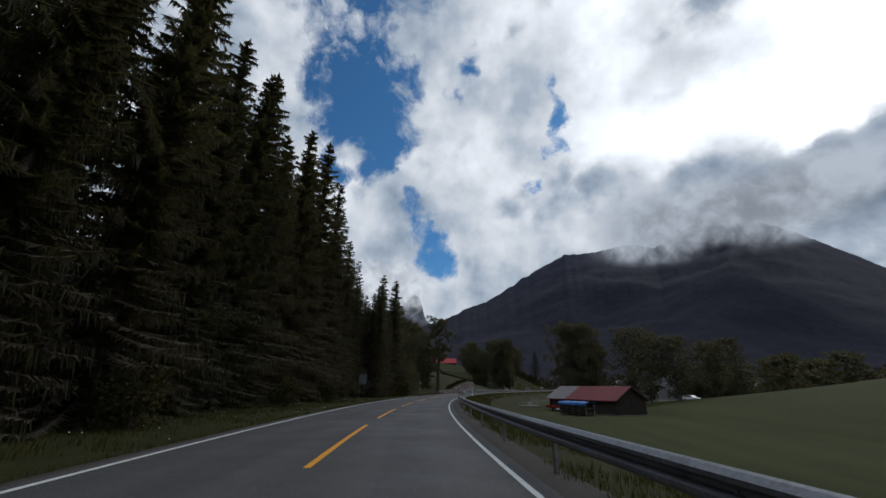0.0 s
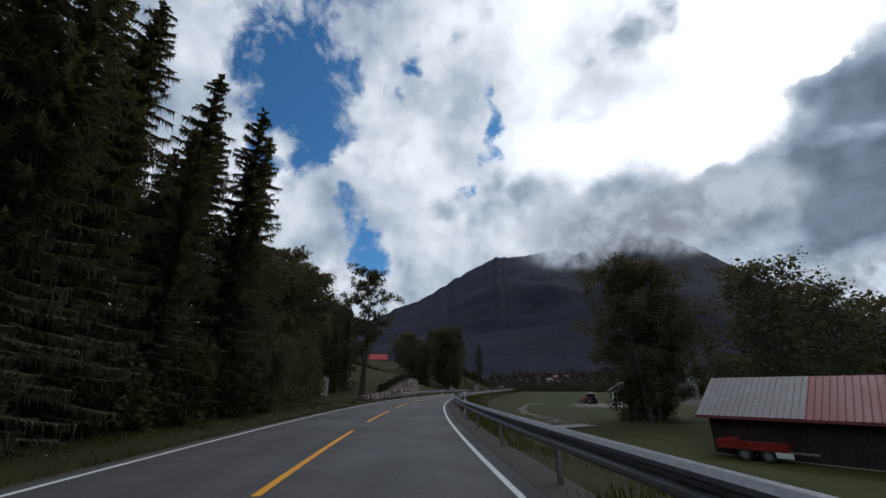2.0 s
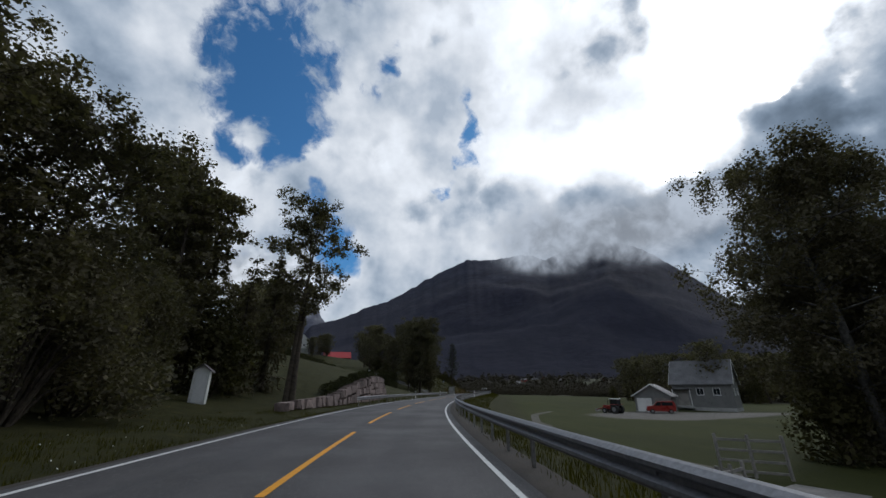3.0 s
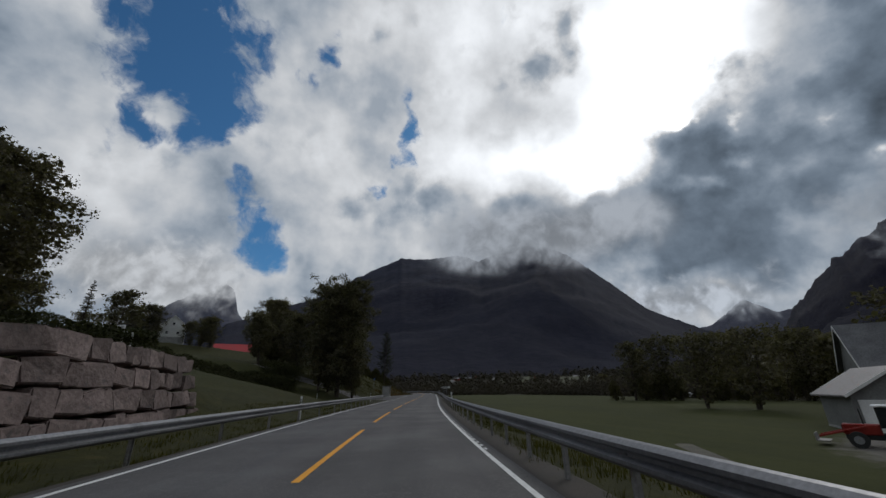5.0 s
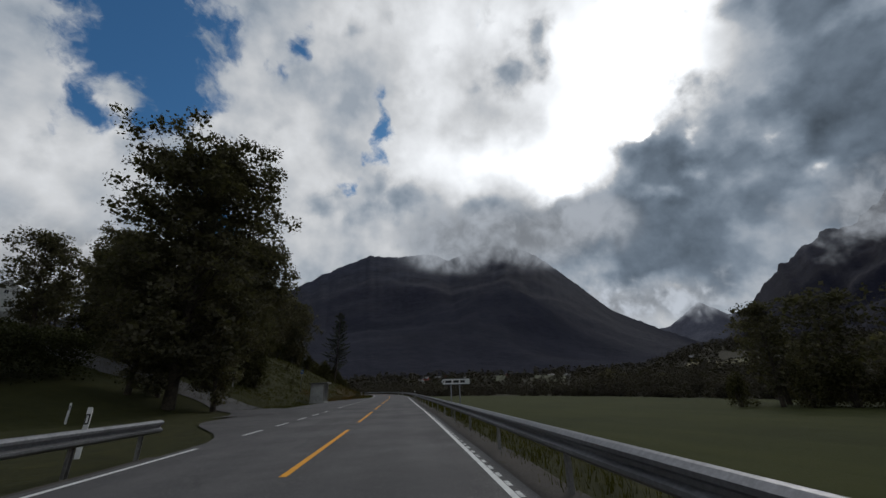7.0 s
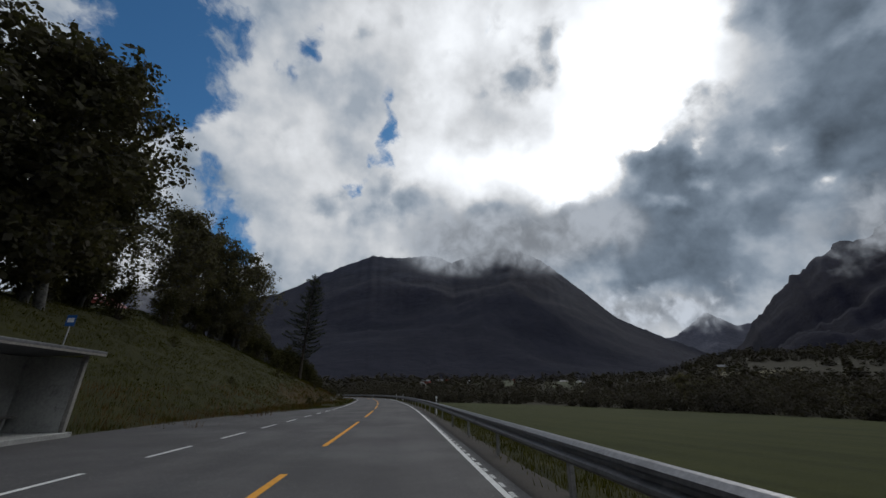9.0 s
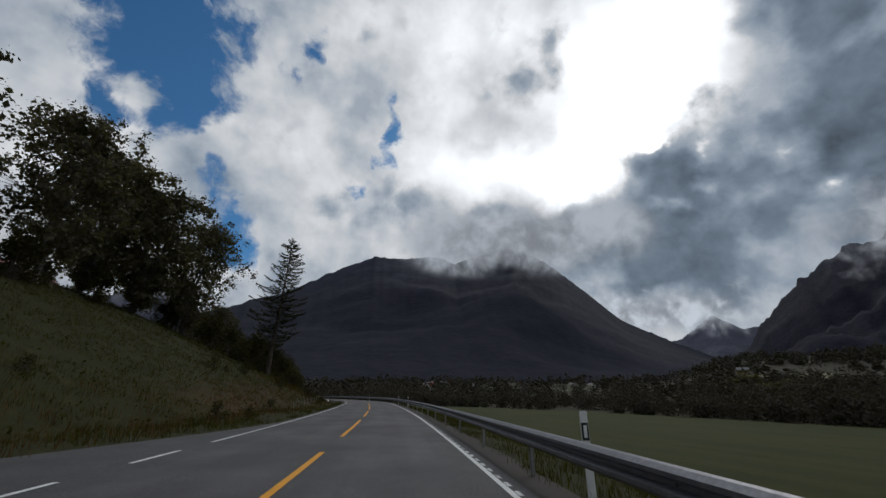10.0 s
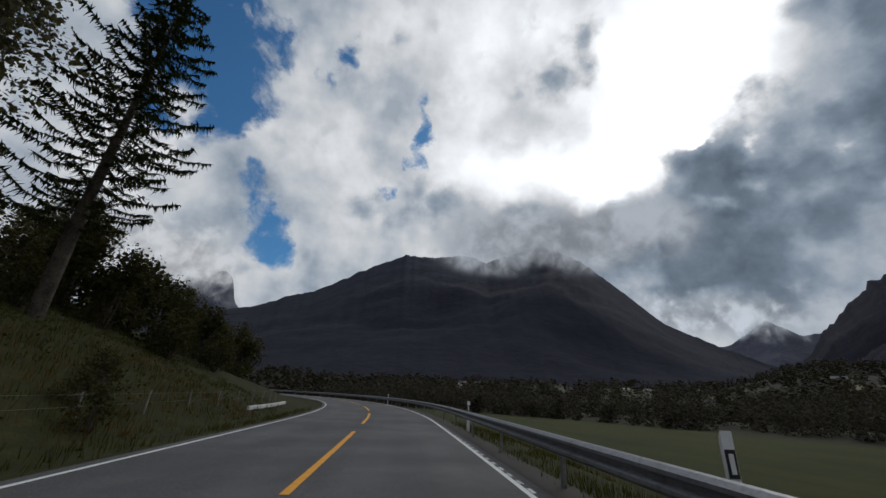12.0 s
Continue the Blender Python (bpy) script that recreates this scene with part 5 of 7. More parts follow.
for k, x, y, sc in ((0, 24.5, 290.0, 1.0), (0, 21.5, 291.0, 1.2), (0, 26.5, 295.0, 1.0), (0, 27.5, 301.0, 1.0), (0, 23.0, 297.0, 1.2), (1, 28.0, 291.0, 1.1), (1, 29.5, 297.0, 1.0)):
    plant(bushes[k], x, y, sc, plan=True)
plant(larch, 24.6, 284.0, 1.0, plan=True)
# trees by the barn and the house
for pat, x, y, sc in ((barn_birches[0], 15.2, 82.4, 1.0), (barn_birches[1], 17.6, 85.0, 0.88), (birch_mids[0], 25.0, 79.0, 0.86), (birch_mids[1], 29.0, 83.5, 0.86), (birch_mids[1], 33.0, 80.0, 0.84), (mids[1], 41.0, 84.0, 0.8), 
                      (mids[1], 48.0, 153.0, 0.75), (mids[1], 50.0, 148.0, 0.75), (mids[1], 48.0, 96.0, 0.9), (mids[1], 50.0, 130.0, 0.9), (mids[0], 58.0, 108.0, 0.85), (bushes[0], 52.0, 138.5, 1.0)):
    plant(pat, x, y, sc, plan=True)
# the clump of trees at the end of the field
for pat, x, y, sc in ((mids[0], 66.0, 185.0, 0.72), (mids[1], 70.0, 179.5, 1.05), (mids[0], 74.5, 173.0, 0.78), (mids[1], 78.0, 168.0, 1.0), (mids[1], 83.0, 161.0, 0.95), (mids[1], 72.0, 187.0, 0.85), (bushes[0], 13.2, 83.4, 0.8), (bushes[0], 17.0, 86.5, 0.9), (bushes[0], 79.0, 177.0, 1.2), (bushes[0], 66.0, 182.0, 0.9), (bushes[0], 69.5, 176.0, 0.9), (bushes[0], 73.0, 170.0, 1.0), (bushes[0], 77.5, 163.0, 0.9), (bushes[0], 82.0, 156.0, 1.0), (bushes[0], 63.0, 188.0, 0.8), (bushes[0], 71.0, 182.5, 1.1), (bushes[0], 75.5, 166.0, 1.1), (bushes[0], 80.0, 160.0, 1.1), (bushes[0], 68.0, 179.0, 1.1), (bushes[0], 85.0, 158.0, 1.2)):
    plant(pat, x, y, sc, plan=True)
# trees on the far side of the field
FR = random.Random(11)
fars = [make_tree("field_tree", "dark broadleaved tree beyond the field", "tree", broadleaf_meshes(h, w, R, 1150, 0.62, 0.06, 0.0, 30, st), M["bark"], M["broad"], BRD_G)
        for h, w, st in ((12.0, 8.0, 2), (8.0, 7.0, 3))]
for i in range(34):
    s_, l_ = FR.uniform(120, 330), FR.uniform(92, 150)
    x, y = at(min(s_, 300), l_)[:2]
    plant(FR.choice(fars), x, y, FR.uniform(0.55, 1.1), plan=True)
for x, y, sc in ((96, 172, 0.95), (104, 165, 1.0), (88, 158, 0.8), (112, 178, 1.0), (120, 160, 1.0), (92, 140, 0.9), (80, 128, 0.9), (102, 148, 1.0), (72, 112, 0.8), (86, 110, 0.9)):
    plant(fars[0], x, y, sc * 1.15, plan=True)


def far_woods():
    """Woods along the valley floor and the foot of the mountain, as loose clumps of leaves and points."""
    rnd = random.Random(21)
    v, f = [], []

    def clump(x, y, z, h, w, conifer):
        n = 46 if conifer else 60
        for _ in range(n):
            t = rnd.random()
            prof = (1 - t) ** 0.9 if conifer else math.sin(math.pi * (0.12 + 0.8 * t)) ** 0.7
            a = rnd.uniform(0, 6.283)
            p = Vector((x + math.cos(a) * w * prof * rnd.uniform(0.3, 0.5), y + math.sin(a) * w * prof * rnd.uniform(0.3, 0.5), z + h * t))
            s_ = w * (0.22 if conifer else 0.25) * rnd.uniform(0.6, 1.2)
            o = len(v)
            for k in range(3):
                b = a + 2.1 * k + rnd.uniform(-0.5, 0.5)
                v.append((p.x + math.cos(b) * s_, p.y + math.sin(b) * s_, p.z + rnd.uniform(-0.5, 0.9) * s_ * (1.2 if conifer else 1)))
            f.append((o, o + 1, o + 2))
    spots = []
    for i in range(6400):
        a = radians(rnd.uniform(-100, 26) if i % 4 else rnd.uniform(-80, -45))
        r = 205 + 1000 * rnd.random() ** 1.25
        x, y = 25 - math.sin(a) * r, 215 + math.cos(a) * r
        if -73 < math.degrees(a) < -57 and 420 < r < 580:
            continue
        if noise.noise((x * 0.007, y * 0.007, 4.0)) < -0.12 and r > 280:
            continue
        spots.append((x, y, r))
    s_, lat = road_place([p[0] for p in spots], [p[1] for p in spots])
    zs = height(np.array([p[0] for p in spots]), np.array([p[1] for p in spots]))
    for (x, y, r), sa, la, z in zip(spots, s_, lat, zs):
        if -14 < la < 30 and sa < 600:
            continue
        con = rnd.random() < 0.3
        k = 0.8 + r / 1800
        if r < 255:
            clump(x, y, z - 0.4, rnd.uniform(2.2, 5.0), rnd.uniform(4, 7), False)
            continue
        tall = 0.55 + 0.75 * (0.5 + 0.5 * noise.noise((x * 0.012, y * 0.012, 1.0)))
        clump(x, y, z - 0.4, rnd.uniform(5, 14) * k * tall, rnd.uniform(4.5, 8.5) * k * (0.6 if con else 1.0) * tall ** 0.5, con)
    me = mesh_of("far_woods", v, f, M["scrub"])
    return tagged(new("far_woods", me), "dark mixed woods across the valley floor", "woods", kind="stuff")


far_woods()


def thicket():
    """Willow scrub and low trees crowding the far edge of the field, too dense to count."""
    rnd = random.Random(33)
    pts, big = [], []
    for i in range(1150):
        s_ = rnd.uniform(186, 400)
        off = 1.5 + 46 * rnd.random() ** 1.7
        x, y = at(s_, float(field_end(s_)) + off)[:2]
        if noise.noise((x * 0.045, y * 0.045, 6.0)) < -0.30:
            continue
        swell = 0.75 + 0.6 * (0.5 + noise.noise((x * 0.05, y * 0.05, 2.0)))
        h = (rnd.uniform(1.4, 3.4) if off < 7 else rnd.uniform(2.4, 7.2)) * swell
        w = h * rnd.uniform(0.55, 0.95) + 0.8
        z = ground_z(x, y) - 0.2
        for k in range(int(115 + 22 * h)):
            t = rnd.random() ** 0.8
            a, q = rnd.uniform(0, 6.283), rnd.random() ** 0.5
            r = w * 0.5 * q * math.sin(math.pi * (0.16 + 0.78 * t)) ** 0.6 * (0.8 + 0.4 * noise.noise((a, t * 3, i)))
            (pts if q > 0.6 else big).append(Vector((x + math.cos(a) * r, y + math.sin(a) * r, z + h * t)))
    v, f = leaf_faces(pts, 0.26, rnd)
    v2, f2 = leaf_faces(big, 0.56, rnd)
    o = len(v)
    me = mesh_of("thicket", v + v2, f + [tuple(i + o for i in q) for q in f2], M["scrub"])
    return tagged(new("thicket", me), "dark willow scrub along the far edge of the field", "thicket", kind="stuff")


thicket()

# ---------------------------------------------------------------- guard rails

# outline of the beam: metres out from its back, metres above its lower edge
W_SHAPE = [(0.0, 0.0), (0.03, 0.012), (0.083, 0.055), (0.083, 0.095), (0.012, 0.135), (0.012, 0.175), (0.083, 0.215), (0.083, 0.255), (0.03, 0.298), (0.0, 0.31)]


def beam_mesh(s0, s1, lat, facing, low):
    v, f = [], []
    n = max(int((s1 - s0) / 1.0), 1)
    w = len(W_SHAPE)
    for layer, back in ((0, 0.0), (1, 0.006)):
        for i in range(n + 1):
            s = s0 + (s1 - s0) * i / n
            for o, z in W_SHAPE:
                v.append(at(s, lat + facing * (o - back), low + z))
    k = (n + 1) * w
    for i in range(n):
        for j in range(w - 1):
            a = i * w + j
            f.append((a, a + 1, a + w + 1, a + w))
            f.append((k + a, k + a + w, k + a + w + 1, k + a + 1))
    for j in (0, w - 1):
        for i in range(n):
            a = i * w + j
            f.append((a, a + w, k + a + w, k + a))
    return v, f


def guard_rail(s0, s1, lat, facing, spacing, label, top=0.75, end_post=True):
    rail = thing("guard_rail", label, "guard rail", "guard rails along the road", at=None)
    low = top - 0.31
    s = s0
    while s < s1 - 0.5:
        part("beam", beam_mesh(s, min(s + 4.04, s1), lat - facing * 0.0, facing, low), M["steel"], rail, smooth=False)
        s += 4.0
    # a post of channel section with its spacer block, shared by all
    prof = [(-0.05, -0.03), (0.05, -0.03), (0.05, 0.03), (0.038, 0.03), (0.038, -0.018), (-0.038, -0.018), (-0.038, 0.03), (-0.05, 0.03)]
    n = len(prof)
    pv = [(y, x, z) for z in (-0.9, top - 0.03) for x, y in prof]
    pf = [(i, (i + 1) % n, (i + 1) % n + n, i + n) for i in range(n)] + [tuple(range(n, 2 * n))]
    post = mesh_of("post", pv, pf, M["post_steel"])
    bolt = tube(0.018, 0.012, 0.02, seg=8, axis="x")
    bme = bpy.data.meshes.new("bolt")
    bolt.to_mesh(bme)
    bolt.free()
    bme.materials.append(M["steel"])
    s = s0 + 1.0
    while s < s1:
        ob = attach(new("post", post), rail)
        ob.matrix_basis = stand(s, lat - facing * 0.045)
        b = attach(new("bolt", bme), rail)
        b.matrix_basis = stand(s, lat + facing * 0.024, top - 0.155)
        s += spacing(s)
    return rail


guard_rail(-30, 470, RAIL_R, -1, lambda s: 4.0 if s < 74 or s > 158 else 2.0, "long galvanised steel guard rail on steel posts")
guard_rail(101.0, 168.6, RAIL_L, 1, lambda s: 4.0 if s < 140 else 2.0, "galvanised steel guard rail below the stone wall")


# ---------------------------------------------------------------- roadside posts and signs


def delineator():
    root = thing("delineator_post", "white plastic marker post behind the guard rail", "marker post", "marker posts")
    prof = [(-0.06, -0.02), (0.06, -0.02), (0.045, 0.03), (-0.045, 0.03)]
    n = 4
    v = [(x, y, z) for z in (-1.0, 1.02) for x, y in prof] + [(x, y, 1.10 if y < 0 else 1.03) for x, y in prof]
    f = [(i + k * n, (i + 1) % n + k * n, (i + 1) % n + (k + 1) * n, i + (k + 1) * n) for k in range(2) for i in range(n)] + [(8, 9, 10, 11)]
    part("post", (v, f), M["white"], root)
    part("band", box(0.105, 0.008, 0.24, (0, -0.024, 0.70), 0.002), M["black"], root, "black band")
    part("reflector", box(0.05, 0.008, 0.17, (0, -0.03, 0.735), 0.002), M["white"], root, "pale reflector")
    return root


mark = delineator()
first = True
for s, lat in ((29.3, 2.85), (67.3, 2.85), (147.5, 2.85), (229.4, 2.85), (271.8, 2.85), (285.0, 2.75), (137.5, -6.9), (168.6, -7.6), (184.0, -19.5), (318.0, 2.75)):
    m = stand(s, lat, max(ground_z(*at(s, lat)[:2]), -0.05) + 0.05 if lat < -7 else 0.0)
    if first:
        mark.matrix_basis = m
        first = False
    else:
        copy_thing(mark, m)


def sign_back():
    """A road sign seen from behind: a ribbed panel on two poles."""
    root = thing("road_sign", "grey metal back of a road sign on two poles", "road sign", at=stand(48.2, -9.7, ground_z(*at(48.2, -9.7)[:2]), -2))
    for x in (-0.30, 0.30):
        part("pole", tube(0.03, 0.03, 2.97, (x, 0.0, -0.2)), M["steel"], root, smooth=True)
    part("panel", box(1.0, 0.02, 1.15, (0, 0.05, 1.62), 0.004), M["sign_back"], root)
    for z in (1.85, 2.45):
        part("rib", box(0.94, 0.03, 0.05, (0, 0.025, z), 0.004), M["sign_back"], root)
    return root


sign_back()


def arrow_sign():
    """A white direction arrow on two poles behind the rail; its writing is too small to read."""
    root = thing("direction_sign", "white arrow-shaped direction sign with a dark border on two poles", "road sign", at=stand(178.0, 3.05, -0.25, -4))
    for x in (-0.25, 0.2):
        part("pole", tube(0.03, 0.03, 2.2, (x, 0.03, -0.3)), M["steel"], root, smooth=True)
    outer = [(-0.78, 1.90), (-0.66, 1.74), (0.72, 1.74), (0.76, 1.78), (0.76, 2.02), (0.72, 2.06), (-0.66, 2.06)]
    inner = [(-0.74, 1.90), (-0.645, 1.77), (0.715, 1.77), (0.735, 1.79), (0.735, 2.01), (0.715, 2.03), (-0.645, 2.03)]
    part("border", prism(outer, 0.02), M["black"], root, "dark border")
    board = part("board", prism(inner, 0.01), M["white"], root, "white board")
    board.location = (0, -0.012, 0)
    for x, w in ((-0.38, 0.34), (0.02, 0.30), (0.36, 0.24)):
        part("text_bar", box(w, 0.004, 0.12, (x, -0.022, 1.84), 0.0), M["black"], root, "dark bar of writing")
    part("arrow_head", ([(-0.70, -0.023, 1.90), (-0.61, -0.023, 1.83), (-0.61, -0.023, 1.97)], [(0, 1, 2)]), M["black"], root)
    return root


arrow_sign()

# ---------------------------------------------------------------- the stone wall


def stone_wall():
    """Courses of large rough blocks set back a little, with open joints."""
    rnd = random.Random(3)
    root = thing("stone_wall", "retaining wall of large rough pinkish-grey stone blocks", "stone wall")
    pool = []
    for k in range(9):
        bm = bmesh.new()
        bmesh.ops.create_cube(bm, size=1.0)
        bmesh.ops.bevel(bm, geom=bm.edges[:], offset=0.05, segments=2, affect="EDGES")
        moves = {c: Vector((rnd.uniform(-0.05, 0.07), rnd.uniform(-0.12, 0.04), rnd.uniform(-0.12, 0.04))) for c in itertools.product((0, 1), repeat=3)}
        for v in bm.verts:
            mv = moves[tuple(int(q > 0) for q in v.co)]
            sy, sz = (1 if v.co.y > 0 else -1), (1 if v.co.z > 0 else -1)
            v.co += Vector((mv.x, sy * mv.y, sz * mv.z)) + Vector((rnd.uniform(-1, 1), rnd.uniform(-1, 1), rnd.uniform(-1, 1))) * 0.012
        me = bpy.data.meshes.new("stone_block")
        bm.to_mesh(me)
        bm.free()
        me.materials.append(M["stone"])
        pool.append(me)
    def tall(a):
        return float(np.interp(a, [93, 103, 107, 112, 118, 124, 134.5], [0.6, 0.9, 1.5, 2.2, 2.9, 3.3, 3.2]))

    for course, start in enumerate((1.5, 11.0, 15.5, 21.5)):
        s = WALL_FROM + start
        while s < WALL_TO - 0.25 - course * 0.12:
            w = min(rnd.choice((0.6, 0.8, 1.0, 1.2, 1.6)) * rnd.uniform(0.9, 1.1), WALL_TO - s - course * 0.12)
            if w < 0.4:
                break
            a = s + w / 2
            rows = max(int(math.ceil(tall(a) / 0.92 - 0.15)), course + 1)
            h = tall(a) / rows
            ob = attach(new("stone_block", rnd.choice(pool)), root)
            m = stand(a, float(wall_lat(a)) - 0.2 * course - 0.35, -0.12 + h * (course + 0.5), rnd.uniform(-5, 5) - 1)
            ob.matrix_basis = m @ pose(0, 0, 0, rnd.uniform(-7, 7), rnd.uniform(-3, 3) - 5, 0) @ Matrix.Diagonal((rnd.uniform(0.85, 1.06), w * 0.965, h * rnd.uniform(0.90, 1.05), 1))
            s += w
    return root


stone_wall()


def hedge(name, label, pts, w, h, n, leaf=0.13):
    """A clipped hedge along a line of plan points."""
    rnd = random.Random(int(pts[0][0] * 7) + n)
    root = thing(name, label, "hedge", "hedges")
    seg = [(np.array(a), np.array(b)) for a, b in zip(pts[:-1], pts[1:])]
    lens = [np.linalg.norm(b - a) for a, b in seg]
    leaves = []
    wood = Soup()
    for (a, b), L in zip(seg, lens):
        d = (b - a) / L
        nrm = np.array([d[1], -d[0]])
        for i in range(int(n * L / sum(lens))):
            t = rnd.random()
            q = a + (b - a) * t
            u, hh = rnd.uniform(-1, 1), rnd.random() ** 0.6
            bulge = 0.85 + 0.25 * noise.noise((q[0] * 0.5, q[1] * 0.5, 0))
            p = q + nrm * (u * w / 2 * bulge * (1.1 - 0.25 * hh))
            leaves.append(Vector((p[0], p[1], ground_z_fast(p[0], p[1]) + hh * h * bulge)))
        k = int(L / 0.9)
        for i in range(k):
            q = a + (b - a) * (i + 0.5) / k
            g = ground_z_fast(q[0], q[1])
            wood.add(*limb([Vector((q[0], q[1], g - 0.2)), Vector((q[0] + rnd.uniform(-0.2, 0.2), q[1], g + h * 0.7))], [0.03, 0.01], 4))
    tagged(part("stems", wood.pair(), M["bark"], root), kind="stuff")
    part("leaves", leaf_faces(leaves, leaf, rnd), M["hedge"], root)
    return root


_gx, _gy = np.arange(-75, 60, 1.5), np.arange(70, 300, 1.5)
_GZ = height(*[a.ravel() for a in np.meshgrid(_gx, _gy)]).reshape(len(_gy), len(_gx))


def ground_z_fast(x, y):
    i = min(max((x - _gx[0]) / 1.5, 0), len(_gx) - 1.001)
    j = min(max((y - _gy[0]) / 1.5, 0), len(_gy) - 1.001)
    a, b = int(i), int(j)
    u, w = i - a, j - b
    return float((_GZ[b, a] * (1 - u) + _GZ[b, a + 1] * u) * (1 - w) + (_GZ[b + 1, a] * (1 - u) + _GZ[b + 1, a + 1] * u) * w)


hedge("hedge", "dark clipped hedge on top of the stone wall", [tuple(at(s, l)[:2]) for s, l in ((107, -10.9), (114, -11.0), (121, -11.4), (128, -12.6), (133.5, -14.0))], 1.3, 1.0, 11000, 0.16)
hedge("hedge", "long dark hedge running up the grassy slope", [(-42.0, 167.0), (-29.0, 175.0), (-18.0, 181.0), (-6.5, 186.0)], 2.6, 3.1, 26000, 0.2)
hedge("hedge", "tall rounded dark hedge by the side road", [(-12.0, 190.0), (-9.5, 194.0), (-7.5, 198.0)], 4.4, 4.4, 12000, 0.2)


# ---------------------------------------------------------------- buildings


def gable_roof(w, l, rise, over, thick, z):
    """A saddle roof whose ridge runs along y: two slabs joined at the ridge."""
    a, b = w / 2 + over, l / 2 + over
    k = rise * (a / (w / 2))
    lo = z - (k - rise)
    top = z + rise
    prof = [(-a, lo), (0, top), (a, lo), (a, lo + thick), (0, top + thick), (-a, lo + thick)]
    return prism(prof, 2 * b)


def wall_box(w, l, h, rise):
    """Four walls with gables at both ends."""
    prof = [(-w / 2, 0), (w / 2, 0), (w / 2, h), (0, h + rise), (-w / 2, h)]
    return prism(prof, l)


def window(parent, m, w, h, bars=1, frame_mat=None):
    """A window set in a wall: frame, panes behind bars, sill. y points out of the wall."""
    fm = frame_mat or M["white"]
    t = 0.07
    fr = join(box(w, 0.06, t, (0, 0.02, 0), 0.004), box(w, 0.06, t, (0, 0.02, h - t), 0.004),
              box(t, 0.06, h - 2 * t, (-w / 2 + t / 2, 0.02, t), 0.004), box(t, 0.06, h - 2 * t, (w / 2 - t / 2, 0.02, t), 0.004),
              *[box(0.04, 0.05, h - 2 * t, (-w / 2 + w * (i + 1) / (bars + 1), 0.02, t), 0.003) for i in range(bars)])
    win = part("window", fr, fm, parent)
    win.matrix_basis = m
    part("pane", box(w - 2 * t, 0.012, h - 2 * t, (0, 0.006, t), 0.0), M["glass"], win, "dark glass")
    part("sill", box(w + 0.1, 0.1, 0.035, (0, 0.05, -0.035), 0.004), fm, win)
    return win


def boards(w, h, mat, parent, m, step=0.19, name="cladding_board", horizontal=True):
    """Overlapping cladding boards on a wall, one mesh shared by all."""
    bm = box(w if horizontal else step * 0.92, 0.022, step * 0.94 if horizontal else h, (0, 0, 0), 0.004)
    me = bpy.data.meshes.new(name)
    bm.to_mesh(me)
    bm.free()
    me.materials.append(mat)
    n = int((h if horizontal else w) / step)
    for i in range(n):
        ob = attach(new(name, me), parent)
        off = (0, 0.012, i * step) if horizontal else (-w / 2 + (i + 0.5) * step, 0.012, 0)
        ob.matrix_basis = m @ pose(*off)


def house(name, label, m, w, l, h, rise, wall_mat, roof_mat, windows=(), chimney=None, clad=True, roof_label="", over=0.4, deep=0.9):
    """windows: (side, along, up, width, height, bars); side 0 is -x, 1 is +x, 2 is -y, 3 is +y."""
    root = thing(name, label, "house" if "house" in name else "barn", at=m)
    part("wall", wall_box(w, l, h, rise), wall_mat, root)
    part("roof", gable_roof(w, l, rise, over, 0.12, h + 0.01), roof_mat, root, roof_label)
    part("foundation", box(w + 0.06, l + 0.06, deep, (0, 0, 0.15 - deep), 0.01), M["concrete"], root)
    poses = {0: lambda a: pose(-w / 2, a, 0, 0, 0, 90), 1: lambda a: pose(w / 2, a, 0, 0, 0, -90), 2: lambda a: pose(a, -l / 2, 0, 0, 0, 180), 3: lambda a: pose(a, l / 2, 0, 0, 0, 0)}
    if clad:
        for side, (ww, hh) in {0: (l, h), 1: (l, h), 2: (w, h), 3: (w, h)}.items():
            boards(ww, hh - 0.1, wall_mat, root, poses[side](0))
    for side, along, up, ww, hh, bars in windows:
        window(root, poses[side](along) @ pose(0, 0.03, up), ww, hh, bars)
    # barge boards on the gables
    a = w / 2 + over
    k = rise * a / (w / 2)
    ang = math.degrees(math.atan2(k, a))
    for sg in (-1, 1):
        for end in (-1, 1):
            b = part("barge_board", box(math.hypot(a, k), 0.03, 0.18, (0, 0, -0.1), 0.004), M["white_wood"] if wall_mat != M["dark_wood"] else M["dark_wood"], root)
            b.matrix_basis = pose(sg * a / 2, end * (l / 2 + over + 0.017), h + rise - k / 2 + 0.06, 0, 0, 0) @ pose(0, 0, 0, 0, sg * ang, 0)
    if chimney:
        c = part("chimney", box(0.6, 0.6, 1.1, (chimney[0], chimney[1], h + rise - 0.45), 0.02), M["slate"], root, "dark brick chimney")
        part("cap", box(0.72, 0.72, 0.06, (chimney[0], chimney[1], h + rise + 0.66), 0.01), M["concrete"], c)
    return root


def heading(ax, ay, bx, by):
    """Turn, in degrees, that lays local y along the way from a to b."""
    return math.degrees(math.atan2(-(bx - ax), by - ay))


# old barn with a red tin roof
barn_turn = heading(14.3, 53.9, 7.1, 64.3)
barn = house("barn", "low dark wooden barn with a faded red tin roof", pose(13.3, 60.9, -1.95, 0, 0, barn_turn), 5.6, 12.4, 1.95, 1.55, M["dark_wood"], M["red_roof"], clad=False,
             roof_label="faded red profiled tin roof")
for side, x in ((0, -2.8), (1, 2.8)):
    boards(12.4, 1.85, M["dark_wood"], barn, pose(x, 0, 0, 0, 0, 90 if side == 0 else -90), 0.24, "wall_board", False)
boards(5.6, 1.85, M["dark_wood"], barn, pose(0, -6.2, 0, 0, 0, 180), 0.24, "wall_board", False)
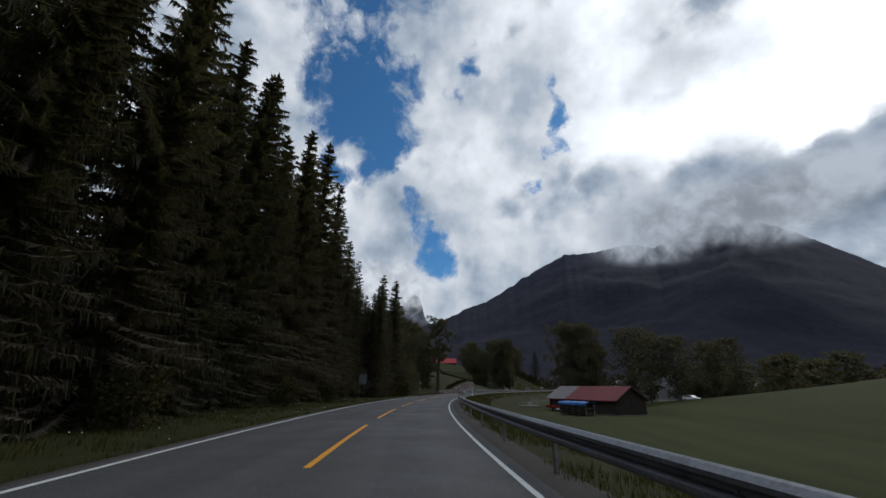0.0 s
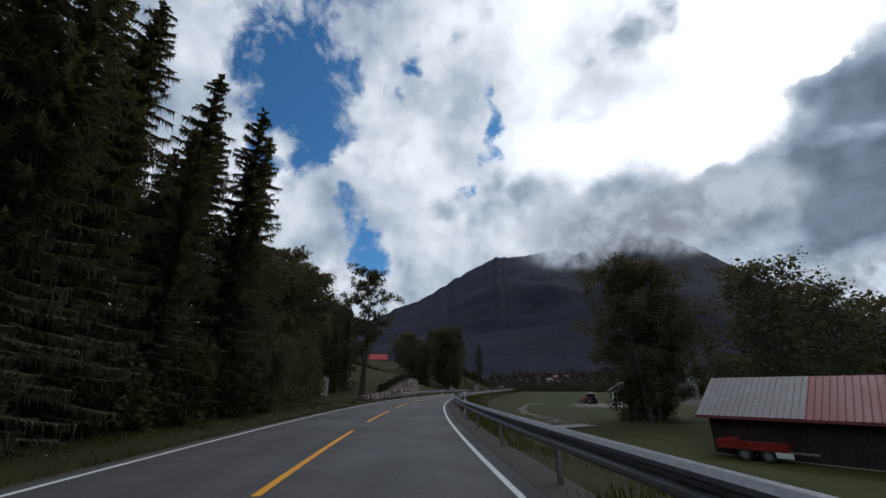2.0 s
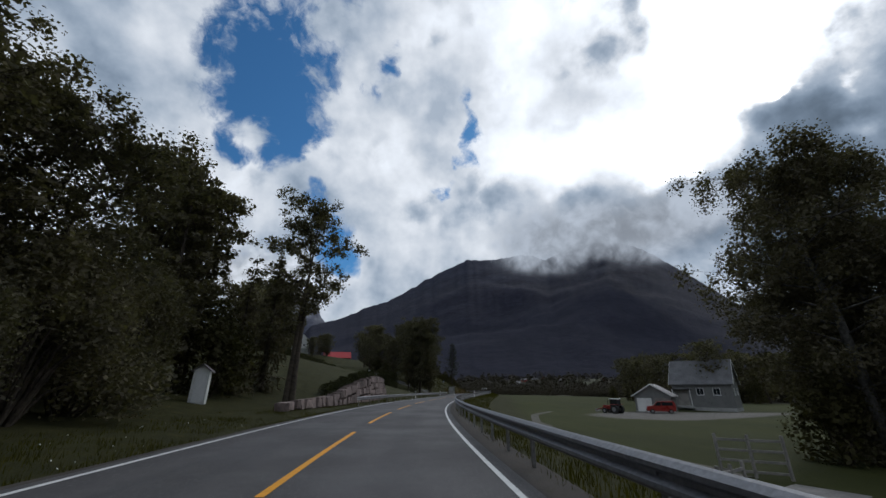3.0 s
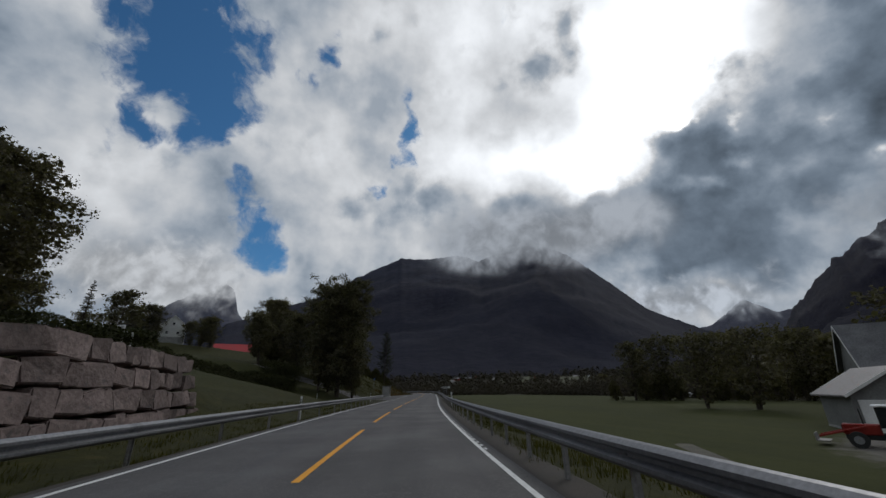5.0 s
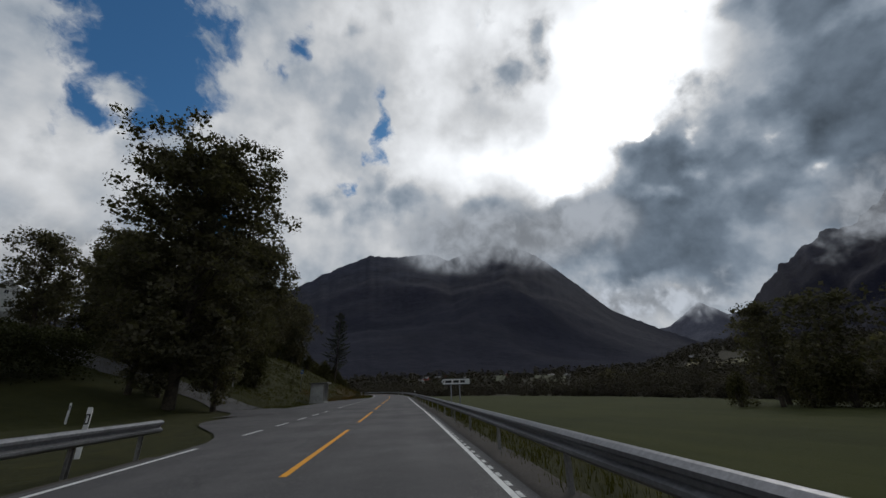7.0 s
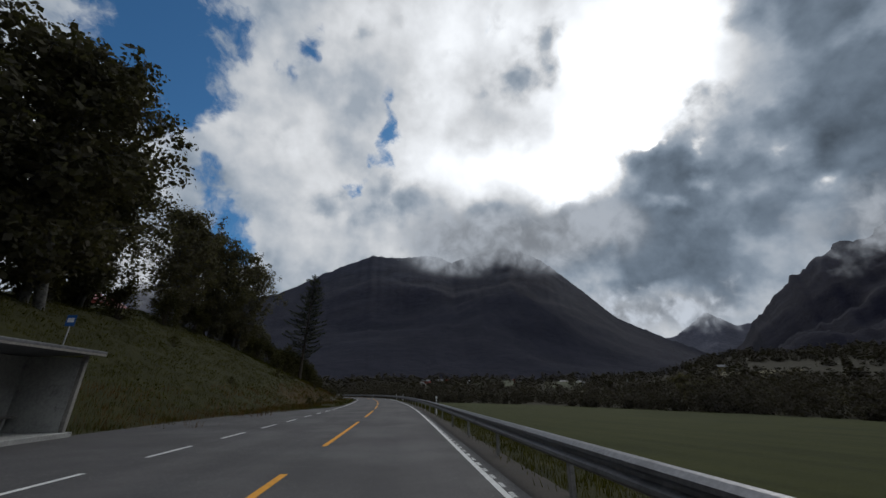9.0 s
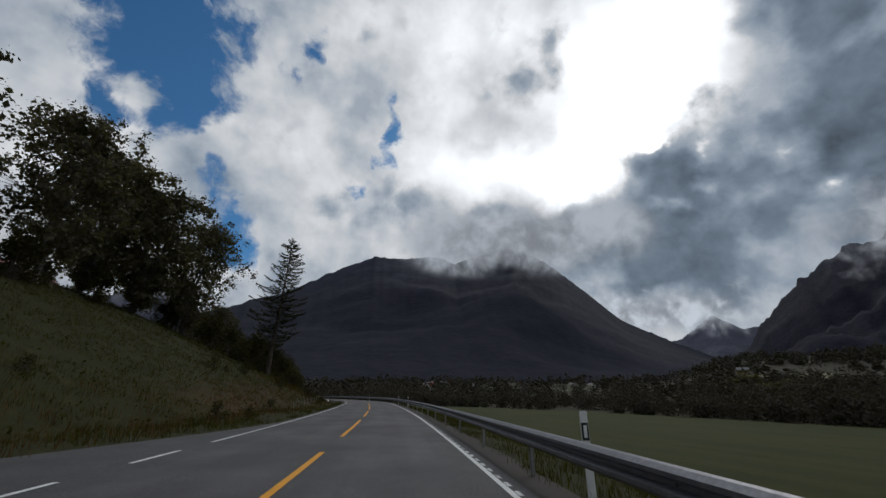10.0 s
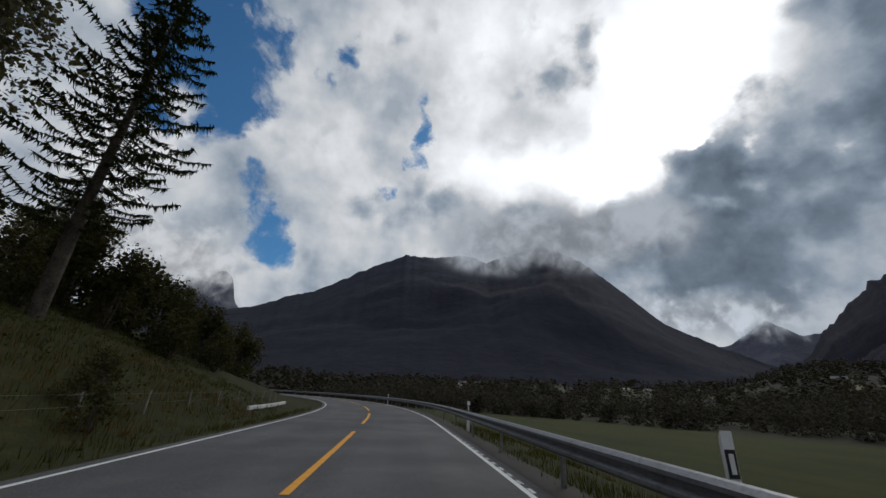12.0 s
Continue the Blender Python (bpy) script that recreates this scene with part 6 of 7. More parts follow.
# ribs of the roof sheets, with the bare grey sheets over the far third
slope = math.hypot(3.2, 1.55 * 3.2 / 2.8)
ang = math.degrees(math.atan2(1.55, 2.8))
rib_red = mesh_of("roof_rib", *prism([(-0.025, 0), (0.025, 0), (0.012, 0.028), (-0.012, 0.028)], slope, "x"), M["red_roof"])
rib_grey = mesh_of("roof_rib", *prism([(-0.025, 0), (0.025, 0), (0.012, 0.028), (-0.012, 0.028)], slope, "x"), M["grey_roof"])
for sg in (-1, 1):
    tilt = pose(sg * 1.6, 0, 1.95 + 1.55 - 0.885 + 0.13, 0, 0, 0) @ pose(0, 0, 0, 0, sg * ang, 0)
    sheet = part("roof_sheet", box(slope, 4.2, 0.012, (0, 4.5, 0.004), 0.0), M["grey_roof"], barn, "bare grey roof sheets")
    sheet.matrix_basis = tilt
    for i in range(53):
        y = -6.5 + i * 0.247
        rb = attach(new("roof_rib", rib_grey if y > 2.4 else rib_red), barn)
        rb.matrix_basis = tilt @ pose(0, y, 0.012)

# the white house behind the birch, with its garage
white_house = house("white_house", "weathered pale grey weatherboarded house with a steep roof", pose(47.9, 131.6, -1.6, 0, 0, heading(0.63, -0.78, 0.0, 0.0)), 6.4, 8.8, 4.2, 3.7, M["pale_wood"], M["slate"],
                    ((0, 0.2, 2.1, 1.1, 1.15, 1), (0, -2.2, 2.1, 1.1, 1.15, 1), (2, -1.4, 2.1, 0.8, 1.1, 1), (2, 1.4, 2.1, 0.8, 1.1, 1), (2, 0.0, 4.7, 0.9, 1.1, 1)), (0.2, -0.6))
part("door", box(0.08, 1.9, 2.5, (-3.26, 3.0, 0.35), 0.01), M["grey_wood"], white_house, "grey front door")
part("porch_roof", box(1.1, 3.0, 0.12, (-3.75, 2.9, 3.05), 0.02), M["slate"], white_house, "flat grey porch roof")
for y in (1.55, 4.25):
    part("porch_post", box(0.1, 0.1, 3.05, (-4.2, y, 0.0), 0.01), M["white_wood"], white_house)
part("porch_floor", box(1.2, 3.0, 0.35, (-3.8, 2.9, 0.0), 0.02), M["concrete"], white_house, "grey concrete step")
garage = house("garage_house", "pale garage with a light grey roof", pose(36.8, 129.9, -2.0, 0, 0, -44), 5.4, 5.4, 2.5, 1.65, M["pale_wood"], M["grey_roof"], clad=False)
part("garage_door", box(2.2, 0.06, 2.05, (-1.28, -2.73, 0.02), 0.01), M["white_wood"], garage, "white garage door")
part("garage_door", box(2.1, 0.06, 2.05, (1.28, -2.73, 0.02), 0.01), M["grey_wood"], garage, "grey garage door")

# white house on the hill behind the trees, the villa on the slope, and the houses farther up
house("white_house", "tall white wooden house among trees on the slope", pose(-37.5, 138.0, 6.0, 0, 0, 25), 7.5, 9.0, 4.6, 3.0, M["white_wood"], M["slate"],
      ((2, -1.7, 1.0, 1.3, 1.3, 2), (2, 1.7, 1.0, 1.3, 1.3, 2), (2, 0, 3.6, 1.6, 1.3, 2), (1, -2.0, 1.0, 1.1, 1.2, 1), (1, 1.6, 3.4, 1.0, 1.1, 1), (0, 0, 2.0, 1.2, 1.2, 1)), (0.2, 1.0), over=0.5)
house("white_house", "white gabled house above the grass slope", pose(-60.0, 288.0, ground_z(-60.0, 288.0) + 3.0, 0, 0, 16), 8.4, 10.5, 4.6, 3.6, M["white_wood"], M["slate"],
      ((2, 0.0, 4.6, 0.9, 1.1, 1), (2, -1.8, 1.2, 0.9, 1.1, 1), (2, 1.8, 1.2, 0.9, 1.1, 1), (1, 0, 1.2, 1.2, 1.1, 1)), (0.0, 1.0), deep=4.5)
house("white_house", "long low white house beyond the hedge", pose(-73.0, 254.0, ground_z(-73.0, 254.0) + 0.2, 0, 0, 60), 7.0, 13.0, 2.6, 1.9, M["white_wood"], M["slate"],
      ((0, 2, 1.0, 1.3, 1.1, 1), (0, -2, 1.0, 1.3, 1.1, 1), (0, 5, 1.0, 1.1, 1.1, 1), (2, 0, 1.0, 1.0, 1.1, 1)))
house("red_roofed_house", "house with a bright red metal roof above the road", pose(-44.0, 320.0, ground_z(-44.0, 320.0) + 4.6, 0, 0, -78), 9.0, 16.0, 3.2, 3.6, M["dark_wood"], M["bright_roof"],
      ((0, 2, 1.0, 1.1, 1.1, 1), (0, -2, 1.0, 1.1, 1.1, 1)), clad=False, roof_label="bright red metal roof", deep=6.5)
red_barn = house("red_barn", "long red wooden barn above the birches", pose(-20.0, 303.0, ground_z(-20.0, 303.0) + 3.2, 0, 0, -8), 7.5, 19.0, 3.6, 2.6, M["red_wood"], M["red_roof"], clad=False, deep=7.0)
boards(19.0, 3.4, M["red_wood"], red_barn, pose(3.75, 0, 0, 0, 0, -90), 0.3, "wall_board", False)
part("barn_door", box(0.06, 3.0, 2.6, (3.8, -4.0, 0.2), 0.02), M["white_wood"], red_barn, "white barn door")
part("barn_door", box(0.06, 1.4, 2.2, (3.8, 6.6, 0.2), 0.02), M["white_wood"], red_barn, "white barn door")


def kiosk():
    """Narrow white box on a post-like body with its own little saddle roof."""
    x, y = at(92.3, -13.6)[:2]
    root = thing("transformer_kiosk", "narrow white utility kiosk with a small gabled roof", "utility kiosk", at=pose(x, y, ground_z(x, y) - 0.05, 0, 0, math.degrees(np.interp(89.2, S, HEAD)) + 20))
    part("body", box(0.85, 0.8, 2.0, (0, 0, 0), 0.02), M["white_wood"], root)
    part("door", box(0.62, 0.03, 1.75, (0.02, -0.41, 0.12), 0.006), M["white"], root, "white door")
    part("gable", prism([(-0.42, 2.0), (0.42, 2.0), (0, 2.3)], 0.8), M["white_wood"], root)
    part("roof", gable_roof(0.85, 0.8, 0.32, 0.16, 0.05, 2.0), M["grey_roof"], root, "light grey roof")
    for x_ in (-0.4, 0.4):
        part("corner_board", box(0.08, 0.03, 2.0, (x_, -0.415, 0), 0.004), M["white_wood"], root)
    return root


kiosk()


def bus_shelter():
    """Concrete shelter open to the road, with a thin flat roof and a slab floor."""
    root = thing("bus_shelter", "weathered grey concrete bus shelter with a flat roof", "bus shelter", at=stand(213.4, -10.7, -0.02, 3))
    part("floor", box(2.0, 4.1, 0.16, (0, 0, 0), 0.02), M["concrete"], root)
    part("back_wall", box(0.12, 3.9, 2.2, (-0.85, 0, 0.16), 0.015), M["concrete"], root)
    for y in (-1.89, 1.89):
        part("side_wall", box(1.55, 0.12, 2.2, (-0.05, y, 0.16), 0.015), M["concrete"], root)
        part("post", box(0.12, 0.14, 2.26, (0.80, y, 0.16), 0.012), M["grey_wood"], root, "pale corner post")
    roof = part("roof", box(2.3, 4.4, 0.1, (0, 0, 0), 0.02), M["slate"], root, "thin dark flat roof")
    roof.matrix_basis = pose(0.05, 0, 2.42, 0, -3, 0)
    part("fascia", box(0.04, 4.4, 0.14, (1.17, 0, 2.42), 0.006), M["grey_wood"], root, "pale fascia board")
    part("bench", box(0.38, 3.4, 0.05, (-0.58, 0, 0.58), 0.01), M["grey_wood"], root)
    for y in (-1.4, 0.0, 1.4):
        part("bench_leg", box(0.3, 0.08, 0.42, (-0.6, y, 0.16), 0.008), M["concrete"], root)
    part("notice", box(0.01, 0.5, 0.34, (-0.783, 0.9, 1.35), 0.0), M["white"], root, "small pale notice")
    return root


bus_shelter()


def bus_sign():
    x, y = at(220.6, -15.0)[:2]
    root = thing("bus_stop_sign", "blue bus stop sign on a thin pole", "road sign", at=stand(220.6, -15.0, ground_z(x, y), -3))
    part("pole", tube(0.025, 0.025, 3.4, (0, 0, -0.3)), M["steel"], root, smooth=True)
    panel = part("panel", box(0.42, 0.02, 0.5, (0, -0.04, 2.6), 0.006), M["blue_sign"], root, "blue panel")
    part("pictogram", box(0.28, 0.006, 0.2, (0, -0.054, 2.77), 0.0), M["white"], panel, "white pictogram block")
    return root


bus_sign()


def notice_hut():
    """Small dark stand for post boxes at the side road."""
    x, y = at(204.0, -19.0)[:2]
    root = thing("mailbox_stand", "dark wooden mailbox stand with a small roof", "mailbox stand", at=stand(204.0, -19.0, ground_z(x, y) - 0.05, 8))
    for x_ in (-0.6, 0.6):
        part("post", box(0.1, 0.1, 1.6, (x_, 0, 0), 0.01), M["grey_wood"], root)
    part("shelf", box(1.4, 0.4, 0.05, (0, 0, 0.7), 0.01), M["dark_wood"], root)
    part("back", box(1.4, 0.05, 0.8, (0, 0.2, 0.72), 0.01), M["dark_wood"], root)
    part("roof", box(1.7, 0.8, 0.06, (0, 0, 1.6), 0.015), M["dark_wood"], root)
    for i in range(3):
        b = part("mailbox", box(0.36, 0.34, 0.42, (-0.44 + 0.44 * i, 0, 0.76), 0.03), (M["black"], M["slate"], M["black"])[i], root)
        part("flap", box(0.28, 0.02, 0.1, (-0.44 + 0.44 * i, -0.175, 1.02), 0.004), M["post_steel"], b)
    return root


notice_hut()


def garden_chair():
    """White slatted garden chair on the lawn above the stone wall."""
    x, y = at(131.0, -13.4)[:2]
    root = thing("garden_chair", "white slatted wooden garden chair above the wall", "chair", at=pose(x, y, ground_z(x, y) - 0.02, 0, 0, 150))
    for k in range(4):
        part("seat_slat", box(0.60, 0.09, 0.03, (0, -0.18 + k * 0.115, 0.42), 0.006), M["white_wood"], root)
    for k in range(4):
        part("back_slat", box(0.60, 0.03, 0.08, (0, 0.27 + 0.02 * k, 0.52 + k * 0.115), 0.006), M["white_wood"], root)
    for sx in (-0.27, 0.27):
        for y_, h_ in ((-0.2, 0.62), (0.26, 0.95)):
            part("leg", box(0.06, 0.06, h_, (sx, y_, 0), 0.008), M["white_wood"], root)
        part("armrest", box(0.07, 0.5, 0.04, (sx, 0.02, 0.62), 0.008), M["white_wood"], root)
    return root


garden_chair()

# ---------------------------------------------------------------- farm things


def wheel(r, w, parent, x, y, z, rim=0.55):
    ty = part("wheel", tube(r, r, w, (0, 0, 0), 20, "x"), M["black"], parent, "black tyre")
    ty.matrix_basis = pose(x, y, z)
    part("rim", tube(r * rim, r * rim * 0.9, w + 0.03, (0, 0, 0), 16, "x"), M["sign_back"], ty, "grey wheel rim")
    part("hub", tube(r * 0.16, r * 0.14, w + 0.07, (0, 0, 0), 10, "x"), M["post_steel"], ty)
    return ty


def tractor():
    """Small red tractor with a front loader and a roofed cab; its nose is at -y."""
    x, y = 26.4, 125.6
    root = thing("tractor", "red tractor with a front loader and grey rims", "tractor", at=pose(x, y, ground_z(x, y) - 0.03, 0, 0, 205) @ Matrix.Diagonal((0.88, 0.88, 0.88, 1)))
    for sx in (-1, 1):
        wheel(0.72, 0.40, root, sx * 0.78, 0.9, 0.72)
        wheel(0.46, 0.28, root, sx * 0.72, -1.1, 0.46)
        part("mudguard", box(0.42, 1.2, 0.06, (sx * 0.78, 0.9, 1.48), 0.02), M["red"], root)
        part("loader_arm", box(0.09, 2.4, 0.12, (sx * 0.55, 0, 0), 0.02), M["red"], root).matrix_basis = pose(0, -1.7, 0.85, 16, 0, 0)
    part("bonnet", box(0.66, 1.7, 0.62, (0, -0.85, 0.72), 0.06), M["red"], root, "red bonnet")
    part("chassis", box(0.5, 2.9, 0.35, (0, -0.2, 0.45), 0.03), M["black"], root)
    part("grille", box(0.5, 0.03, 0.42, (0, -1.71, 0.8), 0.01), M["black"], root)
    cab = part("cab", box(1.15, 1.3, 1.15, (0, 0.65, 1.15), 0.05), M["glass"], root, "dark glazed cab")
    part("roof", box(1.35, 1.55, 0.12, (0, 0.65, 2.32), 0.04), M["white"], root, "white cab roof")
    for sx in (-0.56, 0.56):
        for y_ in (0.03, 1.27):
            part("cab_post", box(0.07, 0.07, 1.2, (sx, y_, 1.13), 0.01), M["black"], cab)
    part("bucket", prism([(-0.35, 0.0), (0.3, 0.0), (0.35, 0.45), (0.30, 0.45), (0.25, 0.05), (-0.35, 0.05)], 1.5, "x"), M["post_steel"], root).matrix_basis = pose(0, -2.75, 0.28, 0, 0, 0)
    part("exhaust", tube(0.035, 0.035, 0.9, (0.2, -0.7, 1.3), 8), M["black"], root)
    return root


tractor()


def van():
    """Small red van parked by the garage, built from a side outline."""
    x, y = 32.9, 123.4
    root = thing("car", "small red van parked beside the garage", "car", at=pose(x, y, ground_z(x, y) - 0.02, 0, 0, 150))
    side = [(-1.9, 0.35), (1.9, 0.35), (1.95, 0.75), (1.85, 0.98), (1.05, 1.08), (0.45, 1.68), (-1.75, 1.75), (-1.92, 1.1)]
    v, f = prism([(a, b) for a, b in side], 1.6)
    part("body", (v, f), M["red"], root, "red bodywork")
    part("windscreen", ([(1.03, -0.7, 1.12), (1.03, 0.7, 1.12), (0.52, 0.66, 1.62), (0.52, -0.66, 1.62)], [(0, 1, 2, 3)]), M["glass"], root).location = (0.02, 0, 0.01)
    for sy in (-0.806, 0.806):
        part("side_window", ([(0.85, sy, 1.12), (0.0, sy, 1.12), (0.0, sy, 1.58), (0.42, sy, 1.58)], [(0, 1, 2, 3)]), M["glass"], root)
        part("side_window", ([(-0.1, sy, 1.12), (-1.6, sy, 1.12), (-1.55, sy, 1.58), (-0.1, sy, 1.58)], [(0, 1, 2, 3)]), M["glass"], root)
        for x_ in (-1.2, 1.25):
            w = part("wheel", tube(0.31, 0.31, 0.2, (0, 0, 0), 18, "y"), M["black"], root, "black tyre")
            w.location = (x_, sy * 0.92, 0.31)
            part("rim", tube(0.18, 0.17, 0.215, (0, 0, 0), 14, "y"), M["sign_back"], w)
    part("rear_window", ([(-1.9, -0.6, 1.15), (-1.9, 0.6, 1.15), (-1.79, 0.55, 1.6), (-1.79, -0.55, 1.6)], [(0, 3, 2, 1)]), M["glass"], root).location = (-0.02, 0, 0)
    for sy in (-0.6, 0.6):
        part("headlight", box(0.06, 0.28, 0.16, (1.92, sy, 0.72), 0.02), M["white"], root)
        part("tail_light", box(0.05, 0.14, 0.4, (-1.92, sy * 1.15, 0.8), 0.02), M["red"], root)
    part("bumper", box(0.14, 1.62, 0.2, (1.93, 0, 0.34), 0.04), M["black"], root)
    part("bumper", box(0.14, 1.62, 0.2, (-1.93, 0, 0.34), 0.04), M["black"], root)
    return root


van()


def pale_car():
    x, y = 49.0, 112.5
    root = thing("car", "pale blue-white car parked beyond the house", "car", at=pose(x, y, ground_z(x, y), 0, 0, -60))
    side = [(-2.1, 0.3), (2.1, 0.3), (2.15, 0.62), (1.95, 0.8), (1.0, 0.92), (0.35, 1.38), (-1.2, 1.42), (-1.9, 0.98), (-2.15, 0.9)]
    part("body", prism(side, 1.7), M["white"], root, "pale bodywork")
    for sy in (-0.856, 0.856):
        part("side_window", ([(0.85, sy, 0.95), (-1.6, sy, 0.97), (-1.15, sy, 1.34), (0.33, sy, 1.32)], [(0, 1, 2, 3)]), M["glass"], root)
        for x_ in (-1.3, 1.35):
            w = part("wheel", tube(0.32, 0.32, 0.2, (0, 0, 0), 18, "y"), M["black"], root)
            w.location = (x_, sy * 0.93, 0.32)
            part("rim", tube(0.19, 0.18, 0.215, (0, 0, 0), 14, "y"), M["sign_back"], w)
    return root


pale_car()


def log_stack():
    """Boarded wood rack under a blue tarpaulin, in front of the barn."""
    x, y = 9.5, 53.6
    gz = ground_z(x, y)
    root = thing("wood_rack", "boarded wood rack covered with a blue tarpaulin", "wood rack", at=pose(x, y, gz - 0.03, 0, 0, barn_turn + 2))
    rnd = random.Random(8)
    for i in range(5):
        for sx in (-0.75, 0.75):
            part("post", box(0.1, 0.1, 1.45, (sx, -2.1 + i * 1.05, 0), 0.01), M["grey_wood"], root)
    for sx in (-0.81, 0.81):
        for k in range(5):
            part("slat", box(0.03, 4.35, 0.19, (sx, 0, 0.12 + k * 0.26), 0.005), M["dark_wood"], root)
    logs = Soup()
    for k in range(70):
        z, yy = rnd.uniform(0.1, 1.25), rnd.uniform(-2.0, 2.0)
        logs.add(*limb([Vector((-0.7, yy, z)), Vector((0.7, yy + rnd.uniform(-0.05, 0.05), z))], [0.09, 0.09], 6))
    tagged(part("firewood", logs.pair(), M["bark"], root, "stacked split firewood"), kind="stuff")
    v, f = [], []
    nx, ny = 12, 22
    for j in range(ny + 1):
        for i in range(nx + 1):
            u, w = i / nx * 2 - 1, j / ny * 2 - 1
            px, py = u * 1.0, w * 2.35
            z = 1.66 - 0.16 * u * u
            if abs(u) > 0.8:
                z -= (abs(u) - 0.8) * 1.6
                px = math.copysign(0.8 + (abs(u) - 0.8) * 0.25, u) * 1.06
            z += 0.05 * noise.noise((px * 2.2, py * 1.7, 3)) + 0.03 * math.sin(py * 5 + u)
            v.append((px, py, z))
    w = nx + 1
    f = [(j * w + i, j * w + i + 1, (j + 1) * w + i + 1, (j + 1) * w + i) for j in range(ny) for i in range(nx)]
    sheet = part("tarpaulin", (v, f), M["blue"], root, "creased blue tarpaulin", smooth=True)
    md = sheet.modifiers.new("thick", "SOLIDIFY")
    md.thickness = 0.015
    return root


log_stack()


def red_trailer():
    """Red farm trailer with drop sides, one pale board leaning on it."""
    x, y = 8.0, 62.6
    root = thing("farm_trailer", "red flatbed farm trailer parked before the barn", "trailer", at=pose(x, y, ground_z(x, y) - 0.02, 0, 0, barn_turn + 4) @ Matrix.Diagonal((0.76, 0.76, 0.76, 1)))
    part("bed", box(1.7, 3.3, 0.1, (0, 0, 0.62), 0.01), M["red"], root)
    for sx in (-0.83, 0.83):
        part("side_board", box(0.04, 3.3, 0.36, (sx, 0, 0.72), 0.01), M["red"], root)
        for y_ in (-0.55, 0.55):
            wheel(0.36, 0.2, root, sx * 0.9, y_ - 0.2, 0.36)
    for y_ in (-1.63, 1.63):
        part("end_board", box(1.66, 0.04, 0.36, (0, y_, 0.72), 0.01), M["red"], root)
    part("drawbar", box(0.1, 1.3, 0.1, (0, -2.2, 0.5), 0.01), M["post_steel"], root)
    part("axle", box(1.6, 0.1, 0.1, (0, -0.2, 0.32), 0.01), M["black"], root)
    part("pale_panel", box(0.03, 0.75, 0.28, (-0.93, -1.5, 0.34), 0.01), M["white"], root, "small white panel")
    return root


red_trailer()


def rail_fence(label, pts, rails=3, h=1.1, mat=None):
    """Posts with level rails from post to post."""
    mat = mat or M["grey_wood"]
    root = thing("fence", label, "fence", "fences")
    spots = [(x, y, ground_z(x, y)) for x, y in pts]
    for x, y, z in spots:
        p = part("post", box(0.1, 0.1, h + 0.35, (0, 0, -0.3), 0.012), mat, root)
        p.matrix_basis = pose(x, y, z)
    for (x0, y0, z0), (x1, y1, z1) in zip(spots[:-1], spots[1:]):
        d = Vector((x1 - x0, y1 - y0, z1 - z0))
        for k in range(rails):
            r = part("rail", box(0.045, d.length + 0.1, 0.10, (0, 0, 0), 0.01), mat, root)
            r.matrix_basis = Matrix.Translation(((x0 + x1) / 2, (y0 + y1) / 2, (z0 + z1) / 2 + h * (k + 0.7) / rails - 0.1)) @ d.to_track_quat("Y", "Z").to_matrix().to_4x4()
    return root


rail_fence("weathered grey four-rail wooden fence by the lane", [(6.2, 82.7), (7.0, 81.95), (7.8, 81.2)], 4, 1.5)
rail_fence("low grey rails of a footbridge over the ditch", [(3.4, 79.6), (4.2, 79.95), (5.0, 80.3)], 2, 0.9)
deck = thing("footbridge", "grey plank deck of a small footbridge", "bridge", at=pose(5.4, 78.6, ground_z(5.4, 78.6) + 1.15, 0, 0, -66))
for i in range(16):
    x = -0.2 + 0
    pl = part("plank", box(1.9, 0.24, 0.06, (0, 0, 0), 0.008), M["grey_wood"], deck)
    yy = -2.0 + i * 0.26
    wx, wy = (deck.matrix_world @ Vector((0, yy, 0))).xy
    pl.location = (0, yy, -1.05)
part("bridge_beam", box(0.2, 4.6, 0.25, (-1.0, -0.05, -1.32), 0.02), M["dark_wood"], deck)
part("bridge_beam", box(0.2, 4.6, 0.25, (1.0, -0.05, -1.32), 0.02), M["dark_wood"], deck)


def wire_fence():
    root = thing("fence", "thin wooden stakes of a wire fence on the verge", "fence", "fences")
    rnd = random.Random(4)
    stake = box(0.045, 0.045, 1.05, (0, 0, -0.3), 0.008)
    me = bpy.data.meshes.new("stake")
    stake.to_mesh(me)
    stake.free()
    me.materials.append(M["grey_wood"])
    last = None
    for i in range(15):
        s_ = 262 + i * 3.0
        x, y = at(s_, -8.4 - 0.05 * i)[:2]
        z = ground_z(x, y)
        ob = attach(new("stake", me), root)
        ob.matrix_basis = pose(x, y, z, rnd.uniform(-5, 5), rnd.uniform(-5, 5), rnd.uniform(0, 90))
        if last:
            for h in (0.35, 0.65):
                part("wire", limb([Vector((*last[:2], last[2] + h)), Vector((x, y, z + h))], [0.004, 0.004], 4), M["post_steel"], root)
        last = (x, y, z)
    return root


wire_fence()


def low_barrier():
    """Short row of pale weathered boards laid low along the bend."""
    root = thing("low_barrier", "row of pale weathered boards laid low beside the bend", "barrier")
    rnd = random.Random(6)
    for i in range(6):
        s_ = 292.5 + i * 1.9
        x, y = at(s_, -8.2)[:2]
        b = part("board", box(0.14, 1.7, 0.22, (0, 0, 0), 0.02), M["white_wood"], root)
        b.matrix_basis = stand(s_, -8.2, ground_z(x, y) + 0.06, rnd.uniform(-5, 5))
        p = part("block", box(0.25, 0.25, 0.2, (0, 0, -0.08), 0.02), M["grey_wood"], root)
        p.matrix_basis = stand(s_ - 0.7, -8.2, ground_z(x, y), rnd.uniform(-5, 5))
    return root


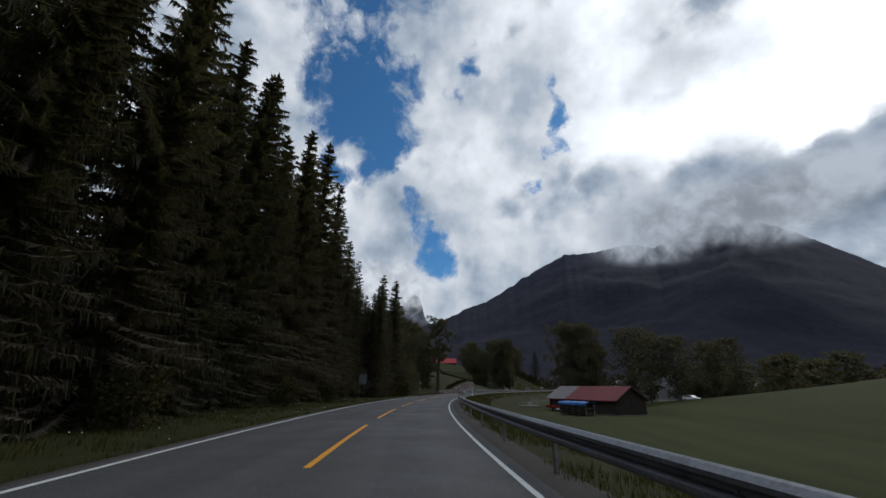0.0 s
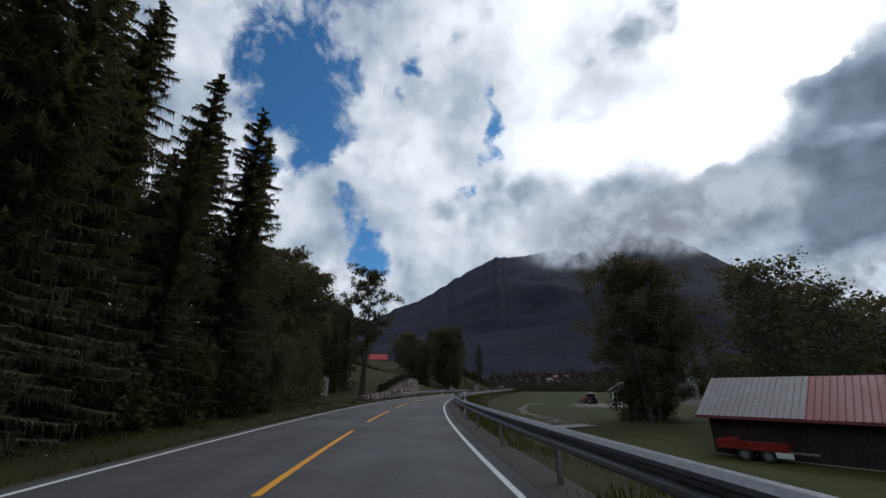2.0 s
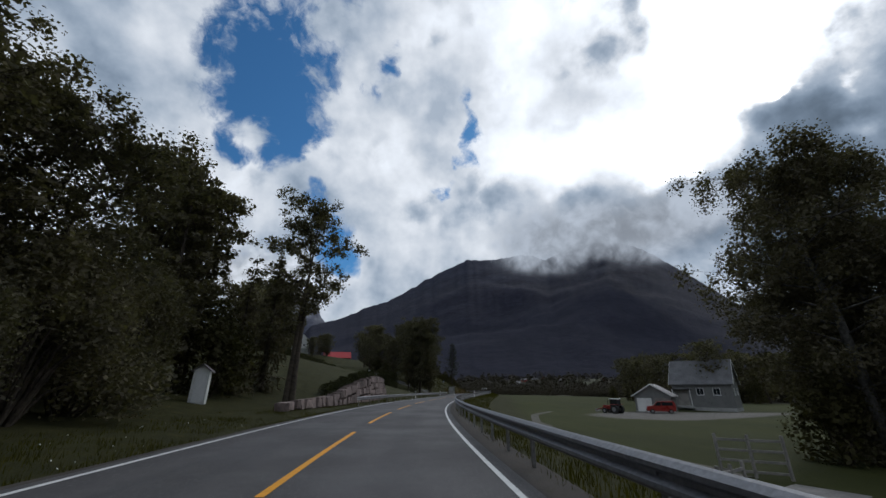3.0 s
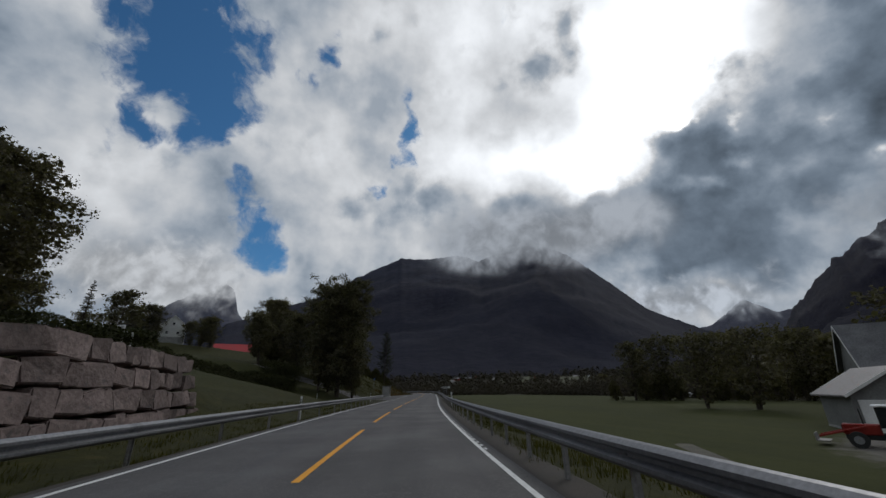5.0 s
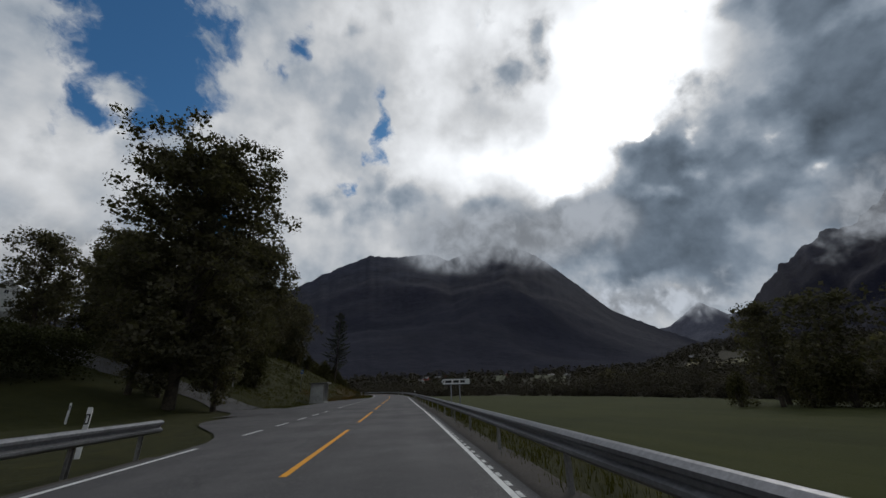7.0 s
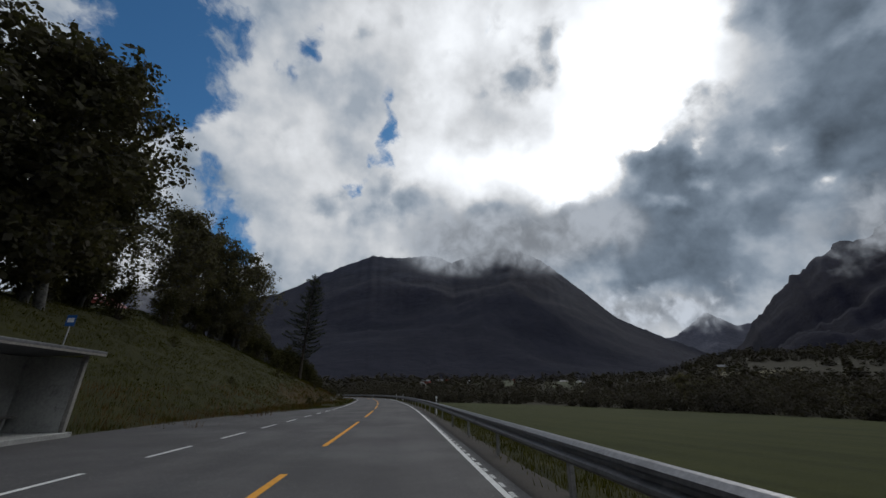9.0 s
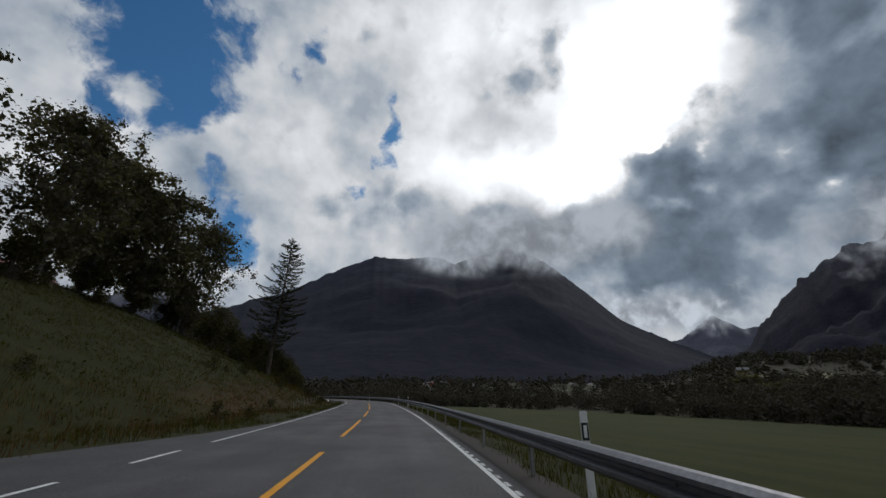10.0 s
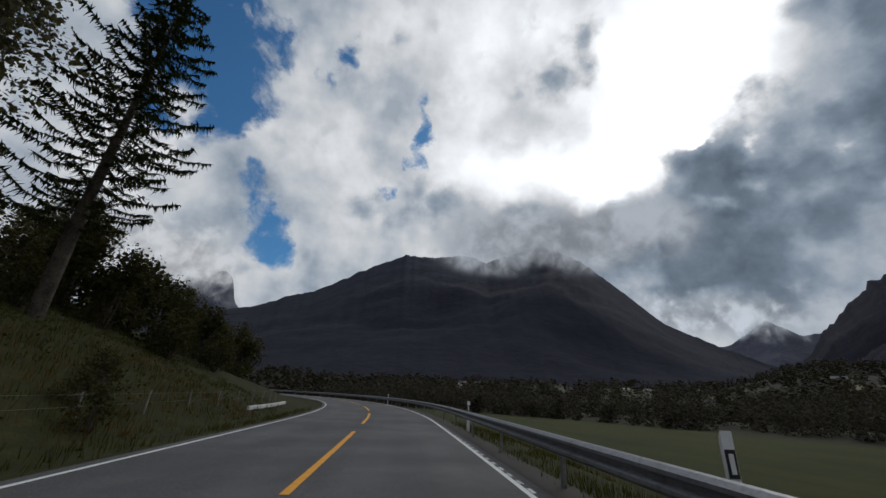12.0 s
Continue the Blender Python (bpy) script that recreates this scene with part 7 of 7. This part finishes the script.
low_barrier()


def bale():
    bm = bmesh.new()
    bmesh.ops.create_cone(bm, cap_ends=True, segments=24, radius1=0.62, radius2=0.62, depth=1.2)
    bmesh.ops.rotate(bm, matrix=Matrix.Rotation(math.pi / 2, 3, "Y"), verts=bm.verts)
    bmesh.ops.bevel(bm, geom=bm.edges[:], offset=0.06, segments=2, affect="EDGES")
    bmesh.ops.translate(bm, vec=(0, 0, 0.6), verts=bm.verts)
    me = bpy.data.meshes.new("hay_bale")
    bm.to_mesh(me)
    bm.free()
    me.materials.append(M["white"])
    return me


bale_mesh = bale()
for x, y in ((98.0, 199.0), (99.6, 198.2), (101.3, 197.5), (102.8, 196.6), (100.2, 200.6)):
    b = tagged(new("hay_bale", bale_mesh), "round hay bale wrapped in white plastic", "hay bale", "wrapped hay bales")
    b.matrix_basis = pose(x, y, ground_z(x, y) - 0.03, 0, 0, (x * 37) % 60)

# ---------------------------------------------------------------- across the valley


def patch(name, label, a, r0, r1, width, mat, z0, z1):
    """A sloping field far off: azimuth, near and far distance, width in degrees."""
    v, f = [], []
    n = 14
    for i in range(n + 1):
        az = radians(a - width / 2 + width * i / n)
        wob = 1 + 0.05 * noise.noise((i * 0.7, a, 0))
        for r, z in ((r0 * wob, z0), ((r0 + r1) / 2 * wob, (z0 + z1) / 2), (r1 * wob, z1)):
            x, y = 25 - math.sin(az) * r, 215 + math.cos(az) * r
            v.append((x, y, ground_z(x, y) + z))
    f = [(i * 3 + k, (i + 1) * 3 + k, (i + 1) * 3 + k + 1, i * 3 + k + 1) for i in range(n) for k in range(2)]
    return tagged(new(name, mesh_of(name, v, f, mat)), label, "field", kind="structure")


patch("far_field", "ripe yellow field across the valley", -50, 430, 520, 4, M["yellow_field"], 0.5, 3)
patch("far_field", "ripe yellow field across the valley", -62.5, 440, 540, 8, M["yellow_field"], 0.6, 1.2)
patch("far_field", "pale green meadow below the mountain", -30, 520, 640, 6, M["far_field"], 0.5, 6)
patch("far_field", "pale green meadow below the mountain", -40, 470, 560, 5, M["far_field"], 0.5, 6)
patch("river", "grey river bank across the field", -46, 212, 219, 16, M["gravel"], 0.3, 0.8)

HR = random.Random(15)
far_house = None
for i in range(13):
    a = HR.uniform(-60, -18)
    r = HR.uniform(520, 950)
    x, y = 25 - math.sin(radians(a)) * r, 215 + math.cos(radians(a)) * r
    z = ground_z(x, y)
    k = i % 4
    fh = thing("farmhouse", ("white farmhouse across the valley", "red farm building across the valley", "yellow-walled farmhouse across the valley", "white farmhouse across the valley")[k],
               "house", "farmhouses across the valley", at=pose(x, y, z, 0, 0, HR.uniform(0, 180)))
    w, l, h = HR.uniform(6, 8), HR.uniform(8, 13), HR.uniform(3.5, 5.0)
    part("wall", wall_box(w, l, h + 3, 2.6), (M["white_wood"], M["red_wood"], M["yellow_field"], M["white_wood"])[k], fh).location = (0, 0, -3)
    part("roof", gable_roof(w, l, 2.6, 0.5, 0.2, h), (M["slate"], M["grey_roof"], M["slate"], M["grey_roof"])[k], fh)
    for sg in (-1, 1):
        for yy in (-l / 4, l / 4):
            part("window", box(0.05, 1.1, 1.2, (sg * (w / 2 + 0.01), yy, 1.6), 0.0), M["glass"], fh)

# ---------------------------------------------------------------- low growth


def grass_strip(name, label, spots, blades, mat, hgt, wid, seed):
    rnd = np.random.RandomState(seed)
    n = len(spots)
    p = np.repeat(np.array(spots), blades, 0)
    m = len(p)
    p[:, :2] += rnd.normal(0, 0.14, (m, 2))
    a = rnd.uniform(0, 6.283, m)
    h = hgt * rnd.uniform(0.5, 1.3, m)
    lean = rnd.uniform(0.05, 0.5, m) * h
    b = rnd.uniform(0, 6.283, m)
    w = wid * rnd.uniform(0.6, 1.2, m)
    v = np.empty((m, 3, 3))
    v[:, 0] = p + np.stack([np.cos(a) * w, np.sin(a) * w, 0 * a - 0.03], 1)
    v[:, 1] = p - np.stack([np.cos(a) * w, np.sin(a) * w, 0 * a + 0.03], 1)
    v[:, 2] = p + np.stack([np.cos(b) * lean, np.sin(b) * lean, h], 1)
    me = bpy.data.meshes.new(name)
    me.from_pydata(v.reshape(-1, 3).tolist(), [], np.arange(3 * m).reshape(-1, 3).tolist())
    me.materials.append(mat)
    return tagged(new(name, me), label, "grass", kind="stuff")


def scatter(s0, s1, l0, l1, n, seed, keep=None):
    rnd = np.random.RandomState(seed)
    s_ = rnd.uniform(s0, s1, n)
    l_ = rnd.uniform(l0, l1, n)
    h = np.interp(s_, S, HEAD)
    x = np.interp(s_, S, LX) + l_ * np.cos(h)
    y = np.interp(s_, S, LY) + l_ * np.sin(h)
    z = height(x, y)
    ok = np.array([noise.noise((a * 0.35, b * 0.35, seed)) for a, b in zip(x, y)]) > -0.25
    pts = np.stack([x, y, z], 1)[ok]
    return pts[keep(s_[ok], l_[ok])] if keep else pts


off_road = lambda s_, l_: l_ < left_edge(s_) - 0.5
grass_strip("grass", "long green grass on the verge", scatter(-4, 165, -11, -5.7, 7500, 1), 6, M["grass"], 0.15, 0.012, 1)
grass_strip("grass", "long green grass on the bank", scatter(196, 300, -36, -5.3, 21000, 2, off_road), 5, M["grass"], 0.24, 0.016, 2)
grass_strip("grass", "grass tufts behind the guard rail", scatter(0, 290, 2.62, 6.0, 15000, 3), 6, M["grass"], 0.15, 0.011, 3)
grass_strip("dry_grass", "dry reddish stems on the bank", scatter(218, 292, -15, -7.5, 2400, 4), 4, M["straw"], 0.42, 0.012, 4)
fl = [Vector(p) + Vector((0, 0, 0.12 + 0.12 * ((i * 7) % 5) / 5)) for i, p in enumerate(scatter(2, 85, -9.5, -6.2, 220, 5))]
flowers = mesh_of("wild_flowers", *leaf_faces(fl, 0.045, random.Random(2)), M["white"])
tagged(new("wild_flowers", flowers), "white wild flowers in the verge", "flowers", kind="stuff")
WR = random.Random(9)
for i in range(18):
    s_ = WR.uniform(200, 292)
    l_ = left_edge(s_) - 2.5 - 17 * WR.random() ** 0.8
    plant(bushes[2], s_, float(l_), WR.uniform(0.4, 1.15))

# leafy weeds covering the bank and the foot of the hedges
weeds = []
for i, q in enumerate(scatter(198, 296, -34, -7, 3200, 14, lambda a, b: b < left_edge(a) - 2.0)):
    for j in range(3):
        weeds.append(Vector(q) + Vector((WR.uniform(-0.25, 0.25), WR.uniform(-0.25, 0.25), WR.uniform(0.02, 0.42))))
wm = mesh_of("tall_weeds", *leaf_faces(weeds, 0.13, random.Random(3)), M["grass"])
tagged(new("tall_weeds", wm), "rank leafy weeds on the roadside bank", "weeds", kind="stuff")
